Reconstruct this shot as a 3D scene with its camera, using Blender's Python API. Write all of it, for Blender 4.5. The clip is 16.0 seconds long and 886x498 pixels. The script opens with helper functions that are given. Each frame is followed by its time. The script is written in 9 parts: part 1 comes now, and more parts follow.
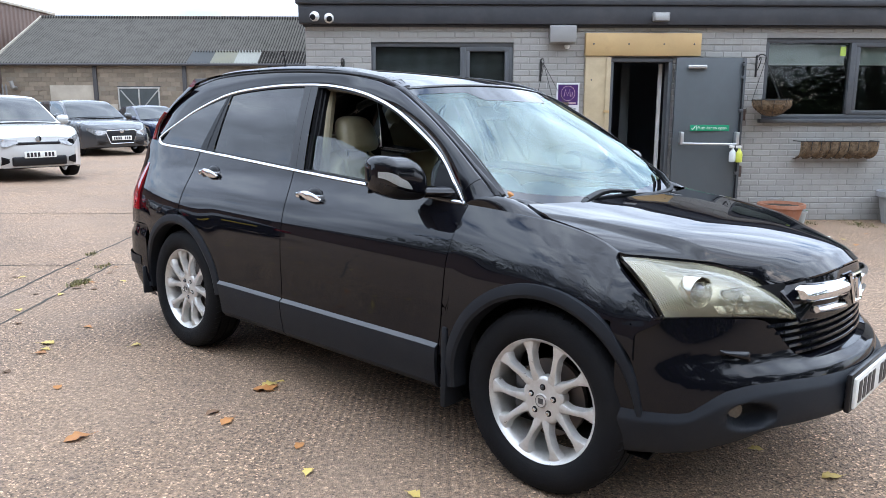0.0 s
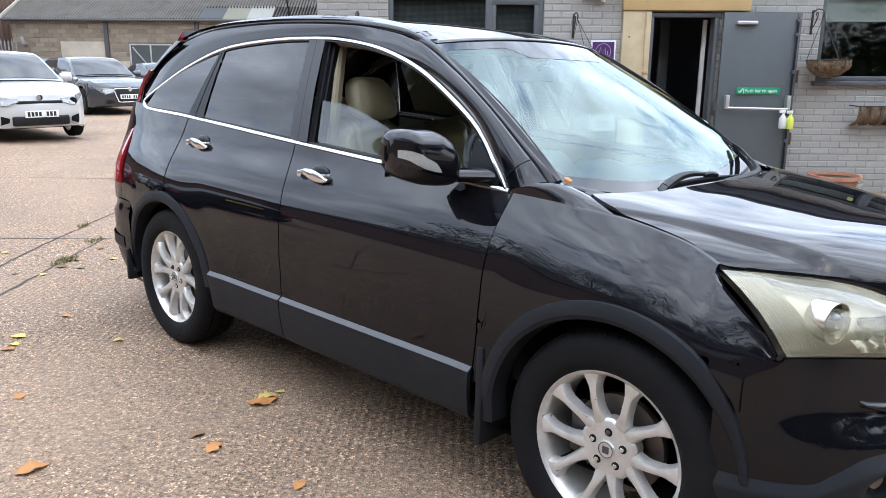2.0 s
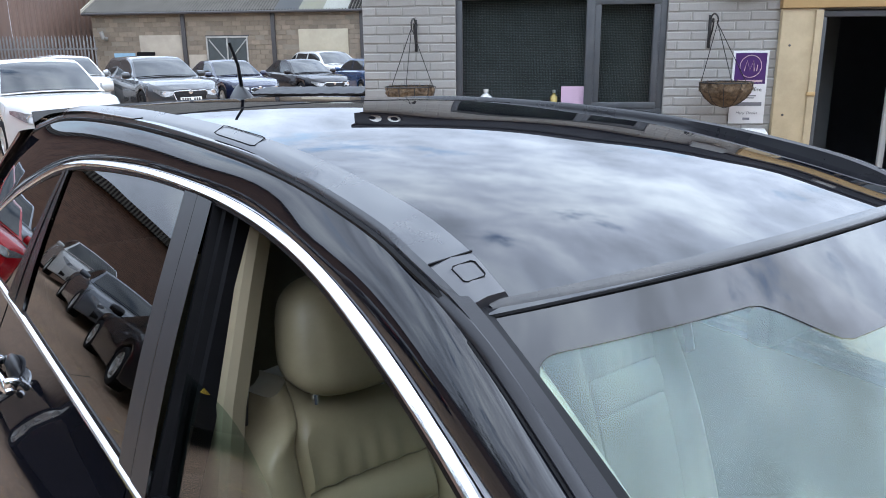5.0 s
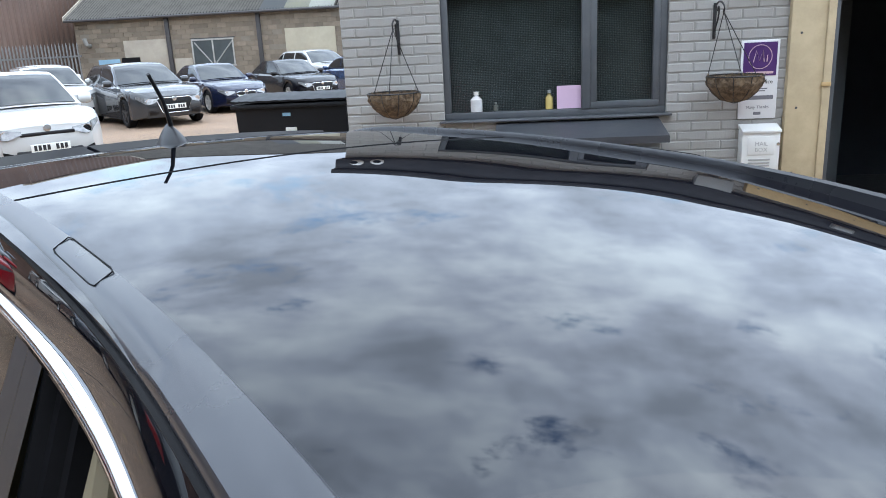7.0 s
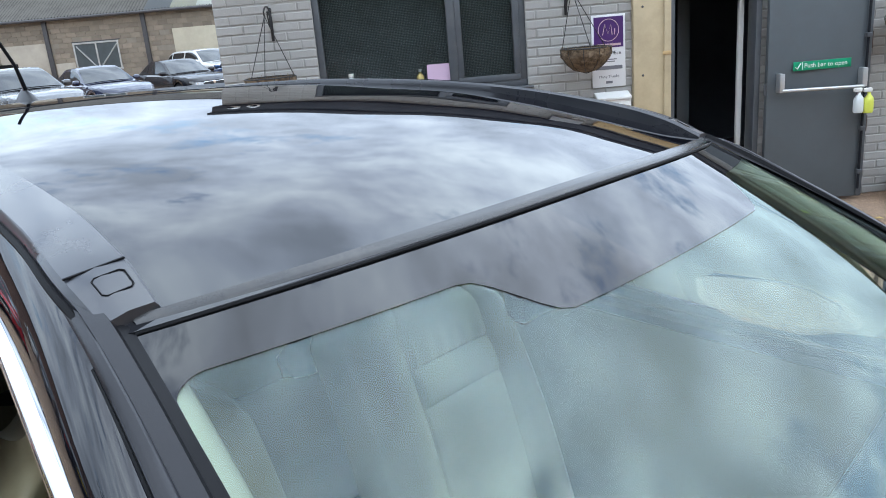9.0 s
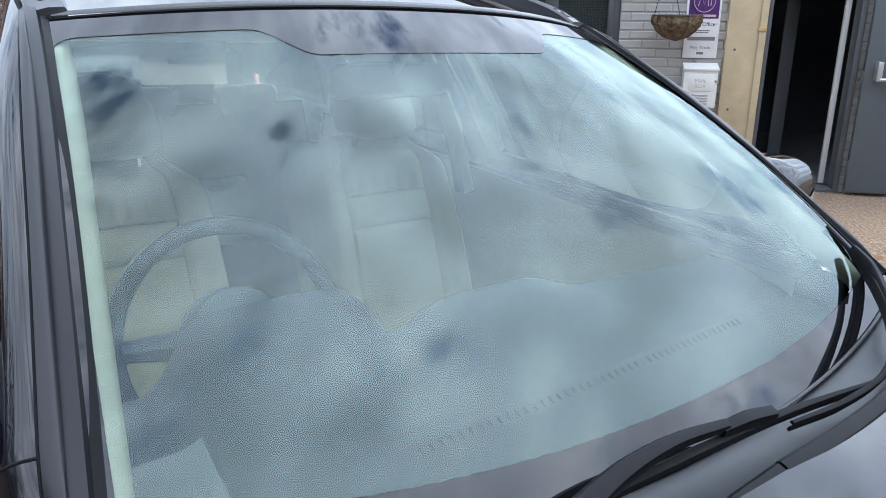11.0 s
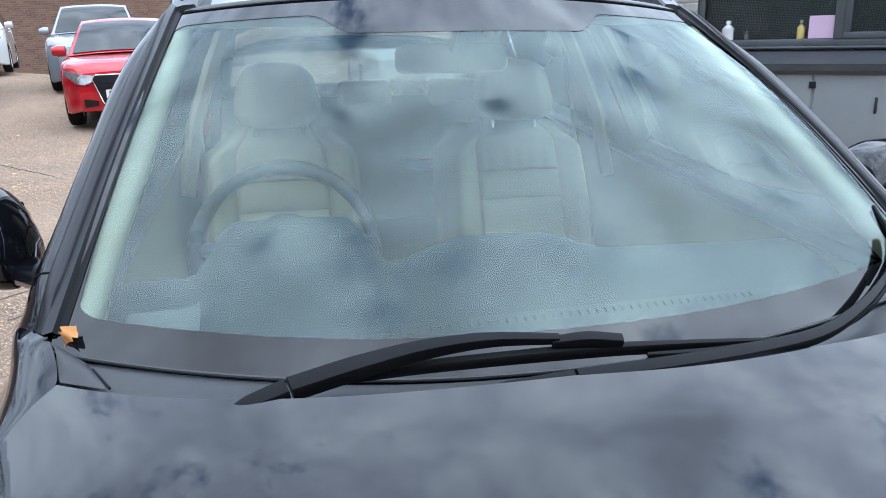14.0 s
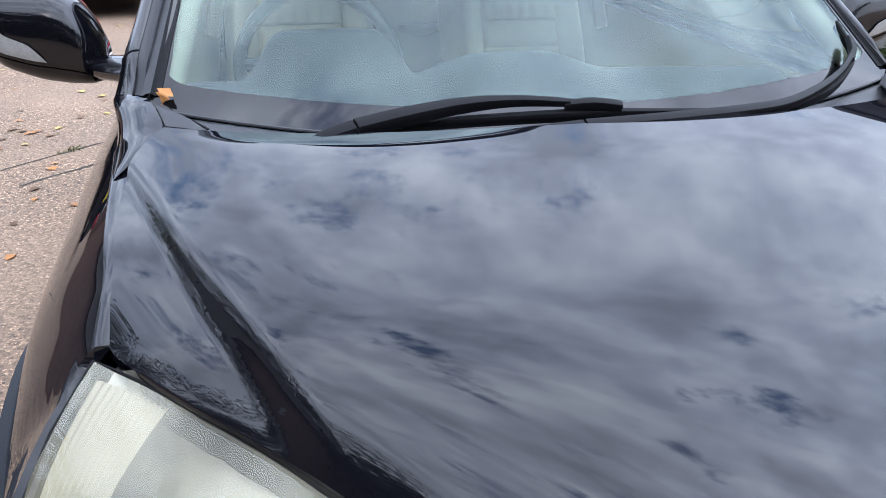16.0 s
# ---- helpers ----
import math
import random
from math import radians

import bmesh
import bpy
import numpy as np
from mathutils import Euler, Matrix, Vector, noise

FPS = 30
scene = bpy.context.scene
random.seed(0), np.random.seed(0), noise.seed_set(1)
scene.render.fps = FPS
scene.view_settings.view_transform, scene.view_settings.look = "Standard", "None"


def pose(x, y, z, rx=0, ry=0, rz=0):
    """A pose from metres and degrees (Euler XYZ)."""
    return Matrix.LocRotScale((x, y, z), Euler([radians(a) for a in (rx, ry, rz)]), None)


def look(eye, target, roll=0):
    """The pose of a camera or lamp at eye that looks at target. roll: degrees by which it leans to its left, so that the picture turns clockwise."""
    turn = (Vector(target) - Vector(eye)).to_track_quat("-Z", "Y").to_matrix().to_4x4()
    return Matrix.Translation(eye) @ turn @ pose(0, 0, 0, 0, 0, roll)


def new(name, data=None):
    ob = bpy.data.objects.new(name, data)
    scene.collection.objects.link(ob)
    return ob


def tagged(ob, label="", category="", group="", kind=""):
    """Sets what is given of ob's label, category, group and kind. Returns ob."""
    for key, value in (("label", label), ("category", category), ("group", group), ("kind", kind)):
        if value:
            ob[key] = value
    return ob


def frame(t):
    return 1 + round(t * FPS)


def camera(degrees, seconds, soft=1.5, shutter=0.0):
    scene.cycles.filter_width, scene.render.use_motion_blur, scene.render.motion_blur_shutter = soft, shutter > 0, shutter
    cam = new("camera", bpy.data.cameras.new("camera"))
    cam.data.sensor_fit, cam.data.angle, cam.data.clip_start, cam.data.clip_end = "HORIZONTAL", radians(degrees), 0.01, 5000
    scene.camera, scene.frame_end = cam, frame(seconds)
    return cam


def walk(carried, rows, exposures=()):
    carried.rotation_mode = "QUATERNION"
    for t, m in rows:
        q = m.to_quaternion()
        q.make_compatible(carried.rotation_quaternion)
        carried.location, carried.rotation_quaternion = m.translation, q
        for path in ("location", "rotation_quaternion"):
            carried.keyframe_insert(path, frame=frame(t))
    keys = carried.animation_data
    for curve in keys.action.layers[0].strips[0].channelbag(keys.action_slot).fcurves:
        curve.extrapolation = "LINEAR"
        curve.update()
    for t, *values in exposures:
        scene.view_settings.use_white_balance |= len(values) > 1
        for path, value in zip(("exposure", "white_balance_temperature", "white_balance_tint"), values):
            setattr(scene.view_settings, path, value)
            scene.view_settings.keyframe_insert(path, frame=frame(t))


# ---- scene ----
cam = camera(60.74, 16.0, soft=0.9)
# seconds, eye, point looked at, roll
PATH = [
    (0, (-0.0767, -4.2049, 1.4685), (-0.0263, -2.2418, 1.0896), 0.06),
    (0.5, (-0.0675, -4.1602, 1.4569), (-0.0459, -2.2011, 1.0550), -0.03),
    (1, (-0.1142, -4.0195, 1.4511), (-0.0992, -2.0691, 1.0087), 0.07),
    (1.5, (-0.1497, -3.8005, 1.4693), (-0.1322, -1.8551, 1.0057), 0.23),
    (2, (-0.1296, -3.5277, 1.4659), (-0.1194, -1.5863, 0.9854), 0.37),
    (2.5, (-0.1060, -3.1978, 1.5129), (-0.1261, -1.2562, 1.0335), 0.48),
    (3, (-0.1517, -2.8108, 1.5637), (-0.2212, -0.8700, 1.0853), 0.53),
    (3.5, (-0.1549, -2.4469, 1.6039), (-0.2791, -0.5115, 1.1151), 0.30),
    (4, (-0.1312, -2.0650, 1.6799), (-0.2995, -0.1378, 1.1726), 0.08),
    (4.5, (-0.1453, -1.6796, 1.7476), (-0.3316, 0.2425, 1.2269), -0.08),
    (5, (-0.1253, -1.2994, 1.7951), (-0.3327, 0.6195, 1.2706), -0.66),
    (5.2, (-0.1274, -1.1666, 1.8145), (-0.3449, 0.7512, 1.2901), -1.03),
    (7.3, (-0.1333, -0.8176, 1.8607), (-0.3136, 1.0985, 1.3166), -3.55),
    (7.5, (-0.1133, -0.8483, 1.8543), (-0.2678, 1.0706, 1.3122), -4.00),
    (8, (-0.0614, -0.9158, 1.8201), (-0.1356, 1.0062, 1.2720), -4.66),
    (8.5, (-0.0022, -1.0002, 1.7827), (0.0049, 0.9213, 1.2278), -4.95),
    (8.7, (0.0311, -1.0761, 1.7789), (0.0657, 0.8424, 1.2150), -4.85),
    (10.8, (0.5955, -1.6009, 1.5214), (0.3251, 0.2927, 0.9373), -1.40),
    (11, (0.6177, -1.6561, 1.5574), (0.3128, 0.2217, 0.9402), 0.26),
    (11.5, (0.7327, -1.7201, 1.5655), (0.2905, 0.1291, 0.9450), -0.30),
    (12, (0.8697, -1.6926, 1.5500), (0.2885, 0.1168, 0.9266), -0.88),
    (12.5, (0.9422, -1.6827, 1.5441), (0.2388, 0.0868, 0.9324), -1.47),
    (13, (1.0139, -1.7065, 1.5160), (0.2006, 0.0209, 0.9204), -1.85),
    (13.5, (1.1409, -1.7255, 1.5268), (0.1947, -0.0620, 0.9459), -2.14),
    (14, (1.2288, -1.6867, 1.4984), (0.1598, -0.0982, 0.9207), -2.10),
    (14.5, (1.2623, -1.7718, 1.4410), (0.0665, -0.2865, 0.8378), -2.37),
    (15, (1.2813, -1.8935, 1.4068), (0.0621, -0.4570, 0.7358), -2.71),
    (15.5, (1.2978, -1.9586, 1.3830), (0.1670, -0.4869, 0.6375), -2.26),
    (16, (1.3141, -1.9804, 1.3660), (0.3289, -0.4375, 0.5606), -1.28),
]
# the camera closes down a little as it comes over the pale roof
walk(cam, [(t, look(e, g, r)) for t, e, g, r in PATH], exposures=[(0, 0.78, 6500, 10), (1.2, 0.82, 6560, 10), (2.0, 0.95, 6760, 11), (3.0, 0.94, 6860, 11), (4.0, 0.77, 6640, 10), (5.0, 0.77, 6500, 10), (7.5, 0.75, 6530, 7), (8.7, 0.74, 6520, 7), (11.0, 0.70, 6480, 10), (12.5, 0.75, 6400, 9), (13.5, 0.76, 6320, 8), (14.5, 0.78, 6320, 8), (15.2, 0.82, 6380, 12), (16, 0.82, 6400, 14)])

# ---- sky and sun: bright broken cloud over a pale blue sky ----
world = bpy.data.worlds.new("sky")
scene.world = world
world.use_nodes = True
nt = world.node_tree
nt.nodes.clear()


def wn(kind, **kw):
    n = nt.nodes.new(kind)
    for k, v in kw.items():
        n.inputs[k].default_value = v
    return n


SUN_ELEV, SUN_ROT = radians(40), radians(146)
sky = nt.nodes.new("ShaderNodeTexSky")
sky.sky_type = "NISHITA"
sky.sun_disc = False
sky.sun_elevation, sky.sun_rotation = SUN_ELEV, SUN_ROT
tex = nt.nodes.new("ShaderNodeTexCoord")
flat = nt.nodes.new("ShaderNodeMapping")
flat.inputs["Scale"].default_value = (1.0, 1.0, 1.5)
nt.links.new(tex.outputs["Generated"], flat.inputs["Vector"])
big = wn("ShaderNodeTexNoise", Scale=5.0, Detail=10.0, Roughness=0.66, Distortion=0.0)
nt.links.new(flat.outputs[0], big.inputs["Vector"])
cover = nt.nodes.new("ShaderNodeValToRGB")
cover.color_ramp.elements[0].position, cover.color_ramp.elements[0].color = 0.33, (0.0, 0.0, 0.0, 1)
cover.color_ramp.elements[1].position, cover.color_ramp.elements[1].color = 0.445, (1, 1, 1, 1)
nt.links.new(big.outputs["Fac"], cover.inputs[0])
off = nt.nodes.new("ShaderNodeVectorMath")
off.operation = "ADD"
off.inputs[1].default_value = (7.3, 2.1, 0)
nt.links.new(flat.outputs[0], off.inputs[0])
shade = wn("ShaderNodeTexNoise", Scale=5.2, Detail=9.0, Roughness=0.57, Distortion=0.0)
nt.links.new(off.outputs[0], shade.inputs["Vector"])
cloud = nt.nodes.new("ShaderNodeValToRGB")
cr = cloud.color_ramp
cr.elements[0].position, cr.elements[0].color = 0.34, (5.8, 6.9, 8.7, 1)
cr.elements[1].position, cr.elements[1].color = 0.68, (13.4, 15.6, 18.2, 1)
mid = cr.elements.new(0.5)
mid.color = (8.8, 10.4, 13.2, 1)
nt.links.new(shade.outputs["Fac"], cloud.inputs[0])
mix = nt.nodes.new("ShaderNodeMixRGB")
nt.links.new(cover.outputs[0], mix.inputs[0])
blue = nt.nodes.new("ShaderNodeVectorMath")
blue.operation = "SCALE"
blue.inputs["Scale"].default_value = 2.3
nt.links.new(sky.outputs[0], blue.inputs[0])
nt.links.new(blue.outputs[0], mix.inputs[1])
nt.links.new(cloud.outputs[0], mix.inputs[2])
bg = nt.nodes.new("ShaderNodeBackground")
bg.inputs["Strength"].default_value = 0.15
# overcast: brighter towards the zenith
sep = nt.nodes.new("ShaderNodeSeparateXYZ")
nt.links.new(tex.outputs["Generated"], sep.inputs[0])
lift = nt.nodes.new("ShaderNodeMapRange")
lift.inputs["To Min"].default_value, lift.inputs["To Max"].default_value = 0.36, 1.3
climb = nt.nodes.new("ShaderNodeMath")
climb.operation, climb.use_clamp = "POWER", True
climb.inputs[1].default_value = 0.68
nt.links.new(sep.outputs["Z"], climb.inputs[0])
nt.links.new(climb.outputs[0], lift.inputs[0])
gain = nt.nodes.new("ShaderNodeVectorMath")
gain.operation = "SCALE"
nt.links.new(mix.outputs[0], gain.inputs[0])
# thinner, brighter cloud to the east
side = nt.nodes.new("ShaderNodeVectorMath")
side.operation = "DOT_PRODUCT"
side.inputs[1].default_value = (0.68, 0.44, 0.59)
nt.links.new(tex.outputs["Generated"], side.inputs[0])
glow = nt.nodes.new("ShaderNodeMapRange")
glow.interpolation_type = "SMOOTHSTEP"
glow.inputs["From Min"].default_value, glow.inputs["From Max"].default_value = 0.6, 1.0
glow.inputs["To Min"].default_value, glow.inputs["To Max"].default_value = 0.96, 1.42
nt.links.new(side.outputs["Value"], glow.inputs[0])
both = nt.nodes.new("ShaderNodeMath")
both.operation = "MULTIPLY"
nt.links.new(lift.outputs[0], both.inputs[0])
nt.links.new(glow.outputs[0], both.inputs[1])
nt.links.new(both.outputs[0], gain.inputs["Scale"])
nt.links.new(gain.outputs[0], bg.inputs["Color"])
wo = nt.nodes.new("ShaderNodeOutputWorld")
nt.links.new(bg.outputs[0], wo.inputs[0])

sun_data = bpy.data.lights.new("sun", "SUN")
sun_data.energy, sun_data.angle, sun_data.color = 0.75, radians(150), (1.0, 0.93, 0.82)
sun = new("sun", sun_data)
# the veiled sun stands to the south-east, off the front of the black car
sun.matrix_basis = look((0, 0, 30), (-math.sin(SUN_ROT) * math.cos(SUN_ELEV) * 10, -math.cos(SUN_ROT) * math.cos(SUN_ELEV) * 10, 30 - 10 * math.sin(SUN_ELEV)))
scene.view_settings.exposure = 0.52

# ---- materials ----
MATS = {}


def material(name, color, rough=0.5, metal=0.0, vary=0.12, scale=6.0, bump=0.0, bump_scale=60.0, coat=0.0, random_tone=0.0, spec=0.5,
             tint=None, tint_scale=1.5, tint_amount=0.0, rough_vary=0.1, emission=0.0):
    """A surface with tone that varies at two scales, fine relief, and patches of a second tone."""
    if name in MATS:
        return MATS[name]
    m = bpy.data.materials.new(name)
    m.use_nodes = True
    t = m.node_tree
    p = t.nodes["Principled BSDF"]
    co = t.nodes.new("ShaderNodeTexCoord")
    n1 = t.nodes.new("ShaderNodeTexNoise")
    n1.inputs["Scale"].default_value, n1.inputs["Detail"].default_value, n1.inputs["Roughness"].default_value = scale, 6, 0.65
    t.links.new(co.outputs["Object"], n1.inputs["Vector"])
    hsv = t.nodes.new("ShaderNodeHueSaturation")
    hsv.inputs["Color"].default_value = (*color, 1)
    mr = t.nodes.new("ShaderNodeMapRange")
    mr.inputs["From Min"].default_value, mr.inputs["From Max"].default_value = 0.25, 0.75
    mr.inputs["To Min"].default_value, mr.inputs["To Max"].default_value = 1 - vary, 1 + vary
    t.links.new(n1.outputs["Fac"], mr.inputs[0])
    value = mr.outputs[0]
    if random_tone:
        oi = t.nodes.new("ShaderNodeObjectInfo")
        ge = t.nodes.new("ShaderNodeNewGeometry")
        add = t.nodes.new("ShaderNodeMath")
        add.operation = "ADD"
        t.links.new(oi.outputs["Random"], add.inputs[0])
        t.links.new(ge.outputs["Random Per Island"], add.inputs[1])
        fr = t.nodes.new("ShaderNodeMath")
        fr.operation = "FRACT"
        t.links.new(add.outputs[0], fr.inputs[0])
        rr = t.nodes.new("ShaderNodeMapRange")
        rr.inputs["To Min"].default_value, rr.inputs["To Max"].default_value = 1 - random_tone, 1 + random_tone
        t.links.new(fr.outputs[0], rr.inputs[0])
        mu = t.nodes.new("ShaderNodeMath")
        mu.operation = "MULTIPLY"
        t.links.new(value, mu.inputs[0])
        t.links.new(rr.outputs[0], mu.inputs[1])
        value = mu.outputs[0]
    t.links.new(value, hsv.inputs["Value"])
    col = hsv.outputs["Color"]
    if tint is not None:
        n2 = t.nodes.new("ShaderNodeTexNoise")
        n2.inputs["Scale"].default_value, n2.inputs["Detail"].default_value, n2.inputs["Roughness"].default_value = tint_scale, 8, 0.7
        t.links.new(co.outputs["Object"], n2.inputs["Vector"])
        r2 = t.nodes.new("ShaderNodeMapRange")
        r2.inputs["From Min"].default_value, r2.inputs["From Max"].default_value = 0.45, 0.7
        r2.inputs["To Min"].default_value, r2.inputs["To Max"].default_value = 0, tint_amount
        t.links.new(n2.outputs["Fac"], r2.inputs[0])
        mx = t.nodes.new("ShaderNodeMixRGB")
        t.links.new(r2.outputs[0], mx.inputs[0])
        t.links.new(col, mx.inputs[1])
        mx.inputs[2].default_value = (*tint, 1)
        col = mx.outputs[0]
    t.links.new(col, p.inputs["Base Color"])
    rm = t.nodes.new("ShaderNodeMapRange")
    rm.inputs["From Min"].default_value, rm.inputs["From Max"].default_value = 0.3, 0.7
    rm.inputs["To Min"].default_value, rm.inputs["To Max"].default_value = max(0.0, rough * (1 - rough_vary)), min(1, rough * (1 + rough_vary))
    t.links.new(n1.outputs["Fac"], rm.inputs[0])
    t.links.new(rm.outputs[0], p.inputs["Roughness"])
    p.inputs["Metallic"].default_value = metal
    p.inputs["Specular IOR Level"].default_value = spec
    p.inputs["Coat Weight"].default_value = coat
    p.inputs["Coat Roughness"].default_value = 0.02
    if emission:
        p.inputs["Emission Color"].default_value = (*color, 1)
        p.inputs["Emission Strength"].default_value = emission
    if bump:
        nb = t.nodes.new("ShaderNodeTexNoise")
        nb.inputs["Scale"].default_value, nb.inputs["Detail"].default_value, nb.inputs["Roughness"].default_value = bump_scale, 8, 0.7
        t.links.new(co.outputs["Object"], nb.inputs["Vector"])
        b = t.nodes.new("ShaderNodeBump")
        b.inputs["Strength"].default_value, b.inputs["Distance"].default_value = 1.0, bump
        t.links.new(nb.outputs["Fac"], b.inputs["Height"])
        t.links.new(b.outputs[0], p.inputs["Normal"])
    MATS[name] = m
    return m


def glass(name, tint, ior=1.5, rough=0.0, gloss=(1, 1, 1)):
    """A thin pane: lets light through with a tint, mirrors more at a slant."""
    if name in MATS:
        return MATS[name]
    m = bpy.data.materials.new(name)
    m.use_nodes = True
    t = m.node_tree
    t.nodes.clear()
    tr = t.nodes.new("ShaderNodeBsdfTransparent")
    tr.inputs[0].default_value = (*tint, 1)
    gl = t.nodes.new("ShaderNodeBsdfGlossy")
    gl.inputs["Roughness"].default_value = rough
    gl.inputs["Color"].default_value = (*gloss, 1)
    fr = t.nodes.new("ShaderNodeFresnel")
    fr.inputs["IOR"].default_value = ior
    mx = t.nodes.new("ShaderNodeMixShader")
    t.links.new(fr.outputs[0], mx.inputs[0])
    t.links.new(tr.outputs[0], mx.inputs[1])
    t.links.new(gl.outputs[0], mx.inputs[2])
    o = t.nodes.new("ShaderNodeOutputMaterial")
    t.links.new(mx.outputs[0], o.inputs[0])
    MATS[name] = m
    return m


def paint(name, color, flake=0.0, rough=0.25, coat=1.0):
    return material(name, color, rough=rough, metal=flake, vary=0.02, scale=3, coat=coat, rough_vary=0.05, spec=0.1)


CHROME = material("chrome", (0.75, 0.76, 0.78), 0.07, 1.0, vary=0.04, scale=14, rough_vary=0.5)
ALLOY = material("alloy_silver", (0.62, 0.61, 0.59), 0.38, 0.55, vary=0.1, scale=20, rough_vary=0.3, tint=(0.22, 0.17, 0.12), tint_scale=9, tint_amount=0.35)
ALLOY_DARK = material("alloy_dark", (0.09, 0.09, 0.095), 0.35, 0.6, vary=0.15, scale=20)
RUBBER = material("rubber", (0.008, 0.0082, 0.0095), 0.7, vary=0.25, scale=18, bump=0.002, bump_scale=90, tint=(0.018, 0.0165, 0.015), tint_scale=6, tint_amount=0.35, spec=0.12)
BLACK_TRIM = material("black_trim", (0.007, 0.0072, 0.009), 0.36, vary=0.2, scale=30, tint=(0.02, 0.02, 0.022), tint_scale=12, tint_amount=0.35, spec=0.35)
PILLAR_BLACK = material("pillar_black", (0.004, 0.004, 0.005), 0.25, vary=0.1, scale=20, spec=0.15)
PILLAR_SATIN = material("pillar_satin", (0.018, 0.018, 0.020), 0.36, vary=0.12, scale=16, spec=0.35, tint=(0.030, 0.029, 0.029), tint_scale=5, tint_amount=0.4)
MATT_BLACK = material("matt_black", (0.004, 0.004, 0.005), 0.7, vary=0.2, spec=0.2)
GREY_PLASTIC = material("grey_plastic", (0.010, 0.012, 0.016), 0.55, vary=0.14, scale=9, bump=0.0004, bump_scale=700, tint=(0.020, 0.021, 0.023), tint_scale=5, tint_amount=0.5, spec=0.22)
# lighter copy of the cladding plastic: sky light on the ledge put into the colour
LEDGE_LIT = material("ledge_lit", (0.085, 0.088, 0.094), 0.5, vary=0.15, scale=12, tint=(0.05, 0.05, 0.052), tint_scale=8, tint_amount=0.4)
GLASS_CLEAR = glass("glass_clear", (0.82, 0.94, 0.90), ior=1.64, gloss=(0.83, 0.98, 0.95))
GLASS_SIDE = glass("glass_side", (0.62, 0.76, 0.71), ior=1.75)
GLASS_DARK = glass("glass_dark", (0.03, 0.035, 0.037), ior=1.6)
GLASS_CAR = glass("glass_car", (0.25, 0.29, 0.29))
LENS_RED = material("lens_red", (0.30, 0.008, 0.012), 0.08, vary=0.2, scale=60, coat=1)
LENS_WHITE = material("lens_white", (0.40, 0.41, 0.41), 0.12, vary=0.2, scale=120, coat=1, bump=0.0015, bump_scale=160)
PLATE_WHITE = material("plate_white", (0.72, 0.72, 0.68), 0.3, vary=0.05, scale=40)
PLATE_YELLOW = material("plate_yellow", (0.72, 0.52, 0.05), 0.3, vary=0.05)
INK = material("ink", (0.015, 0.015, 0.017), 0.45, vary=0.1)
WHITE_PAINT = material("white_paint", (0.72, 0.72, 0.70), 0.5, vary=0.06, tint=(0.45, 0.44, 0.40), tint_scale=3, tint_amount=0.35)


# ---- mesh helpers ----
def finish(name, bm, mat, parent=None, label="", sharp=38, smooth=True):
    me = bpy.data.meshes.new(name)
    bmesh.ops.recalc_face_normals(bm, faces=bm.faces[:])
    bm.to_mesh(me)
    bm.free()
    if smooth:
        me.polygons.foreach_set("use_smooth", [True] * len(me.polygons))
        me.set_sharp_from_angle(angle=radians(sharp))
    for one in (mat if isinstance(mat, (list, tuple)) else [mat]):
        me.materials.append(one)
    ob = new(name, me)
    if parent is not None:
        ob.parent = parent
    if label:
        ob["label"] = label
    return ob


def part(name, bm, mat, parent, label="", sharp=38, smooth=True):
    """One mesh object under a thing or under a part of it, in the thing's own coordinates."""
    return finish(name, bm, mat, parent, label, sharp, smooth)


def raw(name, verts, faces, mat, parent=None, smooth=False):
    me = bpy.data.meshes.new(name)
    me.from_pydata(verts, [], faces)
    me.materials.append(mat)
    if smooth:
        me.polygons.foreach_set("use_smooth", [True] * len(me.polygons))
        me.set_sharp_from_angle(angle=radians(38))
    ob = new(name, me)
    if parent is not None:
        ob.parent = parent
    return ob


def thing(name, label, category, m=None, group="", kind=""):
    """An Empty at the base of a thing; its parts hang under it."""
    ob = new(name)
    ob.empty_display_size = 0.1
    if m is not None:
        ob.matrix_basis = m
    return tagged(ob, label, category, group, kind)


def bm_box(x0, x1, y0, y1, z0, z1, bevel=0.0, seg=2, bm=None):
    bm = bm or bmesh.new()
    vs = bmesh.ops.create_cube(bm, size=1.0)["verts"]
    for v in vs:
        v.co = Vector(((x0 + x1) / 2 + v.co.x * (x1 - x0), (y0 + y1) / 2 + v.co.y * (y1 - y0), (z0 + z1) / 2 + v.co.z * (z1 - z0)))
    if bevel:
        es = list({e for v in vs for e in v.link_edges})
        bmesh.ops.bevel(bm, geom=es, offset=bevel, segments=seg, profile=0.5, affect="EDGES", clamp_overlap=True)
    return bm


def bm_grid(f, nu, nv, bm=None, close_u=False, thick=0.0):
    """A sheet of f(u, v), u and v from 0 to 1; thick lays a second sheet behind it and closes the rim."""
    bm = bm or bmesh.new()
    P = [[Vector(f(i / nu, j / nv)) for j in range(nv + 1)] for i in range(nu + (0 if close_u else 1))]
    V = [[bm.verts.new(p) for p in row] for row in P]
    n = len(V)
    for i in range(nu):
        for j in range(nv):
            a, b = V[i % n], V[(i + 1) % n]
            try:
                bm.faces.new((a[j], b[j], b[j + 1], a[j + 1]))
            except ValueError:
                pass
    if thick:
        bm.normal_update()
        faces = bm.faces[:]
        bmesh.ops.solidify(bm, geom=faces, thickness=thick)
    return bm


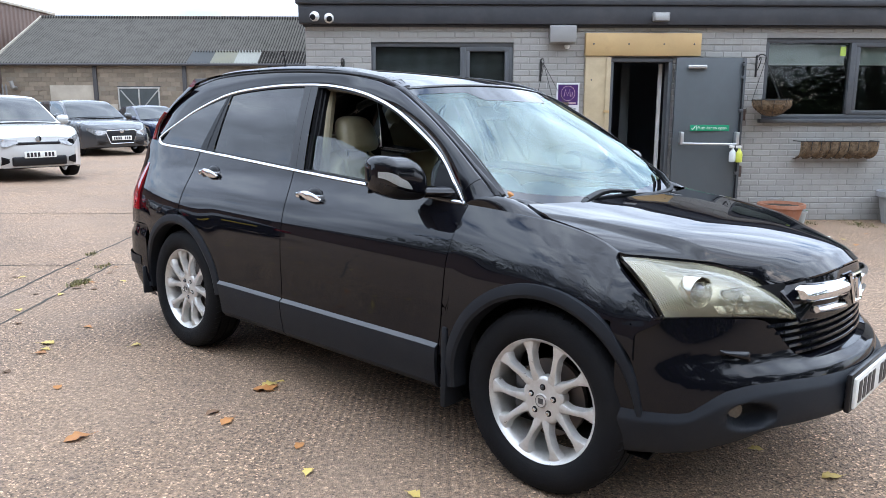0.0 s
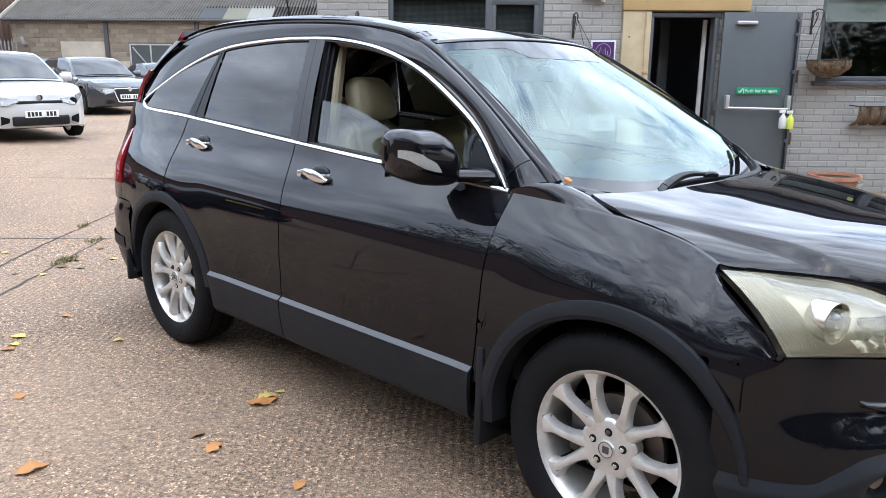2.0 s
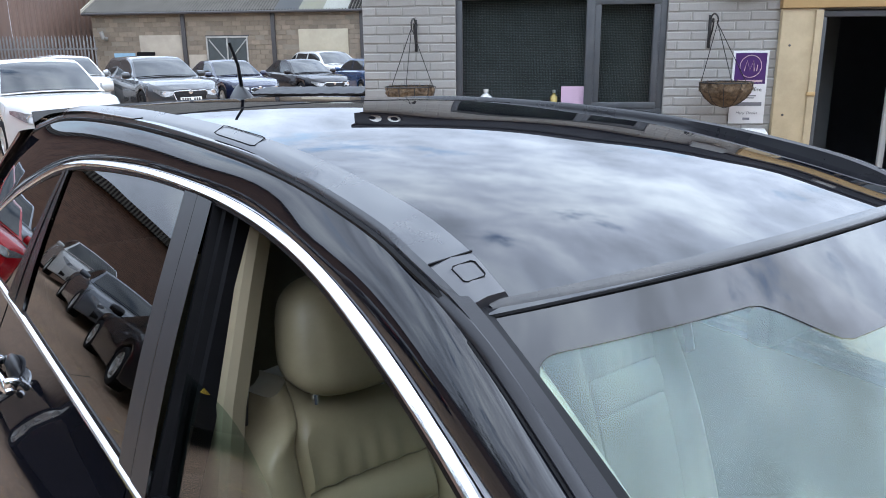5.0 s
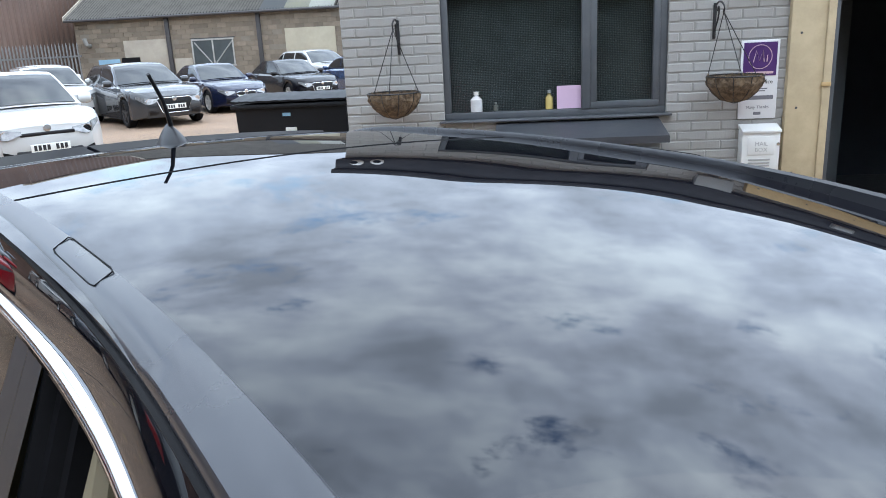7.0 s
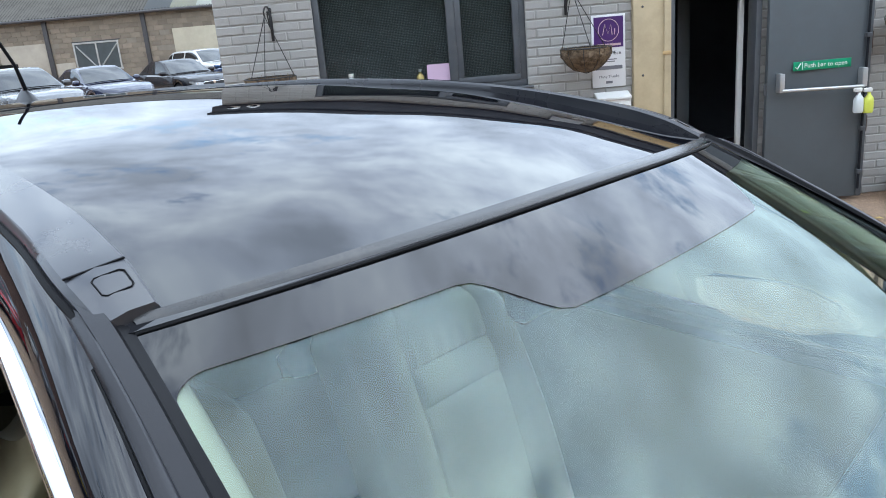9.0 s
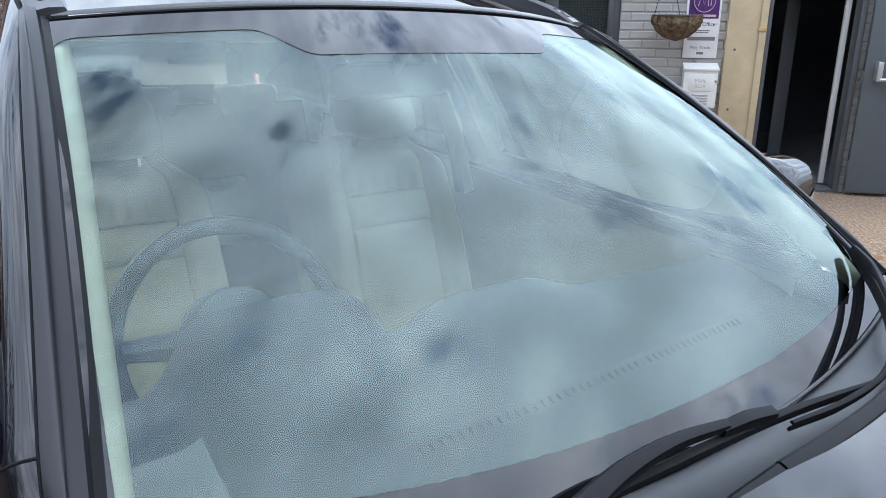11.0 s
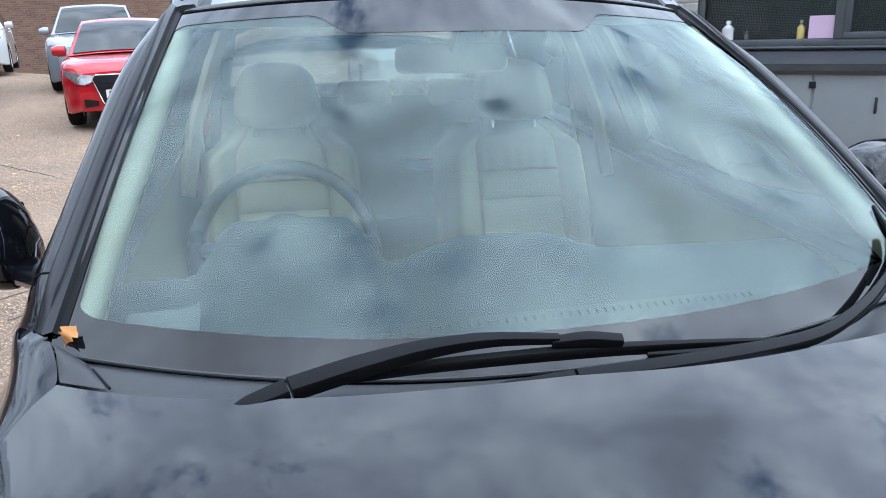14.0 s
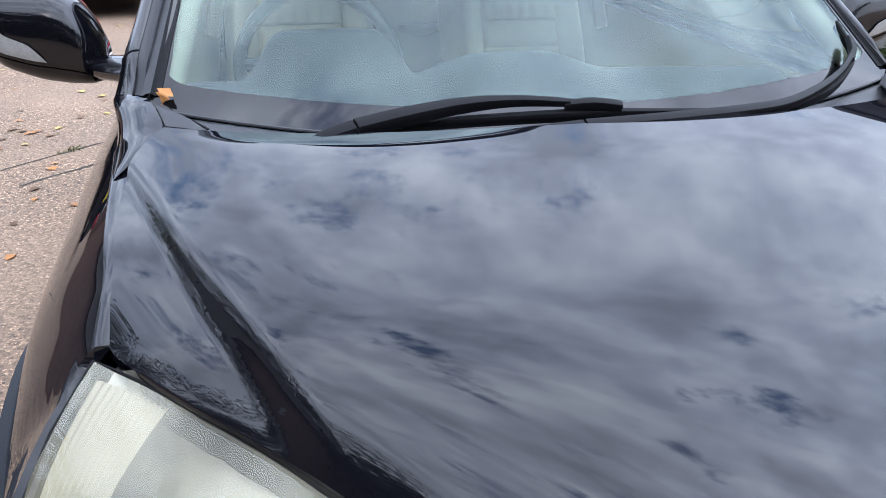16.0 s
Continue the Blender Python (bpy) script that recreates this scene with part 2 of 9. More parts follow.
def bm_tube(points, radius, seg=8, bm=None, caps=True):
    """A round bar along points; radius is a number or one for each point."""
    bm = bm or bmesh.new()
    pts = [Vector(p) for p in points]
    rings = []
    up = Vector((0.13, 0.27, 0.95)).normalized()
    for i, p in enumerate(pts):
        d = (pts[min(i + 1, len(pts) - 1)] - pts[max(i - 1, 0)]).normalized()
        a = d.cross(up)
        if a.length < 0.05:
            a = d.cross(Vector((1, 0, 0)))
        a.normalize()
        b = d.cross(a)
        r = radius[i] if isinstance(radius, (list, tuple)) else radius
        rings.append([bm.verts.new(p + a * r * math.cos(k * math.tau / seg) + b * r * math.sin(k * math.tau / seg)) for k in range(seg)])
    for r0, r1 in zip(rings, rings[1:]):
        for k in range(seg):
            bm.faces.new((r0[k], r0[(k + 1) % seg], r1[(k + 1) % seg], r1[k]))
    if caps:
        bm.faces.new(rings[0])
        bm.faces.new(rings[-1])
    return bm


def bm_lathe(profile, seg=32, axis="z", bm=None, center=(0, 0, 0)):
    """profile: (radius, height) pairs, turned round an axis through center."""
    bm = bm or bmesh.new()
    c = Vector(center)

    def at(r, h, a):
        x, y = r * math.cos(a), r * math.sin(a)
        return c + Vector({"z": (x, y, h), "y": (x, h, y), "x": (h, x, y)}[axis])
    rings = []
    for r, h in profile:
        if r < 1e-5:
            rings.append([bm.verts.new(at(0, h, 0))])
        else:
            rings.append([bm.verts.new(at(r, h, k * math.tau / seg)) for k in range(seg)])
    for a, b in zip(rings, rings[1:]):
        for k in range(seg):
            k2 = (k + 1) % seg
            if len(a) == 1 and len(b) > 1:
                bm.faces.new((a[0], b[k], b[k2]))
            elif len(b) == 1 and len(a) > 1:
                bm.faces.new((a[k], a[k2], b[0]))
            elif len(a) > 1:
                bm.faces.new((a[k], a[k2], b[k2], b[k]))
    return bm


def bm_prism(outline, y0, y1, plane="xz", bevel=0.0, bm=None):
    """A flat outline given in a plane, thickened along the third axis."""
    bm = bm or bmesh.new()

    def at(p, h):
        return {"xz": (p[0], h, p[1]), "xy": (p[0], p[1], h), "yz": (h, p[0], p[1])}[plane]
    lo = [bm.verts.new(at(p, y0)) for p in outline]
    hi = [bm.verts.new(at(p, y1)) for p in outline]
    f0, f1 = bm.faces.new(lo), bm.faces.new(hi)
    n = len(lo)
    for k in range(n):
        bm.faces.new((lo[k], lo[(k + 1) % n], hi[(k + 1) % n], hi[k]))
    if bevel:
        bmesh.ops.bevel(bm, geom=list(f0.edges) + list(f1.edges), offset=bevel, segments=2, profile=0.5, affect="EDGES", clamp_overlap=True)
    return bm


def lerp(a, b, t):
    return a + (b - a) * t


def curve(pts):
    """A smooth curve through (x, y) pairs: a function of x (monotone cubic)."""
    pts = sorted(pts)
    xs, ys = [p[0] for p in pts], [p[1] for p in pts]
    n = len(xs)
    d = [(ys[i + 1] - ys[i]) / (xs[i + 1] - xs[i]) for i in range(n - 1)]
    m = [d[0]] + [0 if d[i - 1] * d[i] <= 0 else 2 * d[i - 1] * d[i] / (d[i - 1] + d[i]) for i in range(1, n - 1)] + [d[-1]]

    def f(x):
        if x <= xs[0]:
            return ys[0]
        if x >= xs[-1]:
            return ys[-1]
        i = max(k for k in range(n - 1) if xs[k] <= x)
        h = xs[i + 1] - xs[i]
        t = (x - xs[i]) / h
        return (ys[i] * (2 * t ** 3 - 3 * t ** 2 + 1) + m[i] * h * (t ** 3 - 2 * t ** 2 + t)
                + ys[i + 1] * (-2 * t ** 3 + 3 * t ** 2) + m[i + 1] * h * (t ** 3 - t ** 2))
    return f


def spline(points, n):
    """n + 1 points along a smooth curve through 3D points (Catmull-Rom, even in the parameter)."""
    P = [Vector(p) for p in points]
    P = [2 * P[0] - P[1]] + P + [2 * P[-1] - P[-2]]
    out = []
    k = len(P) - 3
    for i in range(n + 1):
        s = min(i / n * k, k - 1e-9)
        j = int(s)
        t = s - j
        a, b, c, d = P[j:j + 4]
        out.append(0.5 * (2 * b + (c - a) * t + (2 * a - 5 * b + 4 * c - d) * t * t + (3 * b - a - 3 * c + d) * t ** 3))
    return out


def along(points, s):
    """The point at s (0 to 1) of a polyline with even parameter."""
    k = (len(points) - 1) * min(max(s, 0), 1)
    i = min(int(k), len(points) - 2)
    return points[i].lerp(points[i + 1], k - i)


def smoothstep(a, b, x):
    t = min(max((x - a) / (b - a), 0), 1)
    return t * t * (3 - 2 * t)


def bm_strap(points, half_w, half_h, up=(0.45, 0.0, 0.89), bm=None):
    """A flat bar with rounded edges along points; half_w and half_h run evenly over their lists."""
    bm = bm or bmesh.new()
    pts = [Vector(p) for p in points]

    def at(vals, q):
        k = q * (len(vals) - 1)
        i = min(int(k), len(vals) - 2)
        return lerp(vals[i], vals[i + 1], k - i)
    rings = []
    for i, p in enumerate(pts):
        d = (pts[min(i + 1, len(pts) - 1)] - pts[max(i - 1, 0)]).normalized()
        a = d.cross(Vector(up)).normalized()
        b = a.cross(d)
        q = i / (len(pts) - 1)
        w, h = at(half_w, q), at(half_h, q)
        rings.append([bm.verts.new(p + a * w * x + b * h * z) for x, z in ((-1, -1), (-1, 0.35), (-0.72, 0.92), (0, 1.08), (0.72, 0.92), (1, 0.35), (1, -1), (0.55, -0.7), (-0.55, -0.7))])
    n = 9
    for r0, r1 in zip(rings, rings[1:]):
        for k in range(n):
            bm.faces.new((r0[k], r0[(k + 1) % n], r1[(k + 1) % n], r1[k]))
    bm.faces.new(rings[0])
    bm.faces.new(rings[-1])
    return bm


def text_mesh(name, body, size, mat, parent, m, depth=0.0015, align="LEFT", label=""):
    """Letters as a mesh, lying in the plane of m with its x to the right and y up."""
    cu = bpy.data.curves.new(name, "FONT")
    cu.body, cu.size, cu.extrude, cu.align_x, cu.align_y = body, size, depth, align, "CENTER"
    cu.resolution_u = 2
    tmp = bpy.data.objects.new(name, cu)
    scene.collection.objects.link(tmp)
    me = bpy.data.meshes.new_from_object(tmp.evaluated_get(bpy.context.evaluated_depsgraph_get()))
    bpy.data.objects.remove(tmp)
    me.materials.clear()
    me.materials.append(mat)
    ob = new(name, me)
    ob.parent = parent
    ob.matrix_basis = m
    if label:
        ob["label"] = label
    return ob

# ---- ground ----
def ground_z(x, y):
    """The yard is flat but for a shallow dip under the far side of the black car and a gentle rise to the west."""
    rise = 0.04 * min(max(0.0, -6.5 - x), 20.0) * smoothstep(-8.0, -1.0, y) * (1 - smoothstep(8.5, 15.0, y))
    return rise - 0.05 * math.exp(-(((x - 0.75) / 0.9) ** 2 + ((y - 0.75) / 0.9) ** 2))


def concrete_ground():
    m = material("worn_concrete", (0.258, 0.177, 0.120), 0.85, vary=0.20, scale=1.1, tint=(0.160, 0.117, 0.086), tint_scale=0.45, tint_amount=0.55)
    t = m.node_tree
    p = t.nodes["Principled BSDF"]
    base = p.inputs["Base Color"].links[0].from_socket
    co = t.nodes.new("ShaderNodeTexCoord")
    # exposed aggregate: small stones of several tones
    vo = t.nodes.new("ShaderNodeTexVoronoi")
    vo.inputs["Scale"].default_value = 125
    t.links.new(co.outputs["Object"], vo.inputs["Vector"])
    ramp = t.nodes.new("ShaderNodeValToRGB")
    ramp.color_ramp.interpolation = "CONSTANT"
    e = ramp.color_ramp.elements
    e[0].position, e[0].color = 0.0, (0.34, 0.32, 0.31, 1)
    e[1].position, e[1].color = 0.93, (2.5, 2.4, 2.25, 1)
    e.new(0.16).color = (0.72, 0.70, 0.68, 1)
    e.new(0.42).color = (0.95, 0.93, 0.90, 1)
    e.new(0.68).color = (1.22, 1.15, 1.05, 1)
    sp = t.nodes.new("ShaderNodeSeparateColor")
    t.links.new(vo.outputs["Color"], sp.inputs[0])
    t.links.new(sp.outputs[0], ramp.inputs[0])
    # where the smooth skin has worn off
    wear = t.nodes.new("ShaderNodeTexNoise")
    wear.inputs["Scale"].default_value, wear.inputs["Detail"].default_value = 0.8, 7
    t.links.new(co.outputs["Object"], wear.inputs["Vector"])
    wr = t.nodes.new("ShaderNodeMapRange")
    wr.inputs["From Min"].default_value, wr.inputs["From Max"].default_value = 0.36, 0.6
    wr.inputs["To Min"].default_value, wr.inputs["To Max"].default_value = 0.35, 1.0
    t.links.new(wear.outputs["Fac"], wr.inputs[0])
    mul = t.nodes.new("ShaderNodeMixRGB")
    mul.blend_type = "MULTIPLY"
    t.links.new(wr.outputs[0], mul.inputs[0])
    t.links.new(base, mul.inputs[1])
    t.links.new(ramp.outputs[0], mul.inputs[2])
    fine = t.nodes.new("ShaderNodeTexNoise")
    fine.inputs["Scale"].default_value, fine.inputs["Detail"].default_value, fine.inputs["Roughness"].default_value = 38, 6, 0.8
    t.links.new(co.outputs["Object"], fine.inputs["Vector"])
    fr = t.nodes.new("ShaderNodeMapRange")
    fr.inputs["From Min"].default_value, fr.inputs["From Max"].default_value = 0.3, 0.7
    fr.inputs["To Min"].default_value, fr.inputs["To Max"].default_value = 0.30, 1.9
    t.links.new(fine.outputs["Fac"], fr.inputs[0])
    mul2 = t.nodes.new("ShaderNodeMixRGB")
    mul2.blend_type = "MULTIPLY"
    mul2.inputs[0].default_value = 1.0
    t.links.new(mul.outputs[0], mul2.inputs[1])
    t.links.new(fr.outputs[0], mul2.inputs[2])
    # tamping ridges, a few centimetres apart, along the slabs: the grooves' shade is put into the colour, where the
    # ridges are not worn away
    wave = t.nodes.new("ShaderNodeTexWave")
    wave.bands_direction = "X"
    wave.inputs["Scale"].default_value, wave.inputs["Distortion"].default_value = 8.5, 1.2
    wave.inputs["Detail"].default_value, wave.inputs["Detail Scale"].default_value = 3, 1.2
    keep = t.nodes.new("ShaderNodeTexNoise")
    keep.inputs["Scale"].default_value, keep.inputs["Detail"].default_value = 0.55, 4
    t.links.new(co.outputs["Object"], keep.inputs["Vector"])
    kr = t.nodes.new("ShaderNodeMapRange")
    kr.inputs["From Min"].default_value, kr.inputs["From Max"].default_value = 0.48, 0.62
    kr.inputs["To Min"].default_value, kr.inputs["To Max"].default_value = 0.0, 0.42
    t.links.new(keep.outputs["Fac"], kr.inputs[0])
    groove_shade = t.nodes.new("ShaderNodeValToRGB")
    groove_shade.color_ramp.elements[0].position, groove_shade.color_ramp.elements[0].color = 0.12, (0.45, 0.42, 0.40, 1)
    groove_shade.color_ramp.elements[1].position, groove_shade.color_ramp.elements[1].color = 0.5, (1, 1, 1, 1)
    t.links.new(wave.outputs["Fac"], groove_shade.inputs[0])
    mul3 = t.nodes.new("ShaderNodeMixRGB")
    mul3.blend_type = "MULTIPLY"
    t.links.new(kr.outputs[0], mul3.inputs[0])
    t.links.new(mul2.outputs[0], mul3.inputs[1])
    t.links.new(groove_shade.outputs[0], mul3.inputs[2])
    t.links.new(mul3.outputs[0], p.inputs["Base Color"])
    rot = t.nodes.new("ShaderNodeMapping")
    rot.inputs["Rotation"].default_value = (0, 0, radians(2))
    t.links.new(co.outputs["Object"], rot.inputs["Vector"])
    t.links.new(rot.outputs[0], wave.inputs["Vector"])
    b1 = t.nodes.new("ShaderNodeBump")
    b1.inputs["Distance"].default_value = 0.009
    t.links.new(kr.outputs[0], b1.inputs["Strength"])
    t.links.new(wave.outputs["Fac"], b1.inputs["Height"])
    b2 = t.nodes.new("ShaderNodeBump")
    b2.inputs["Distance"].default_value, b2.inputs["Strength"].default_value = 0.006, 1.0
    t.links.new(vo.outputs["Distance"], b2.inputs["Height"])
    t.links.new(b1.outputs[0], b2.inputs["Normal"])
    b3 = t.nodes.new("ShaderNodeBump")
    b3.inputs["Distance"].default_value, b3.inputs["Strength"].default_value = 0.004, 0.8
    t.links.new(fine.outputs["Fac"], b3.inputs["Height"])
    t.links.new(b2.outputs[0], b3.inputs["Normal"])
    t.links.new(b3.outputs[0], p.inputs["Normal"])
    return m


CONCRETE = concrete_ground()
steps = [-1500, -600, -250, -120, -70, -45] + [-30 + 1.0 * i for i in range(28)] + [-2.5 + 0.25 * i for i in range(26)] + [4 + 1.5 * i for i in range(18)] + [40, 60, 100, 220, 600, 1500]
verts = [(x, y, ground_z(x, y)) for x in steps for y in steps]
n = len(steps)
faces = [(i * n + j, (i + 1) * n + j, (i + 1) * n + j + 1, i * n + j + 1) for i in range(n - 1) for j in range(n - 1)]
ground = raw("ground", verts, faces, CONCRETE, smooth=True)
tagged(ground, "worn exposed-aggregate concrete yard with tamping ridges", "ground", kind="structure")

# ---- office: painted brick, dark fascia ----
WY = 5.282
BRICK_PAINT = material("painted_brick", (0.345, 0.34, 0.325), 0.6, vary=0.06, scale=8, bump=0.004, bump_scale=40, random_tone=0.055,
                       tint=(0.26, 0.245, 0.22), tint_scale=2.2, tint_amount=0.5)
MORTAR_PAINT = material("painted_joint", (0.295, 0.29, 0.275), 0.7, vary=0.1, scale=9, bump=0.003, bump_scale=90)
FASCIA = material("fascia_board", (0.035, 0.038, 0.045), 0.5, vary=0.2, scale=2.5, tint=(0.07, 0.07, 0.075), tint_scale=3, tint_amount=0.5, bump=0.001, bump_scale=30)
FRAME_GREY = material("frame_grey", (0.075, 0.082, 0.092), 0.45, vary=0.12, scale=5, tint=(0.12, 0.125, 0.13), tint_scale=6, tint_amount=0.4)
DOOR_GREY = material("door_grey", (0.085, 0.10, 0.11), 0.42, vary=0.08, scale=3, tint=(0.08, 0.085, 0.09), tint_scale=4, tint_amount=0.5)
PLY = material("plywood", (0.52, 0.36, 0.17), 0.6, vary=0.14, scale=5, tint=(0.34, 0.22, 0.10), tint_scale=2.5, tint_amount=0.55, bump=0.001, bump_scale=50)
PLY_PALE = material("plywood_weathered", (0.47, 0.38, 0.24), 0.65, vary=0.12, scale=4, tint=(0.30, 0.23, 0.14), tint_scale=3, tint_amount=0.5, bump=0.001, bump_scale=50)
# dark blue-grey: the unlit room's shade put into the plaster colour
ROOM = material("shade_plaster", (0.11, 0.125, 0.15), 0.8, vary=0.1)
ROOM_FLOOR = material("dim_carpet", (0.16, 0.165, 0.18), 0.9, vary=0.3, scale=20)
PANE = glass("office_pane", (0.74, 0.78, 0.77), ior=1.38)

PANE_ROUGH = glass("patterned_pane", (0.74, 0.78, 0.77), ior=1.42, rough=0.22)

XL, XR, DEEP, TOP = -1.50, 9.2, 6.5, 2.42
OPENINGS = [(-0.71, 1.025, 1.195, 2.195), (2.208, 2.99, 0.0, 2.02), (4.14, 7.6, 1.28, 2.26)]


def wall_with_holes(name, x0, x1, z0, z1, y0, y1, holes, mat):
    bm = bmesh.new()
    xs = sorted({x0, x1, *[h[0] for h in holes], *[h[1] for h in holes]})
    for a, b in zip(xs, xs[1:]):
        cuts = sorted([(h[2], h[3]) for h in holes if h[0] <= a and h[1] >= b])
        z = z0
        for lo, hi in cuts + [(z1, z1)]:
            if lo > z:
                bm_box(a, b, y0, y1, z, lo, bm=bm)
            z = hi
    return finish(name, bm, mat, smooth=False)


wall_front = wall_with_holes("wall_front", XL, XR, -0.1, TOP, WY + 0.006, WY + 0.26, OPENINGS, MORTAR_PAINT)
tagged(wall_front, "pale grey painted brick wall of a single-storey office", "wall", kind="structure")
wl = finish("wall_west", bm_box(XL, XL + 0.25, WY + 0.26, WY + DEEP, -0.1, TOP), BRICK_PAINT, smooth=False)
tagged(wl, "pale grey painted brick side wall of the office", "wall", kind="structure")
wb = finish("wall_north", bm_box(XL, XR, WY + DEEP, WY + DEEP + 0.25, -0.1, TOP), BRICK_PAINT, smooth=False)
tagged(wb, "plain painted back wall of the office", "wall", kind="structure")
we = finish("wall_east", bm_box(XR - 0.25, XR, WY + 0.26, WY + DEEP, -0.1, TOP), BRICK_PAINT, smooth=False)
tagged(we, "plain painted end wall of the office", "wall", kind="structure")
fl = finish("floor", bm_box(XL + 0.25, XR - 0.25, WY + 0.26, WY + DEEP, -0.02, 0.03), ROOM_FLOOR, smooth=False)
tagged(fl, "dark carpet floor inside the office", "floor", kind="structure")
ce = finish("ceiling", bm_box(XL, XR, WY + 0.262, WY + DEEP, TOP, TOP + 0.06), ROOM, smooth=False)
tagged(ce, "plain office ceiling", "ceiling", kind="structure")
# an added, unseen partition close behind the windows and the door keeps the inside dim
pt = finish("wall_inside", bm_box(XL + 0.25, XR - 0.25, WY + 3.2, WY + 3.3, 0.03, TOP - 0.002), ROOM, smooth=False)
tagged(pt, "added plastered partition wall that keeps the office dim", "wall", kind="structure")

fascia = thing("fascia", "dark grey painted timber fascia and gutter edge along the flat roof", "fascia", kind="structure")
part("board", bm_box(XL - 0.06, XR + 0.05, WY - 0.09, WY + 0.1, 2.40, 2.62, 0.006), FASCIA, fascia)
part("drip_edge", bm_box(XL - 0.09, XR + 0.08, WY - 0.125, WY + 0.12, 2.622, 2.70, 0.012), FASCIA, fascia)
part("soffit_batten", bm_box(XL - 0.02, XR, WY - 0.03, WY + 0.012, 2.37, 2.398, 0.004), FASCIA, fascia)
roof = finish("roof", bm_box(XL - 0.05, XR + 0.04, WY + 0.1, WY + DEEP + 0.3, 2.482, 2.66, 0.01), FASCIA, smooth=False)
tagged(roof, "flat felt roof of the office", "roof", kind="structure")


def window(name, x0, x1, z0, z1, mullions, label, sill=0.05, opener=None, glazing=PANE):
    w = thing(name, label, "window", kind="structure")
    y0, y1, f = WY + 0.03, WY + 0.10, 0.055
    fr = part("window_frame", bm_box(x0, x1, y0, y1, z1 - f, z1, 0.006), FRAME_GREY, w)
    bm = bm_box(x0, x1, y0, y1, z0, z0 + f, 0.006)
    part("bottom_rail", bm, FRAME_GREY, w)
    for a in (x0, x1 - f):
        part("jamb", bm_box(a, a + f, y0 + 0.001, y1 - 0.001, z0 + f, z1 - f, 0.004), FRAME_GREY, w)
    edges = [x0 + f] + sorted(mullions) + [x1 - f]
    for mx in mullions:
        part("mullion", bm_box(mx - 0.035, mx + 0.035, y0 - 0.012, y1, z0 + f, z1 - f, 0.006), FRAME_GREY, w)
    for a, b in zip(edges, edges[1:]):
        a2, b2 = a + (0.035 if a in mullions else 0), b - (0.035 if b in mullions else 0)
        if opener and abs((a + b) / 2 - opener) < 0.4:
            for k, (p0, p1, q0, q1) in enumerate(((a2, b2, z0 + f, z0 + f + 0.05), (a2, b2, z1 - f - 0.05, z1 - f), (a2, a2 + 0.05, z0 + f + 0.05, z1 - f - 0.05), (b2 - 0.05, b2, z0 + f + 0.05, z1 - f - 0.05))):
                part("casement_bar", bm_box(p0, p1, y0 - 0.008, y1 - 0.02, q0, q1, 0.004), FRAME_GREY, w)
        pane = part("pane", bm_box(a2, b2, y0 + 0.035, y0 + 0.041, z0 + f, z1 - f), glazing, w, smooth=False)
        pane.visible_shadow = False
    if sill:
        part("window_sill", bm_box(x0 - 0.04, x1 + 0.04, WY - 0.06, WY + 0.05, z0 - sill, z0 + 0.001, 0.008), FRAME_GREY, w)
    return w


window("window_1", -0.71, 1.025, 1.195, 2.195, [0.41], "dark grey framed office window with small-patterned obscured glass", sill=0.018, opener=0.72, glazing=PANE_ROUGH)
window("window_2", 4.14, 7.6, 1.28, 2.26, [5.25, 6.4], "dark grey framed office window with a pale roller blind", opener=5.8)


def pattern_material():
    """A dark sheet with a fine square pattern, which stands in for the glass's own."""
    m = material("pattern_cloth", (0.16, 0.175, 0.19), 0.9, vary=0.3, scale=5)
    t = m.node_tree
    p = t.nodes["Principled BSDF"]
    col = p.inputs["Base Color"].links[0].from_socket
    co = t.nodes.new("ShaderNodeTexCoord")
    for way in ("X", "Z"):
        wv = t.nodes.new("ShaderNodeTexWave")
        wv.bands_direction = way
        wv.inputs["Scale"].default_value, wv.inputs["Distortion"].default_value = 24.0, 0.0
        t.links.new(co.outputs["Object"], wv.inputs["Vector"])
        r = t.nodes.new("ShaderNodeMapRange")
        r.inputs["To Min"].default_value, r.inputs["To Max"].default_value = 0.6, 1.25
        t.links.new(wv.outputs["Fac"], r.inputs[0])
        mx = t.nodes.new("ShaderNodeMixRGB")
        mx.blend_type = "MULTIPLY"
        mx.inputs[0].default_value = 1.0
        t.links.new(col, mx.inputs[1])
        t.links.new(r.outputs[0], mx.inputs[2])
        col = mx.outputs[0]
    t.links.new(col, p.inputs["Base Color"])
    return m


# sheet added behind the pane to carry the pattern of the obscured glass
net = finish("net_screen", bm_box(-0.660, 0.980, WY + 0.16, WY + 0.164, 1.24, 2.13), pattern_material(), smooth=False)
tagged(net, "dark fine-patterned sheet added behind the obscured office window", "screen")
for a, b in ((4.2, 5.2), (5.3, 6.35), (6.45, 7.55)):
    bl = thing("roller_blind", "pale grey roller blind pulled a quarter down", "blind", group="blinds of the office window")
    part("cloth", bm_box(a, b, WY + 0.14, WY + 0.143, 1.955, 2.19), material("blind_cloth", (0.66, 0.68, 0.66), 0.8, vary=0.08, scale=30), bl)
    part("hem_bar", bm_box(a, b, WY + 0.134, WY + 0.149, 1.938, 1.956, 0.004), WHITE_PAINT, bl)

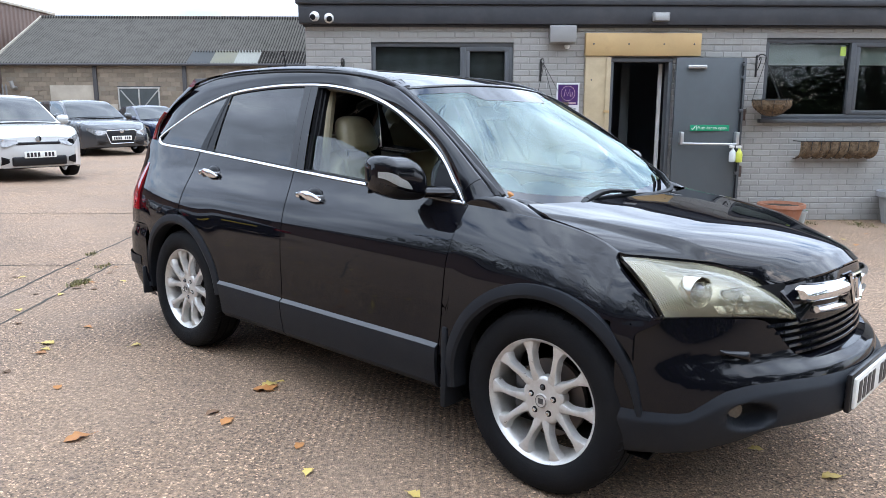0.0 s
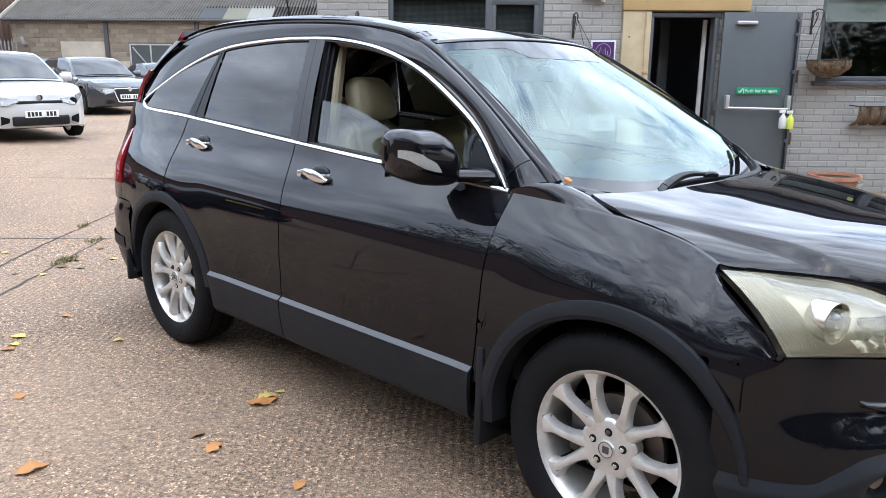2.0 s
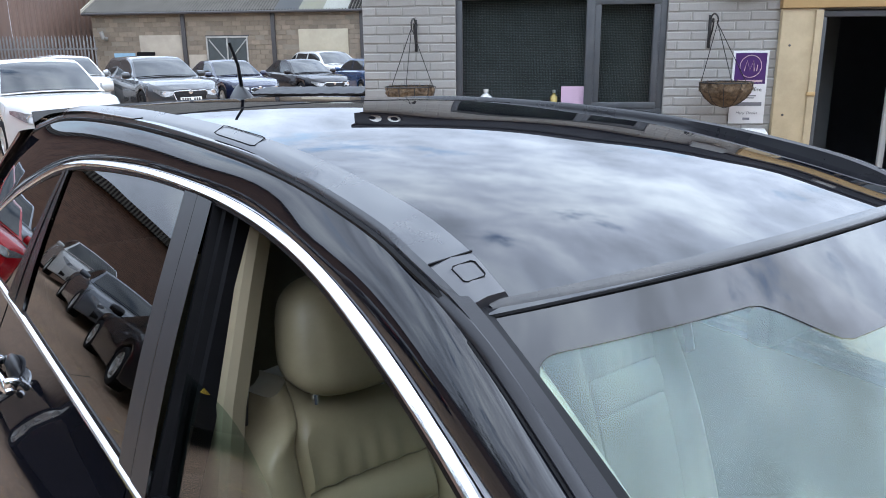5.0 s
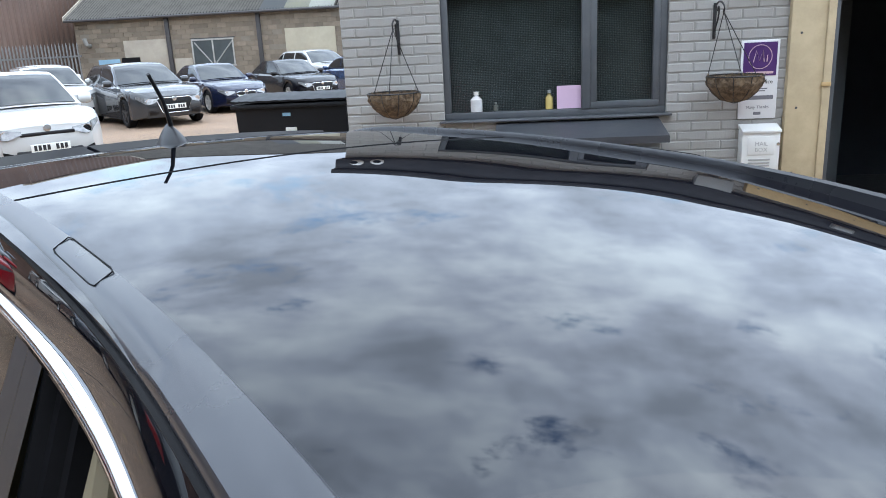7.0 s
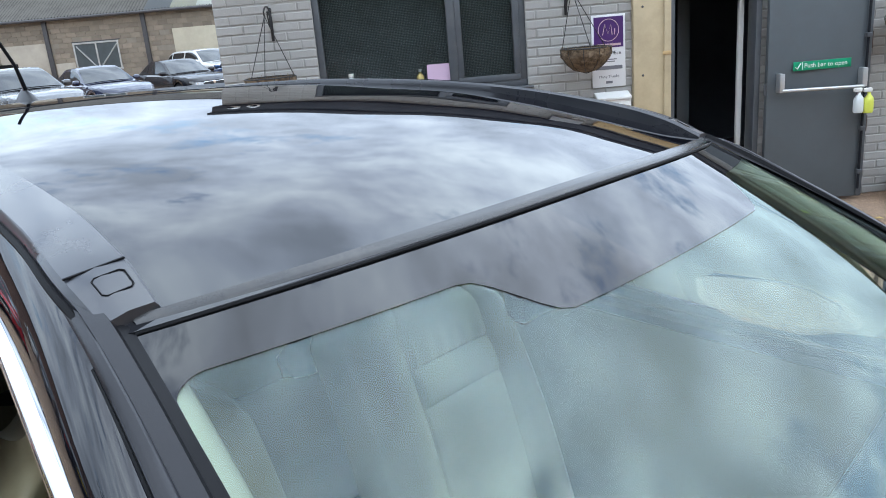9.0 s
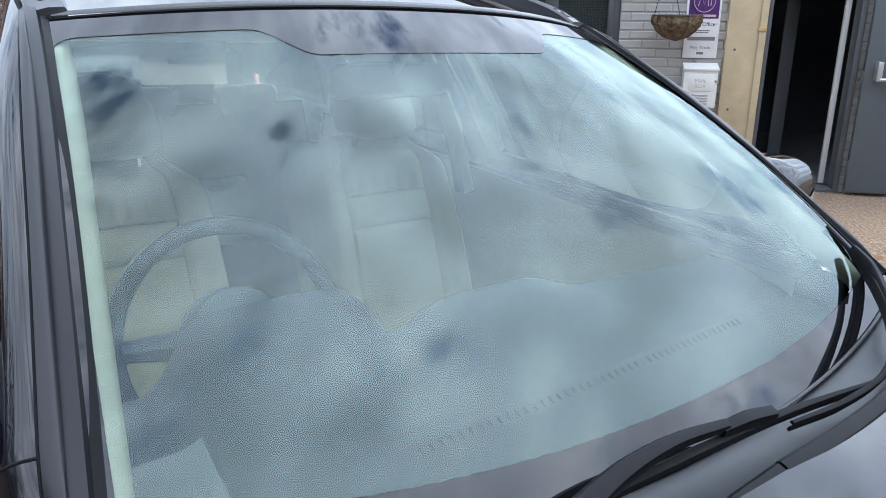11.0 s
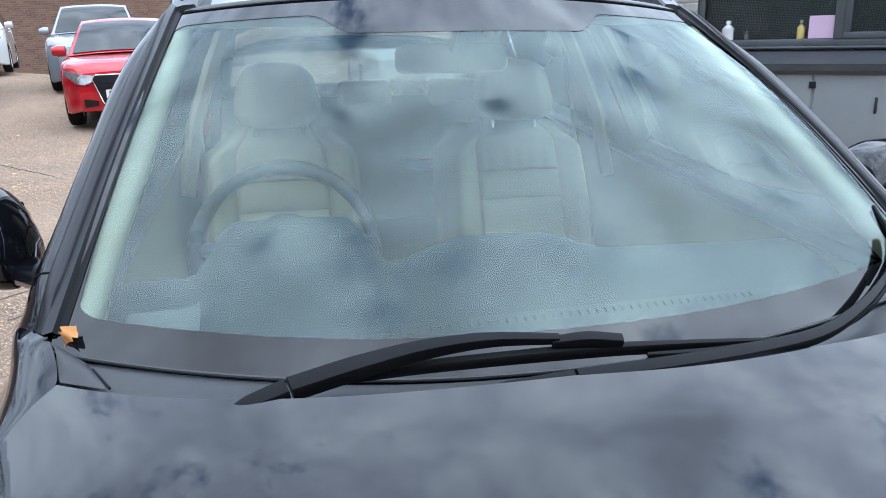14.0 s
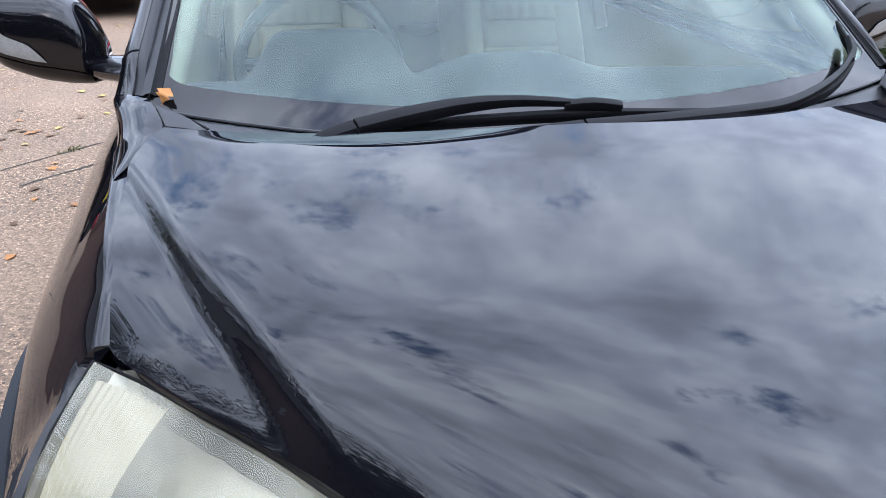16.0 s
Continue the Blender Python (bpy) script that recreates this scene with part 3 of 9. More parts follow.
# door frame, plywood side panel and lintel board
lin = thing("lintel_board", "yellow-brown plywood board fixed over the doorway with screws", "board", kind="structure")
part("board", bm_box(1.893, 3.308, WY - 0.075, WY + 0.011, 2.035, 2.305, 0.008), PLY, lin)
for x in (1.99, 2.42, 2.85, 3.22):
    part("screw", bm_lathe([(0, -0.082), (0.009, -0.081), (0.011, -0.076)], 10, "y", center=(x, WY, 2.175)), ALLOY_DARK, lin)
sp = thing("door_side_panel", "weathered plywood panel beside the doorway with a small latch", "board", kind="structure")
part("board", bm_box(1.903, 2.178, WY - 0.055, WY + 0.011, 0.0, 2.034, 0.006), PLY_PALE, sp)
part("batten", bm_box(2.155, 2.213, WY - 0.07, WY - 0.0555, 0.0, 2.02, 0.004), PLY_PALE, sp)
part("latch", bm_box(2.140, 2.210, WY - 0.084, WY - 0.0705, 1.355, 1.385, 0.003), PLY, sp)
for z in (0.35, 0.7, 1.2, 1.75):
    part("screw", bm_lathe([(0, -0.062), (0.008, -0.061), (0.01, -0.056)], 10, "y", center=(1.98, WY, z)), ALLOY_DARK, sp)
dfm = thing("door_frame", "dark grey steel door frame", "door frame", kind="structure")
part("jamb", bm_box(2.216, 2.255, WY - 0.03, WY + 0.12, 0.0, 1.965, 0.004), FRAME_GREY, dfm)
part("jamb", bm_box(2.935, 2.983, WY - 0.03, WY + 0.12, 0.0, 1.965, 0.004), FRAME_GREY, dfm)
part("head", bm_box(2.216, 2.983, WY - 0.031, WY + 0.119, 1.966, 2.009, 0.004), FRAME_GREY, dfm)
part("threshold", bm_box(2.255, 2.935, WY - 0.02, WY + 0.14, 0.0, 0.035, 0.006), FRAME_GREY, dfm)
inner = thing("inner_door", "grey inner door leaf standing ajar in the dim doorway", "door", kind="structure")
part("leaf", bm_box(2.590, 2.710, WY + 0.9, WY + 0.945, 0.032, 1.98, 0.004), DOOR_GREY, inner)
part("white_edge", bm_box(2.885, 2.930, WY + 0.2, WY + 0.24, 0.036, 1.95, 0.004), WHITE_PAINT, inner)

# ---- parked cars ----
def bars(parent, x, y, z, w, h, n, mat, along_y=True, widths=None):
    """Plain bars in place of writing, on a plate that faces +x."""
    out = []
    step = w / n
    for k in range(n):
        c = y - w / 2 + step * (k + 0.5)
        if widths and widths[k] == 0:
            continue
        out.append(part("bar", bm_box(x, x + 0.002, c - step * 0.34, c + step * 0.34, z - h / 2, z + h / 2), mat, parent, smooth=False))
    return out


def wheel_parts(parent, c, r_tyre, r_rim, width, side, spokes, rim_mat, name="wheel", lift=0.05):
    """A wheel at c; side is +1 or -1 for the way its face looks along y."""
    w = new(name)
    w.parent = parent
    w.matrix_basis = Matrix.Translation(c) @ (Matrix.Rotation(0, 4, "Z") if side > 0 else Matrix.Rotation(math.pi, 4, "Z"))
    h = width / 2
    prof = [(r_rim * 0.97, -h * 0.86), (r_rim + 0.012, -h * 0.96), ((r_tyre + r_rim) / 2, -h), (r_tyre - 0.03, -h * 0.97), (r_tyre - 0.006, -h * 0.78), (r_tyre, -h * 0.5),
            (r_tyre, h * 0.5), (r_tyre - 0.006, h * 0.78), (r_tyre - 0.03, h * 0.97), ((r_tyre + r_rim) / 2, h), (r_rim + 0.012, h * 0.96), (r_rim * 0.97, h * 0.86)]
    part("tyre", bm_lathe(prof, 40, "y"), RUBBER, w)
    rim = bm_lathe([(r_rim * 0.95, -h * 0.86), (r_rim * 0.93, h * 0.5), (r_rim * 0.955, h * 0.86), (r_rim * 1.0, h * 0.88), (r_rim * 1.0, h * 0.80)], 40, "y")
    bm_lathe([(0.0, h * 0.78), (r_rim * 0.2, h * 0.76), (r_rim * 0.27, h * 0.66), (r_rim * 0.27, h * 0.3), (0, h * 0.3)], 20, "y", bm=rim)
    for k in range(spokes):
        a = k * math.tau / spokes + 0.3
        ca, sa = math.cos(a), math.sin(a)
        w0, w1 = r_rim * 0.13, r_rim * 0.085

        def at(s, q, d):
            rr = lerp(0.2, 0.96, s) * r_rim
            t = q * lerp(w0, w1, s)
            return (rr * ca - t * sa, d * h * lerp(0.74, 0.84, s), rr * sa + t * ca)
        prev = None
        for s in (0, 0.5, 1.0):
            ring = [rim.verts.new(at(s, q, d)) for q, d in ((-1, 1), (1, 1), (1.15, 0.55), (-1.15, 0.55))]
            if prev:
                for i in range(4):
                    rim.faces.new((prev[i], prev[(i + 1) % 4], ring[(i + 1) % 4], ring[i]))
            prev = ring
    part("rim", rim, rim_mat, w)
    part("brake_disc", bm_lathe([(0, h * 0.1), (r_rim * 0.75, h * 0.1), (r_rim * 0.75, -h * 0.1), (0, -h * 0.1)], 24, "y"), material("brake_steel", (0.16, 0.14, 0.13), 0.5, 0.8, vary=0.2), w)
    return w


def parked_car(label, m, body_mat, L, W, H, base, r=0.325, bonnet=0.93, belt=0.96, cowl=0.85, roof_f=0.15, roof_r=-1.3, tail=-1.95, style="hatch", grille_mat=None, spokes=5, rim=None,
               chrome=False, grille="bar", sill=0.18):
    """A car with its nose along +x: body, glass house, lights, wheels, mirrors and plates."""
    car = thing("car", label, "car", m, group="parked cars")
    xf, xr, hw = L / 2, -L / 2, W / 2
    wf, wr = xf - 0.19 * L, xf - 0.19 * L - base
    rim = rim or ALLOY
    ra = r + 0.055

    def top(x):
        if x > cowl:
            u = (x - cowl) / (xf - cowl)
            return lerp(belt - 0.02, bonnet - 0.17, u ** 2.1) - 0.05 * smoothstep(0.85, 1.0, u)
        if style == "saloon" and x < tail + 0.45:
            return belt + 0.03
        return belt + 0.05 * (cowl - x) / (cowl - xr)

    def width(x):
        u = abs(x) / (L / 2)
        return hw * (1 - 0.04 * u ** 2 - 0.26 * smoothstep(0.80, 1.0, u) ** 1.8)

    def pull(x, y, z):
        """Rounds nose and tail in plan and at their upper and lower edges."""
        e = x / xf
        k = smoothstep(0.62, 1.0, abs(e))
        f = max(0.0, min(1.0, (z - sill - 0.06) / (top(x) - sill - 0.06)))
        back = 0.15 * (abs(y) / hw) ** 2.4 * k + (0.05 * smoothstep(0.6, 1.0, f) + 0.045 * (1 - smoothstep(0.0, 0.3, f))) * smoothstep(0.86, 1.0, abs(e))
        return x - math.copysign(back, x)

    def low(x):
        z = sill + 0.06 * smoothstep(0.8, 1.0, abs(x) / xf)
        for wx in (wf, wr):
            d = abs(x - wx)
            if d < ra:
                z = max(z, r + math.sqrt(ra * ra - d * d) * 0.98)
        return z
    xs = sorted({xf, xr, *[lerp(xr, xf, i / 30) for i in range(31)], *[wx + ra * math.cos(a * math.pi / 10) for wx in (wf, wr) for a in range(11)], wf + ra + 0.004, wf - ra - 0.004, wr + ra + 0.004, wr - ra - 0.004})
    bm = bmesh.new()
    rings = []
    for x in xs:
        w, z0, z1 = width(x), low(x), top(x)
        if abs(x - xf) < 0.001 or abs(x - xr) < 0.001:
            z1 -= 0.02
        f = lambda q: lerp(z0, z1, q)
        half = [(w * 0.93, z0), (w * 0.985, z0 + 0.02), (w * 0.995, f(0.35)), (w, f(0.6)), (w * 0.985, f(0.78)), (w * 0.95, f(0.93)), (w * 0.88, f(1.0)), (w * 0.5, z1 + 0.018), (0, z1 + 0.024)]
        ring = [(pull(x, a, b), -a, b) for a, b in half] + [(pull(x, a, b), a, b) for a, b in reversed(half[:-1])]
        rings.append([bm.verts.new(p) for p in ring])
    for a, b in zip(rings, rings[1:]):
        for i in range(len(a) - 1):
            bm.faces.new((a[i], a[i + 1], b[i + 1], b[i]))
    for ring, x in ((rings[0], xr), (rings[-1], xf)):
        rows = []
        for i in range(6):
            a, b = ring[i], ring[16 - i]
            mids = [(q, lerp(a.co.y, b.co.y, (q + 1) / 2)) for q in (-0.57, 0.0, 0.57)]
            rows.append([a] + [bm.verts.new((pull(x, y, a.co.z), y, a.co.z)) for q, y in mids] + [b])
        rows.append(ring[6:11])
        for lo_, hi_ in zip(rows, rows[1:]):
            for i in range(4):
                bm.faces.new((lo_[i], lo_[i + 1], hi_[i + 1], hi_[i]))
    body = part("body", bm, body_mat, car, sharp=30)
    # underbody
    part("underbody", bm_box(xr + 0.42, xf - 0.42, -hw * 0.72, hw * 0.72, sill + 0.02, 0.55), MATT_BLACK, car, smooth=False)
    # glass house: roof in body colour, pillars, panes
    bw, rw = hw * 0.90, hw * 0.70
    zb = belt + 0.0
    A0, A1 = Vector((cowl, bw, top(cowl) - 0.01)), Vector((roof_f, rw, H - 0.05))
    R1 = Vector((roof_r, rw * 0.98, H - 0.06))
    R0 = Vector((tail, bw * 0.96, top(tail) - 0.01))

    ridge = spline([A0, A1, A1.lerp(R1, 0.5) + Vector((0, 0.01, 0.035)), R1, R0], 40)
    uf = min((abs(along(ridge, k / 200).x - A1.x), k / 200) for k in range(201))[1]
    ub = min((abs(along(ridge, k / 200).x - R1.x), k / 200) for k in range(201))[1]

    def bow(u):
        return 0.10 * (1 - smoothstep(0.0, uf * 1.2, u)) - 0.05 * smoothstep(lerp(ub, 1, -0.2), 1.0, u)

    def shell(u, v):
        # u: front to back over the roof; v: across
        pts = [A0, A1, A1.lerp(R1, 0.5) + Vector((0, 0.01, 0.035)), R1, R0]
        p = along(spline(pts, 40), u)
        q = (v - 0.5) * 2
        return (p.x + bow(u) * (1 - q * q), p.y * q, p.z + 0.035 * (1 - q * q))
    part("roof", bm_grid(shell, 28, 8), body_mat, car)
    side_glass = GLASS_CAR
    for s in (-1, 1):
        def sidep(u, v):
            pts = [A0, A1, A1.lerp(R1, 0.5) + Vector((0, 0.01, 0.035)), R1, R0]
            t = along(spline(pts, 40), u)
            b = Vector((t.x, lerp(bw, bw * 0.96, u) , zb + 0.05 * (cowl - t.x) / (cowl - xr) - 0.012))
            q = b.lerp(t, v)
            return (q.x, s * (q.y + 0.012 * math.sin(math.pi * v)), q.z)
        part("side_frame", bm_grid(sidep, 24, 3), body_mat, car)
        cuts = [(0.10, 0.42), (0.445, 0.70), (0.725, 0.90)] if style != "coupe" else [(0.12, 0.60), (0.63, 0.86)]
        for c0, c1 in cuts:
            def pane(u, v):
                p = Vector(sidep(lerp(c0, c1, u), lerp(0.1, 0.86, v)))
                return (p.x, p.y + s * 0.006, p.z)
            part("side_window", bm_grid(pane, 6, 2), material("dark_glazing", (0.014, 0.017, 0.018), 0.05, vary=0.05), car)
        mir = bm_lathe([(0, -0.11), (0.06, -0.10), (0.085, -0.02), (0.08, 0.08), (0.0, 0.10)], 12, "y", center=(cowl - 0.22, s * (hw + 0.04), belt + 0.06))
        mi = part("door_mirror", mir, body_mat, car)
        part("door_handle", bm_box(-0.25 + 0.1, -0.08 + 0.1, s * hw * 0.975 - 0.012, s * hw * 0.975 + 0.012, belt - 0.11, belt - 0.085, 0.006), body_mat, car)
        part("sill_strip", bm_box(wr + ra + 0.03, wf - ra - 0.03, s * hw * 0.955 - 0.02, s * hw * 0.955 + 0.02, sill - 0.005, sill + 0.07, 0.008), BLACK_TRIM, car)
        # lamps
        def lamp(u, v):
            if u < 0.52:
                x = lerp(xf - 0.20, xf - 0.012, u / 0.52)
                y = width(x) * 0.985 + 0.010
            else:
                x, y = xf + 0.010, lerp(width(xf) * 0.985, width(xf) * 0.56, (u - 0.52) / 0.48)
            zt = lerp(top(xf - 0.34) - 0.10, bonnet - 0.275, smoothstep(0, 1, u) * 0.5 + 0.5 * u)
            zl = zt - lerp(0.05, 0.135, math.sin(min(u * 1.9, 1) * math.pi / 2)) + 0.075 * smoothstep(0.62, 1.0, u)
            z = lerp(zl, zt, v)
            return (pull(min(x, xf), y, z) + 0.014, s * y, z)
        hl = part("headlight", bm_grid(lamp, 16, 4, thick=-0.02), material("lamp_lens", (0.22, 0.225, 0.23), 0.12, metal=0.35, vary=0.6, scale=16, coat=1, bump=0.0015, bump_scale=60), car)
        part("projector", bm_lathe([(0, 0.036), (0.05, 0.028), (0.066, 0.03), (0.07, 0.01)], 14, "x", center=(pull(xf, width(xf) * 0.9, bonnet - 0.325) - 0.012, s * width(xf) * 0.9, bonnet - 0.325)), CHROME, hl)
        def recess(u, v):
            y = width(xf) * lerp(0.80, 1.0, u)
            z = lerp(lerp(0.33, 0.29, u), lerp(0.40, 0.44, u), v)
            return (pull(xf, y, z) + 0.004, s * y, z)
        tl = part("tail_light", bm_box(xr - 0.012, xr + 0.20, s * hw * 0.74 - 0.12, s * hw * 0.74 + 0.13, belt - 0.24, belt - 0.06, 0.03), LENS_RED, car)
        if grille != "hex":
            part("fog_recess", bm_grid(recess, 8, 4, thick=-0.02), MATT_BLACK, car)
        for wx in (wf, wr):
            wheel_parts(car, (wx, s * (hw - 0.115), r), r, r * 0.70, 0.21, s, spokes, rim)

    def screen(front):
        def f(u, v):
            q = (u - 0.5) * 2 * 0.93
            w = lerp(0.012, uf * 0.95, v) if front else lerp(0.985, lerp(ub, 1, 0.06), v)
            p = along(ridge, w)
            return (p.x + bow(w) * (1 - q * q) + (0.010 if front else -0.010), p.y * q, p.z + 0.035 * (1 - q * q) + 0.010)
        return f
    part("windscreen", bm_grid(screen(True), 10, 10), material("dark_glazing", (0.014, 0.017, 0.018), 0.05, vary=0.05), car)
    part("rear_window", bm_grid(screen(False), 10, 8), material("dark_glazing", (0.014, 0.017, 0.018), 0.05, vary=0.05), car)
    # nose
    gm = grille_mat or BLACK_TRIM
    gz = bonnet - 0.36
    if grille == "bar":
        g = part("grille", bm_box(xf - 0.14, xf - 0.012, -0.36, 0.36, gz + 0.005, gz + 0.055, 0.015), gm, car)
        g2 = part("lower_grille", bm_box(xf - 0.15, xf + 0.004, -0.44, 0.44, 0.27, 0.43, 0.025), gm, car)
    elif grille == "kidney":
        for s in (-1, 1):
            g = part("grille", bm_box(xf - 0.12, xf + 0.004, s * 0.17 - 0.145, s * 0.17 + 0.145, gz - 0.05, gz + 0.07, 0.035), gm, car)
            part("surround", bm_tube([(xf + 0.006, s * 0.17 + 0.145 * math.cos(a * math.tau / 20), gz + 0.01 + 0.065 * math.sin(a * math.tau / 20)) for a in range(21)], 0.009, 6), CHROME, g)
        part("lower_grille", bm_box(xf - 0.15, xf + 0.01, -0.45, 0.45, 0.25, 0.38, 0.025), gm, car)
    else:
        out = [(-0.36, gz + 0.105), (-0.39, gz + 0.085), (-0.405, gz + 0.045), (-0.31, 0.355), (-0.285, 0.335), (0.285, 0.335), (0.31, 0.355), (0.405, gz + 0.045), (0.39, gz + 0.085), (0.36, gz + 0.105)]
        g = part("grille", bm_prism(out, xf - 0.12, xf + 0.004, "yz", 0.012), gm, car)
        ring = [(xf + 0.008, y, z) for y, z in out + out[:1]]
        part("surround", bm_tube(ring, 0.009, 6), CHROME, g)
        for k in range(6):
            z = lerp(0.375, gz + 0.07, k / 5)
            half = lerp(0.29, 0.375, k / 5)
            part("slat", bm_box(xf + 0.003, xf + 0.012, -half, half, z - 0.007, z + 0.007, 0.003), GREY_PLASTIC, g)
        for s in (-1, 1):
            def intake(u, v):
                y = width(xf) * lerp(0.62, 0.92, u)
                z = lerp(lerp(0.315, 0.290, u), lerp(0.375, 0.410, u), v)
                return (pull(xf, y, z) + 0.006, s * y, z)
            part("side_intake", bm_grid(intake, 8, 4, thick=-0.02), gm, car)
    for fx, mat, zz in ((xf + 0.018, PLATE_WHITE, 0.47 if grille != "bar" else 0.46), (xr - 0.03, PLATE_YELLOW, 0.75)):
        pl = part("number_plate", bm_box(fx - 0.01, fx + 0.002, -0.26, 0.26, zz - 0.055, zz + 0.055, 0.004), mat, car)
        if fx > 0:
            bars(pl, fx + 0.002, 0, zz, 0.46, 0.075, 8, INK, widths=[1, 1, 1, 1, 0, 1, 1, 1])
    # badge, wipers, side rub line, price sheet behind the windscreen
    part("badge", bm_lathe([(0, 0.012), (0.05, 0.008), (0.055, -0.01)], 16, "x", center=(xf + (-0.03 if grille == "bar" else 0.012), 0, gz + (0.105 if grille == "bar" else 0.075))), CHROME, car)
    return car


def at_ground(x, y, heading, scale=1.06):
    return Matrix.Translation((x, y, ground_z(x, y))) @ Matrix.Rotation(radians(heading), 4, "Z") @ Matrix.Scale(scale, 4)


P_WHITE = paint("paint_white", (0.47, 0.47, 0.46))
P_GREY = paint("paint_grey", (0.034, 0.036, 0.040), 0.05)
P_NAVY = paint("paint_navy", (0.008, 0.012, 0.035), 0.2)
P_BLACK2 = paint("paint_black_used", (0.006, 0.006, 0.008), 0.0, coat=0.5)
P_BLUE = paint("paint_blue", (0.02, 0.05, 0.12), 0.2)
P_RED = paint("paint_red", (0.42, 0.008, 0.016))
P_SILVER = paint("paint_silver", (0.26, 0.28, 0.31), 0.3)
P_SLATE = paint("paint_slate", (0.10, 0.112, 0.13), 0.3)

hatch = dict(L=4.05, W=1.72, H=1.46, base=2.57, r=0.31, bonnet=0.98, belt=0.97, cowl=0.93, roof_f=0.22, roof_r=-1.35, tail=-1.85)
estate = dict(L=4.70, W=1.83, H=1.44, base=2.81, r=0.33, bonnet=0.93, belt=0.95, cowl=0.80, roof_f=0.0, roof_r=-1.75, tail=-2.2)
saloon = dict(L=4.60, W=1.81, H=1.43, base=2.76, r=0.33, bonnet=0.92, belt=0.95, cowl=0.78, roof_f=0.02, roof_r=-1.0, tail=-1.72, style="saloon")
coupe = dict(L=4.20, W=1.83, H=1.36, base=2.5, r=0.33, bonnet=0.88, belt=0.93, cowl=0.70, roof_f=0.0, roof_r=-0.75, tail=-1.75, style="coupe")
suv = dict(L=4.50, W=1.84, H=1.66, base=2.66, r=0.35, bonnet=1.08, belt=1.10, cowl=0.95, roof_f=0.3, roof_r=-1.65, tail=-2.05)
parked_car("white hatchback with a black lower grille facing the yard", at_ground(-8.64, 11.48, -45), P_WHITE, **hatch)
parked_car("dark grey estate car with dark alloy wheels", at_ground(-10.29, 19.29, -46), P_GREY, grille="hex", rim=ALLOY_DARK, **estate)
parked_car("navy blue saloon with twin kidney grille", at_ground(-9.38, 22.3, -46, 0.95), P_NAVY, grille="kidney", **saloon)
parked_car("black saloon parked beyond the wheeled bin", at_ground(-7.75, 24.9, -46, 0.92), P_BLACK2, grille="hex", **saloon)
parked_car("blue hatchback parked near the office corner", at_ground(-6.0, 26.9, 128, 0.90), P_BLUE, **hatch)
parked_car("white hatchback parked in the far row", at_ground(-13.37, 19.94, -46), P_WHITE, **hatch)
parked_car("white estate car parked by the shed", at_ground(-8.49, 31.79, -46), P_WHITE, **estate)
parked_car("silver estate car parked by the shed", at_ground(-4.99, 31.68, -46), P_SILVER, **estate)
parked_car("dark blue off-roader parked by the shed", at_ground(-1.57, 32.07, 128), P_NAVY, **suv)
parked_car("white saloon parked before the fence", at_ground(-16.71, 25.05, -46), P_WHITE, **saloon)
parked_car("bright red hatchback with a hexagonal chrome-rimmed grille", at_ground(-10.52, 6.42, -37), P_RED, grille="hex", **hatch)
parked_car("black coupe standing with its tail to the yard", at_ground(-10.51, 2.38, 150, 1.08), P_BLACK2, **coupe)
parked_car("slate grey saloon with a price sheet in its windscreen", at_ground(-15.57, 5.50, -30), P_SLATE, grille="kidney", **saloon)
parked_car("white off-roader before the brick wall", at_ground(-21.75, 9.35, -31), P_WHITE, **suv)
parked_car("silver off-roader behind the red hatchback", at_ground(-15.4, 9.1, -36), P_SILVER, **suv)

# ---- shed with a corrugated roof ----
SY = 36.0
BLOCK = material("concrete_block", (0.20, 0.165, 0.125), 0.85, vary=0.15, scale=5, bump=0.006, bump_scale=14, random_tone=0.22, tint=(0.17, 0.14, 0.11), tint_scale=0.8, tint_amount=0.5)
BLOCK_JOINT = material("block_joint", (0.20, 0.175, 0.14), 0.9, vary=0.15, scale=5)
RENDERED = material("patched_render", (0.37, 0.33, 0.27), 0.85, vary=0.12, scale=2, tint=(0.25, 0.22, 0.18), tint_scale=1.2, tint_amount=0.5)
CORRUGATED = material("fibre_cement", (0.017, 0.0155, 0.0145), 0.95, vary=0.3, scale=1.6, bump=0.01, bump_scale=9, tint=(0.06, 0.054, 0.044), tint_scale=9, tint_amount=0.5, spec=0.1)


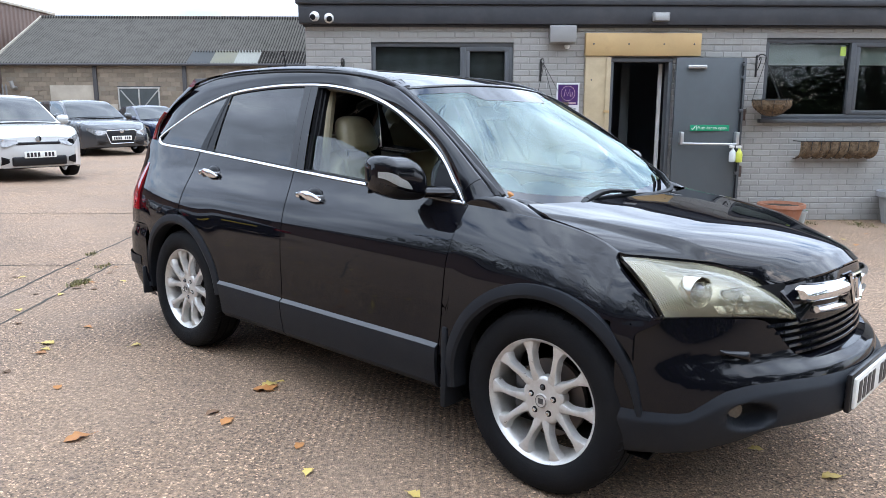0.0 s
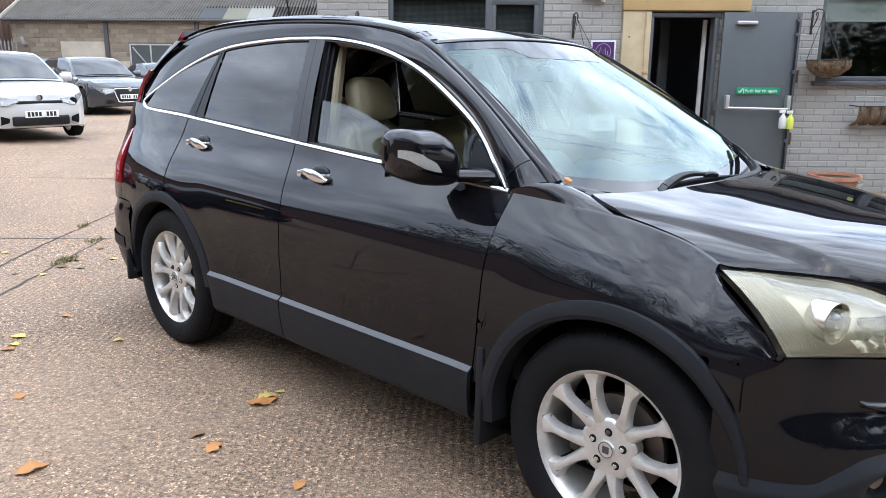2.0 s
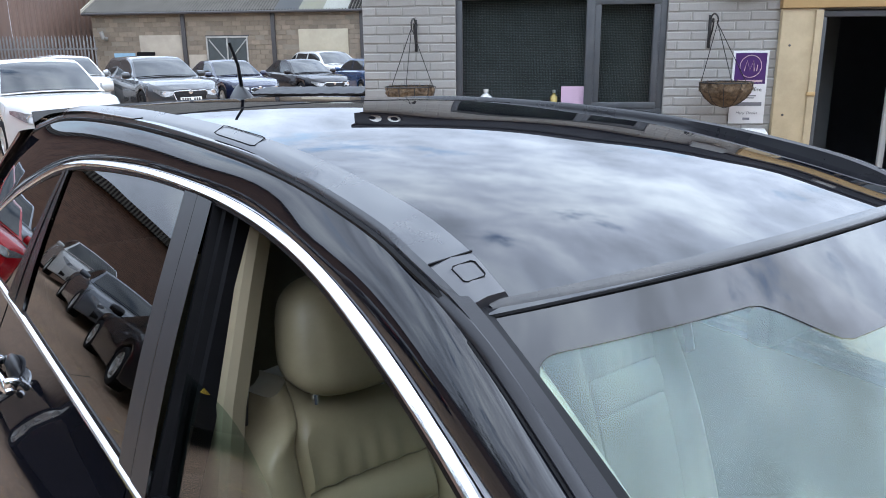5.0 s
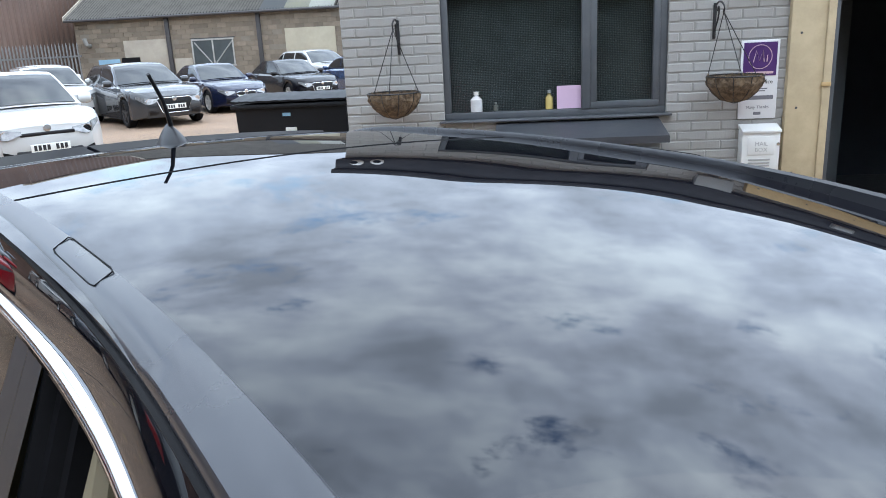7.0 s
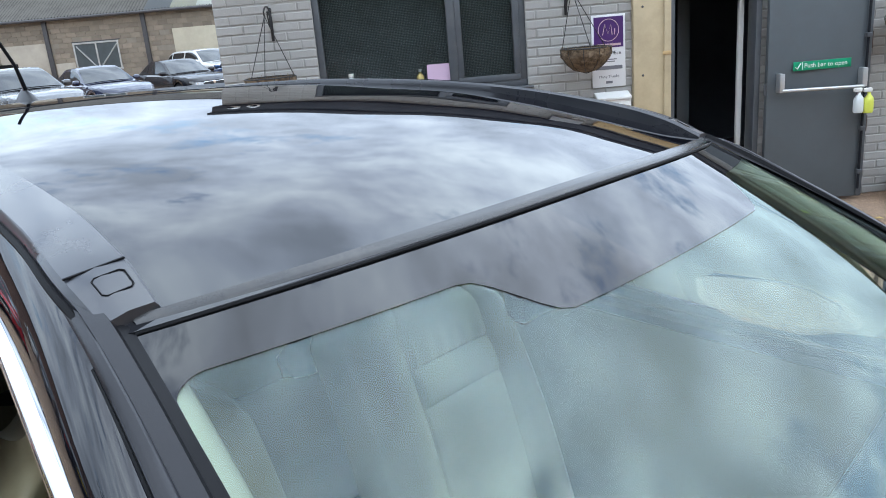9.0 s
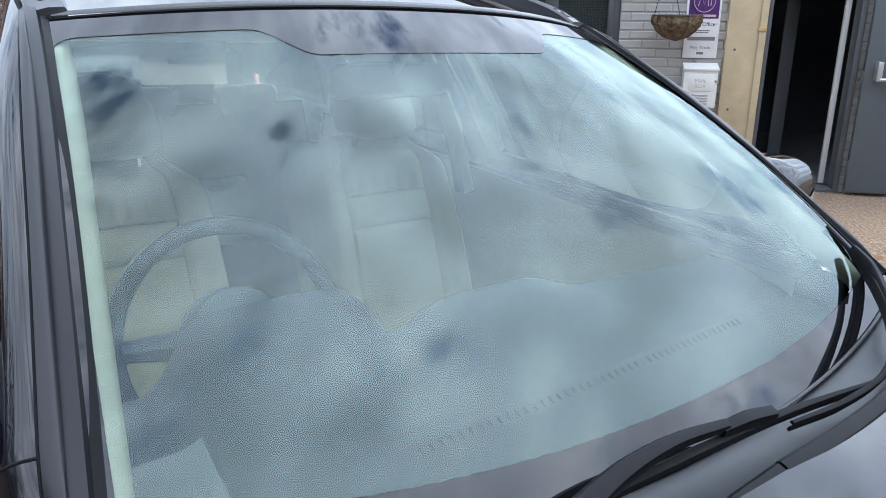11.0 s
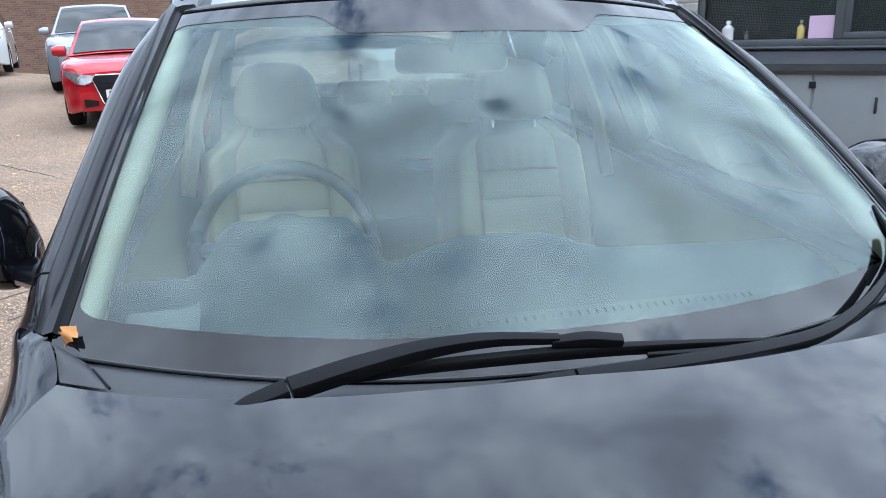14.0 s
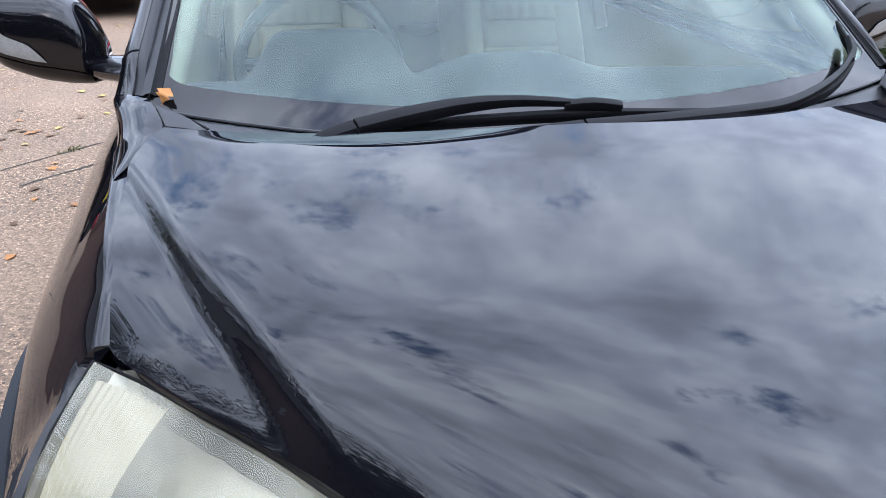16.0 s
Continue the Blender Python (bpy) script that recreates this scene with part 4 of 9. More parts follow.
def wave_shading(m):
    """Pale crests and dark troughs: the waves' light and shade put into the colour."""
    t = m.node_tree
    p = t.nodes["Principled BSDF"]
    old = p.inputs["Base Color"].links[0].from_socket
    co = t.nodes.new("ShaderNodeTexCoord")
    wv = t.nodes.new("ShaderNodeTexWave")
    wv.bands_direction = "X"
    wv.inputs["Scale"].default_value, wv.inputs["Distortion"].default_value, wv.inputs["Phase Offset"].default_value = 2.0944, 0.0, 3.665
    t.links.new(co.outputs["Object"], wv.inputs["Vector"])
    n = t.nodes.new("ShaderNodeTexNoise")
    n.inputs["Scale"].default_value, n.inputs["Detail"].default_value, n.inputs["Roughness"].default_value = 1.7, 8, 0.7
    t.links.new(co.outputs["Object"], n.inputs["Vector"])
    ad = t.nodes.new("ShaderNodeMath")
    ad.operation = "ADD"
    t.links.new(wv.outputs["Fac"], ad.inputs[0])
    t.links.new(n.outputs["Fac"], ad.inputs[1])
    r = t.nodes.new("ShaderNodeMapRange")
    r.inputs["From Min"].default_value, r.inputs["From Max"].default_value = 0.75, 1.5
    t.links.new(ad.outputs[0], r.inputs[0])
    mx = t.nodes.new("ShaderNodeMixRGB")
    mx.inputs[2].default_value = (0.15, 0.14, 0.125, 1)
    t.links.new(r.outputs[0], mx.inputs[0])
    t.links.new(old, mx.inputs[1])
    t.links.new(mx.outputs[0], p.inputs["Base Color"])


wave_shading(CORRUGATED)
ROOFLIGHT = material("rooflight", (0.21, 0.205, 0.16), 0.5, vary=0.2, scale=2, tint=(0.2, 0.19, 0.12), tint_scale=2, tint_amount=0.6)
STEEL_DARK = material("dark_steel", (0.045, 0.043, 0.045), 0.6, vary=0.2)
CLAD = material("brown_cladding", (0.135, 0.085, 0.065), 0.55, vary=0.1, scale=0.8, tint=(0.09, 0.06, 0.05), tint_scale=0.4, tint_amount=0.5)
SX0, SX1, EAVE, RIDGE = -21.65, 8.0, 3.48, 6.25
shed = thing("shed", "long concrete-block shed under a mossy corrugated roof", "shed")
part("wall", bm_box(SX0, SX1, SY + 0.02, SY + 0.3, -0.1, EAVE), BLOCK_JOINT, shed, smooth=False)
part("wall", bm_box(SX0, SX0 + 0.3, SY + 0.3, SY + 11.0, -0.1, EAVE), RENDERED, shed, smooth=False)
part("wall", bm_box(SX0, SX1, SY + 10.8, SY + 11.0, -0.1, EAVE), RENDERED, shed, smooth=False)
part("gable", bm_prism([(SY, EAVE), (SY + 11, EAVE), (SY + 5.5, RIDGE - 0.1)], SX0, SX0 + 0.25, "yz"), RENDERED, shed, smooth=False)


def corrugated(name, x0, x1, v0, v1, back, mat):
    """Waves 0.15 m apart down the slope from ridge to eave."""
    n = int((x1 - x0) / 0.0375)
    bm = bmesh.new()
    ya, za, yb, zb_ = (SY + 5.5, RIDGE, SY - 0.25, EAVE - 0.06)
    if back:
        yb = SY + 11.25
    rows = []
    for v in (v0, (v0 + v1) / 2, v1):
        rows.append([bm.verts.new((x0 + (x1 - x0) * i / n, lerp(ya, yb, v), lerp(za, zb_, v) + 0.075 * math.cos(i * math.pi / 2) + (0.012 if v == v1 else 0))) for i in range(n + 1)])
    for a, b in zip(rows, rows[1:]):
        for i in range(n):
            bm.faces.new((a[i], a[i + 1], b[i + 1], b[i]))
    return part(name, bm, mat, shed, sharp=80)


for k in range(4):
    v0, v1 = k / 4, (k + 1) / 4 + (0.012 if k < 3 else 0)
    if k == 3:
        spans = [(SX0 - 0.3, -12.15, CORRUGATED), (-12.15, -10.95, material("new_sheet", (0.075, 0.078, 0.08), 0.6, vary=0.1)), (-10.95, -9.75, ROOFLIGHT), (-9.75, -8.55, material("rooflight_new", (0.32, 0.32, 0.29), 0.4, vary=0.15)), (-8.55, SX1, CORRUGATED)]
    else:
        spans = [(SX0 - 0.3, SX1, CORRUGATED)]
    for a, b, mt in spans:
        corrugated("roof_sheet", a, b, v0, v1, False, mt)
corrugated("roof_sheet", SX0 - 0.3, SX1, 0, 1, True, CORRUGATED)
part("ridge_cap", bm_tube([(SX0 - 0.3, SY + 5.5, RIDGE + 0.03), (SX1, SY + 5.5, RIDGE + 0.03)], 0.12, 8), CORRUGATED, shed)
part("barge_board", bm_prism([(SY - 0.3, EAVE - 0.12), (SY - 0.3, EAVE + 0.1), (SY + 5.5, RIDGE + 0.14), (SY + 5.5, RIDGE - 0.12)], SX0 - 0.36, SX0 - 0.29, "yz"), RENDERED, shed, "pale barge board")
for x in (-16.90, -12.35, -7.95, -3.45, -0.4, 4.1):
    part("column", bm_box(x - 0.1, x + 0.1, SY - 0.11, SY + 0.02, 0, EAVE, 0.01), STEEL_DARK, shed)
part("gutter", bm_tube([(SX0 - 0.3, SY - 0.3, EAVE - 0.1), (SX1, SY - 0.3, EAVE - 0.1)], 0.07, 8), STEEL_DARK, shed)
sw = new("window")
sw.parent = shed
WORN_WHITE = material("worn_white", (0.36, 0.36, 0.34), 0.7, vary=0.2, scale=4, tint=(0.2, 0.19, 0.17), tint_scale=3, tint_amount=0.5)
part("frame", bm_box(-15.80, -13.65, SY - 0.05, SY - 0.02, 2.18, 2.26, 0.01), WORN_WHITE, sw)
part("frame", bm_box(-15.80, -13.65, SY - 0.05, SY - 0.02, 0.93, 1.02, 0.01), WORN_WHITE, sw)
for x in (-15.80, -14.77, -13.75):
    part("frame", bm_box(x, x + 0.075, SY - 0.055, SY - 0.02, 1.02, 2.18, 0.01), WORN_WHITE, sw)
part("pane", bm_box(-15.75, -13.70, SY - 0.015, SY - 0.005, 0.95, 2.2), material("grimy_glazing", (0.05, 0.062, 0.065), 0.4, vary=0.3, scale=2), sw, smooth=False)
for a, b in (((-15.65, 2.1), (-14.85, 1.1)), ((-13.75, 2.1), (-14.65, 1.1))):
    part("brace", bm_tube([(a[0], SY - 0.03, a[1]), (b[0], SY - 0.03, b[1])], 0.035, 5), material("grey_batten", (0.28, 0.29, 0.28), 0.7), sw)
part("lintel", bm_box(-15.85, -13.60, SY - 0.02, SY + 0.02, 2.262, 2.31), STEEL_DARK, shed, smooth=False)
part("boarded_panel", bm_box(-11.10, -8.65, SY - 0.04, SY + 0.02, 1.02, 2.55, 0.01), material("pale_board", (0.42, 0.38, 0.29), 0.8, vary=0.12, scale=1.5, tint=(0.3, 0.26, 0.18), tint_scale=1, tint_amount=0.4), shed)
part("rendered_patch", bm_box(-19.25, -17.05, SY - 0.01, SY + 0.02, 0, 2.35, 0.004), RENDERED, shed)
part("rendered_patch", bm_box(-16.75, -15.85, SY - 0.01, SY + 0.02, 0, 1.4, 0.004), RENDERED, shed)
# black slab on the wall stands in for the shade of an open doorway
part("doorway", bm_box(-19.45, -18.50, SY - 0.03, SY + 0.021, 0, 1.55), MATT_BLACK, shed, smooth=False)
part("blue_door", bm_box(-20.65, -19.55, SY - 0.035, SY + 0.02, 0, 1.5, 0.01), material("blue_sheet", (0.22, 0.38, 0.50), 0.6, vary=0.2, scale=2), shed)
part("vent_pipe", bm_tube([(-20.95, SY - 0.05, 2.2), (-20.95, SY - 0.35, 2.25), (-21.00, SY - 0.4, 2.55)], 0.1, 10), material("grey_pipe", (0.25, 0.25, 0.24), 0.7), shed)

# tall brown clad building behind the shed, west side
clad = thing("clad_building", "tall industrial building with ribbed brown metal cladding", "building")
n = 130


def ribs(u, v):
    i = round(u * n)
    return (lerp(-62, -23.9, u), 33.0 + lerp(8, 0, u) + (0.05 if i % 4 < 2 else 0.0), lerp(-0.1, 7.0, v))


part("wall", bm_grid(ribs, n, 1), CLAD, clad, smooth=False)
nr = 120


def side_ribs(u, v):
    i = round(u * nr)
    return (-23.95 + (0.06 if i % 4 < 2 else 0.0), lerp(33.0, 47.0, u), lerp(-0.1, 7.0, v))


part("wall", bm_grid(side_ribs, nr, 1), CLAD, clad, smooth=False)
part("eave_trim", bm_box(-24.3, -23.80, 32.9, 47.2, 7.0, 7.14, 0.02), RENDERED, clad, "pale metal eave trim")
part("roof", bm_prism([(-62.2, 6.9), (-43, 11.0), (-24.3, 7.02)], 41.2, 47.0, "xz"), CLAD, clad, smooth=False)

# palisade fence
GALV = material("galvanised_steel", (0.20, 0.205, 0.21), 0.5, 0.6, vary=0.15, scale=6)
fence = thing("fence", "galvanised steel palisade fence with pointed pales", "fence")
for z in (0.45, 1.75):
    part("rail", bm_box(-45, -19.5, 32.5, 32.55, z - 0.04, z + 0.04), GALV, fence, smooth=False)
pale = None
for k in range(150):
    x = -19.6 - 0.17 * k
    if pale is None:
        pale = part("pale", bm_prism([(-0.035, 0.05), (0.035, 0.05), (0.035, 2.2), (0.0, 2.35), (-0.035, 2.2)], -0.012, 0.012, "xz"), GALV, fence, smooth=False)
        pale.location = (x, 32.48, 0)
    else:
        o = pale.copy()
        scene.collection.objects.link(o)
        o.parent = fence
        o.location = (x, 32.48, 0)

# brick buildings that close the yard to the west and behind the camera
RED_BRICK = material("red_brick_far", (0.14, 0.080, 0.056), 0.8, vary=0.2, scale=3, tint=(0.09, 0.045, 0.035), tint_scale=1, tint_amount=0.5)


def brick_texture(m):
    t = m.node_tree
    p = t.nodes["Principled BSDF"]
    old = p.inputs["Base Color"].links[0].from_socket
    co = t.nodes.new("ShaderNodeTexCoord")
    rot = t.nodes.new("ShaderNodeMapping")
    rot.inputs["Rotation"].default_value = (radians(90), 0, 0)
    t.links.new(co.outputs["Object"], rot.inputs["Vector"])
    b = t.nodes.new("ShaderNodeTexBrick")
    b.inputs["Scale"].default_value = 1.0
    b.inputs["Brick Width"].default_value, b.inputs["Row Height"].default_value, b.inputs["Mortar Size"].default_value = 0.225, 0.075, 0.01
    b.inputs["Color1"].default_value, b.inputs["Color2"].default_value, b.inputs["Mortar"].default_value = (0.75, 0.75, 0.75, 1), (1.25, 1.2, 1.15, 1), (1.3, 1.5, 1.6, 1)
    t.links.new(rot.outputs[0], b.inputs["Vector"])
    mx = t.nodes.new("ShaderNodeMixRGB")
    mx.blend_type = "MULTIPLY"
    mx.inputs[0].default_value = 1
    t.links.new(old, mx.inputs[1])
    t.links.new(b.outputs["Color"], mx.inputs[2])
    t.links.new(mx.outputs[0], p.inputs["Base Color"])


brick_texture(RED_BRICK)
west = thing("brick_building", "red brick industrial building closing the yard", "building", Matrix.Translation((-27, 13.5, 0)) @ Matrix.Rotation(radians(62), 4, "Z"))
part("wall", bm_box(-40, 8, 0, 0.4, -0.1, 5.0), RED_BRICK, west, smooth=False)
part("roof", bm_box(-40.3, 8.3, -0.3, 10, 5.0, 5.3), CORRUGATED, west, smooth=False)
south = thing("brick_building", "long red brick workshop with a grey roof facing the yard", "building", Matrix.Translation((-8, -15, 0)) @ Matrix.Rotation(radians(140), 4, "Z"))
part("wall", bm_box(-30, 30, 0, 0.4, -0.1, 5.0), RED_BRICK, south, smooth=False)
part("roof", bm_prism([(-0.4, 5.0), (6, 8.2), (12, 5.0)], -30.4, 30.4, "yz"), CORRUGATED, south, smooth=False)
part("sign_board", bm_box(4, 7, -0.06, -0.002, 3.2, 4.2, 0.02), material("faded_sign", (0.22, 0.23, 0.24), 0.5), south)


# trees out of view behind the camera, added and massed to darken reflections in the car's paint
BARK = material("bark", (0.10, 0.075, 0.055), 0.9, vary=0.25, scale=7, bump=0.02, bump_scale=12)
LEAF_GREEN = material("tree_leaves", (0.055, 0.075, 0.022), 0.6, vary=0.3, scale=1.5, random_tone=0.3)


def tree(x, y, h, seed):
    rnd = random.Random(seed)
    t = thing("tree", "broad tree with a dense dark green crown", "tree", Matrix.Translation((x, y, 0)), group="trees beside the yard")
    bm = bm_tube([(0, 0, -0.1), (0.05, 0.03, h * 0.2), (0.15, -0.05, h * 0.45), (0.1, 0.1, h * 0.8)], [0.24, 0.19, 0.14, 0.04], 9)
    tips = []
    for k in range(11):
        a = k * 2.4 + rnd.random()
        z0 = h * rnd.uniform(0.22, 0.6)
        ln = h * rnd.uniform(0.20, 0.36)
        e = Vector((ln * math.cos(a), ln * math.sin(a), z0 + ln * rnd.uniform(0.3, 0.9)))
        m = Vector((e.x * 0.5, e.y * 0.5, lerp(z0, e.z, 0.35)))
        bm_tube([(0.08, 0, z0), m, e], [0.08, 0.05, 0.02], 6, bm)
        tips += [e, m.lerp(e, 0.5)]
    tips.append(Vector((0.1, 0.1, h * 0.88)))
    # low clumps added to close the sky gaps between the trunks
    for k in range(9):
        tips.append(Vector((rnd.uniform(-2.2, 2.2), rnd.uniform(-1.2, 1.2), rnd.uniform(0.5, 2.6))))
    part("trunk", bm, BARK, t)
    verts, faces = [], []
    for c in tips:
        r = h * rnd.uniform(0.09, 0.16)
        for _ in range(300):
            d = Vector((rnd.gauss(0, 1), rnd.gauss(0, 1), rnd.gauss(0, 0.8)))
            p = c + d.normalized() * r * rnd.random() ** 0.4
            u = Vector((rnd.gauss(0, 1), rnd.gauss(0, 1), rnd.gauss(0, 0.6))).normalized()
            w = u.orthogonal().normalized() * rnd.uniform(0.06, 0.11)
            u = u * rnd.uniform(0.10, 0.18)
            n = len(verts)
            verts += [p - u, p + w, p + u, p - w]
            faces.append((n, n + 1, n + 2, n + 3))
    raw("crown", verts, faces, LEAF_GREEN, t)


for k, (x, y, h) in enumerate(((-3.5, -15.0, 9.5), (0.0, -17.0, 12.5), (3.0, -15.0, 10.5), (6.0, -17.5, 13.0), (9.0, -16.0, 12.0), (12.5, -15.0, 12.5), (15.5, -11.5, 11.5), (18.0, -7.0, 11.0), (20.0, -1.0, 11.5),
                               (-8.5, -26.0, 19.0), (-13.0, -23.5, 21.0), (-18.0, -19.5, 20.0), (-22.5, -15.5, 21.0), (-27.5, -11.0, 20.0), (-32.0, -6.0, 18.0))):
    tree(x, y, h, 40 + k)

# ---- the black car in the middle of the yard ----
LEAN = -0.029
HERO_M = Matrix.Rotation(radians(-43.956), 4, "Z") @ Matrix.Translation((0, -0.865, 0)) @ Matrix.Rotation(LEAN, 4, "X") @ Matrix.Translation((0, 0.865, 0))
hero = thing("car", "glossy black off-roader with silver alloy wheels and chrome window trim", "car", HERO_M)


def black_paint():
    m = material("paint_black", (0.0035, 0.0038, 0.006), 0.3, vary=0.05, scale=3, coat=1.0, rough_vary=0.1, spec=0.0)
    t = m.node_tree
    p = t.nodes["Principled BSDF"]
    # coat weaker and rougher towards the ground: dimmer reflections put into the paint
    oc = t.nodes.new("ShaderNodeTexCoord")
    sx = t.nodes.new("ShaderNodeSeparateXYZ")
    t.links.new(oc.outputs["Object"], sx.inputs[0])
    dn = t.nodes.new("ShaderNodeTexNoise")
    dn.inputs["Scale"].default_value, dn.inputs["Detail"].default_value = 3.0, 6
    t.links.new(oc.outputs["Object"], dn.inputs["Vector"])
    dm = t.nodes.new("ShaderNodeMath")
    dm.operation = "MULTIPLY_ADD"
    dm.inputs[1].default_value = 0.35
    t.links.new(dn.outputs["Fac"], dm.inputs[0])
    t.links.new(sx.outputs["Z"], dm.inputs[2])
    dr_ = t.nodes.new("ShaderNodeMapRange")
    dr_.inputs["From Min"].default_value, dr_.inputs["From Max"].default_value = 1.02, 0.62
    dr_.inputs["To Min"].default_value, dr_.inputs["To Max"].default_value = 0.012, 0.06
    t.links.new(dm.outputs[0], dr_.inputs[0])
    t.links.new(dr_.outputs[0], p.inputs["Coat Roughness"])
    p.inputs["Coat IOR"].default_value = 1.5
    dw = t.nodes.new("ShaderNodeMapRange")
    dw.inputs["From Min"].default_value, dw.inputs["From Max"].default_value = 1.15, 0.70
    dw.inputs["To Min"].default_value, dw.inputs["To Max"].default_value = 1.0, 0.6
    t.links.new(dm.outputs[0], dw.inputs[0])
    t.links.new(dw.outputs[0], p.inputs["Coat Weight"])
    # fine dust, thicker in patches
    co = t.nodes.new("ShaderNodeTexCoord")
    n = t.nodes.new("ShaderNodeTexNoise")
    n.inputs["Scale"].default_value, n.inputs["Detail"].default_value, n.inputs["Roughness"].default_value = 2.2, 9, 0.72
    t.links.new(co.outputs["Object"], n.inputs["Vector"])
    r = t.nodes.new("ShaderNodeMapRange")
    r.inputs["From Min"].default_value, r.inputs["From Max"].default_value = 0.4, 0.8
    r.inputs["To Min"].default_value, r.inputs["To Max"].default_value = 0.0, 0.006
    t.links.new(n.outputs["Fac"], r.inputs[0])
    base = p.inputs["Base Color"].links[0].from_socket
    mx = t.nodes.new("ShaderNodeMixRGB")
    t.links.new(r.outputs[0], mx.inputs[0])
    t.links.new(base, mx.inputs[1])
    mx.inputs[2].default_value = (0.30, 0.27, 0.23, 1)
    t.links.new(mx.outputs[0], p.inputs["Base Color"])
    return m


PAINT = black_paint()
LEATHER = material("beige_leather", (0.300, 0.255, 0.158), 0.40, vary=0.1, scale=5, bump=0.0001, bump_scale=140, tint=(0.155, 0.122, 0.066), tint_scale=4, tint_amount=0.4)
# beige darkened: the shade under the roof is put into the colour
LINING_SHADED = material("roof_lining_shaded", (0.16, 0.145, 0.115), 0.9, vary=0.08, scale=30)
TAN = material("tan_trim", (0.24, 0.20, 0.13), 0.7, vary=0.08, scale=6)
BEIGE = material("beige_trim", (0.56, 0.51, 0.39), 0.7, vary=0.06, scale=6)
DASH = material("grey_dashboard", (0.050, 0.058, 0.068), 0.7, vary=0.08, scale=5)
DARK_IN = material("dark_interior", (0.03, 0.03, 0.032), 0.7, vary=0.15)
FRIT = material("frit_band", (0.006, 0.006, 0.007), 0.6, vary=0.1, spec=0.0, coat=1.0)
ROOF_MOULD = material("roof_moulding", (0.020, 0.021, 0.026), 0.28, vary=0.1, scale=6, coat=0.35)
HAZY = glass("hazy_lens", (0.84, 0.83, 0.76), ior=1.5, rough=0.03)


GARNISH = material("pillar_garnish", (0.012, 0.012, 0.015), 0.36, vary=0.12, scale=20, bump=0.0002, bump_scale=500, spec=0.30)


def haze_over(m, amount, color):
    """Mix a patchy milky layer into a clear material."""
    t = m.node_tree
    out = [n for n in t.nodes if n.type == "OUTPUT_MATERIAL"][0]
    old = out.inputs[0].links[0].from_socket
    df = t.nodes.new("ShaderNodeBsdfDiffuse")
    df.inputs["Color"].default_value = (*color, 1)
    co = t.nodes.new("ShaderNodeTexCoord")
    n = t.nodes.new("ShaderNodeTexNoise")
    n.inputs["Scale"].default_value, n.inputs["Detail"].default_value = 7, 6
    t.links.new(co.outputs["Object"], n.inputs["Vector"])
    r = t.nodes.new("ShaderNodeMapRange")
    r.inputs["From Min"].default_value, r.inputs["From Max"].default_value = 0.35, 0.65
    r.inputs["To Min"].default_value, r.inputs["To Max"].default_value = amount * 0.5, amount * 1.5
    t.links.new(n.outputs["Fac"], r.inputs[0])
    mx = t.nodes.new("ShaderNodeMixShader")
    t.links.new(r.outputs[0], mx.inputs[0])
    t.links.new(old, mx.inputs[1])
    t.links.new(df.outputs[0], mx.inputs[2])
    t.links.new(mx.outputs[0], out.inputs[0])


haze_over(HAZY, 0.17, (0.70, 0.65, 0.46))
BOWL = material("lamp_bowl", (0.34, 0.32, 0.27), 0.30, 0.85, vary=0.15, scale=18)
REFLECTOR = material("reflector", (0.34, 0.31, 0.235), 0.38, 0.7, vary=0.08, scale=30)
LAMP_CHROME = material("lamp_chrome", (0.60, 0.57, 0.49), 0.22, 0.9, vary=0.1, scale=30, rough_vary=0.4)

side_y = curve([(0.20, 0.80), (0.26, 0.835), (0.33, 0.864), (0.42, 0.882), (0.50, 0.886), (0.58, 0.888), (0.68, 0.894), (0.78, 0.894), (0.87, 0.885), (0.93, 0.868), (0.985, 0.842), (1.04, 0.810), (1.09, 0.782), (1.15, 0.755), (1.21, 0.730), (1.3, 0.69)])
plan = curve([(-2.3, -0.20), (-2.12, -0.10), (-1.9, -0.04), (-1.6, -0.012), (-1.2, 0.0), (0.9, 0.0), (1.3, -0.004), (1.5, -0.012), (1.7, -0.03), (1.9, -0.09)])
belt = curve([(-1.84, 1.215), (-1.72, 1.206), (-1.30, 1.187), (-0.33, 1.130), (0.208, 1.100), (0.86, 1.066)])
FW, RW, ARCH = 1.31, -1.31, 0.455


def glass_y(z):
    return 0.785 - 0.42 * (z - 1.07)


def glass_at(x, z):
    """The side glass plane, which swells outwards towards the windscreen pillar above the belt."""
    return glass_y(z) + 0.034 * smoothstep(-0.20, 0.35, x) * (1 - smoothstep(0.40, 0.74, x)) * smoothstep(1.085, 1.26, z)


def flare(x, z):
    f = 0.0
    for wx in (FW, RW):
        d = math.hypot(x - wx, z - 0.36)
        f = max(f, 0.006 * (1 - smoothstep(ARCH, 0.62, d)))
    return f


def body_y(x, z):
    return side_y(z) + plan(x) + flare(x, z)


def arch_z(x, r=ARCH):
    for wx in (FW, RW):
        if abs(x - wx) < r:
            return 0.36 + math.sqrt(r * r - (x - wx) ** 2)
    return None


def rim_in(bm, depth):
    """Turn the open edges of a sheet inwards by depth."""
    es = [e for e in bm.edges if e.is_boundary]
    got = bmesh.ops.extrude_edge_only(bm, edges=es)["geom"]
    for g in got:
        if isinstance(g, bmesh.types.BMVert):
            g.co += Vector(depth)


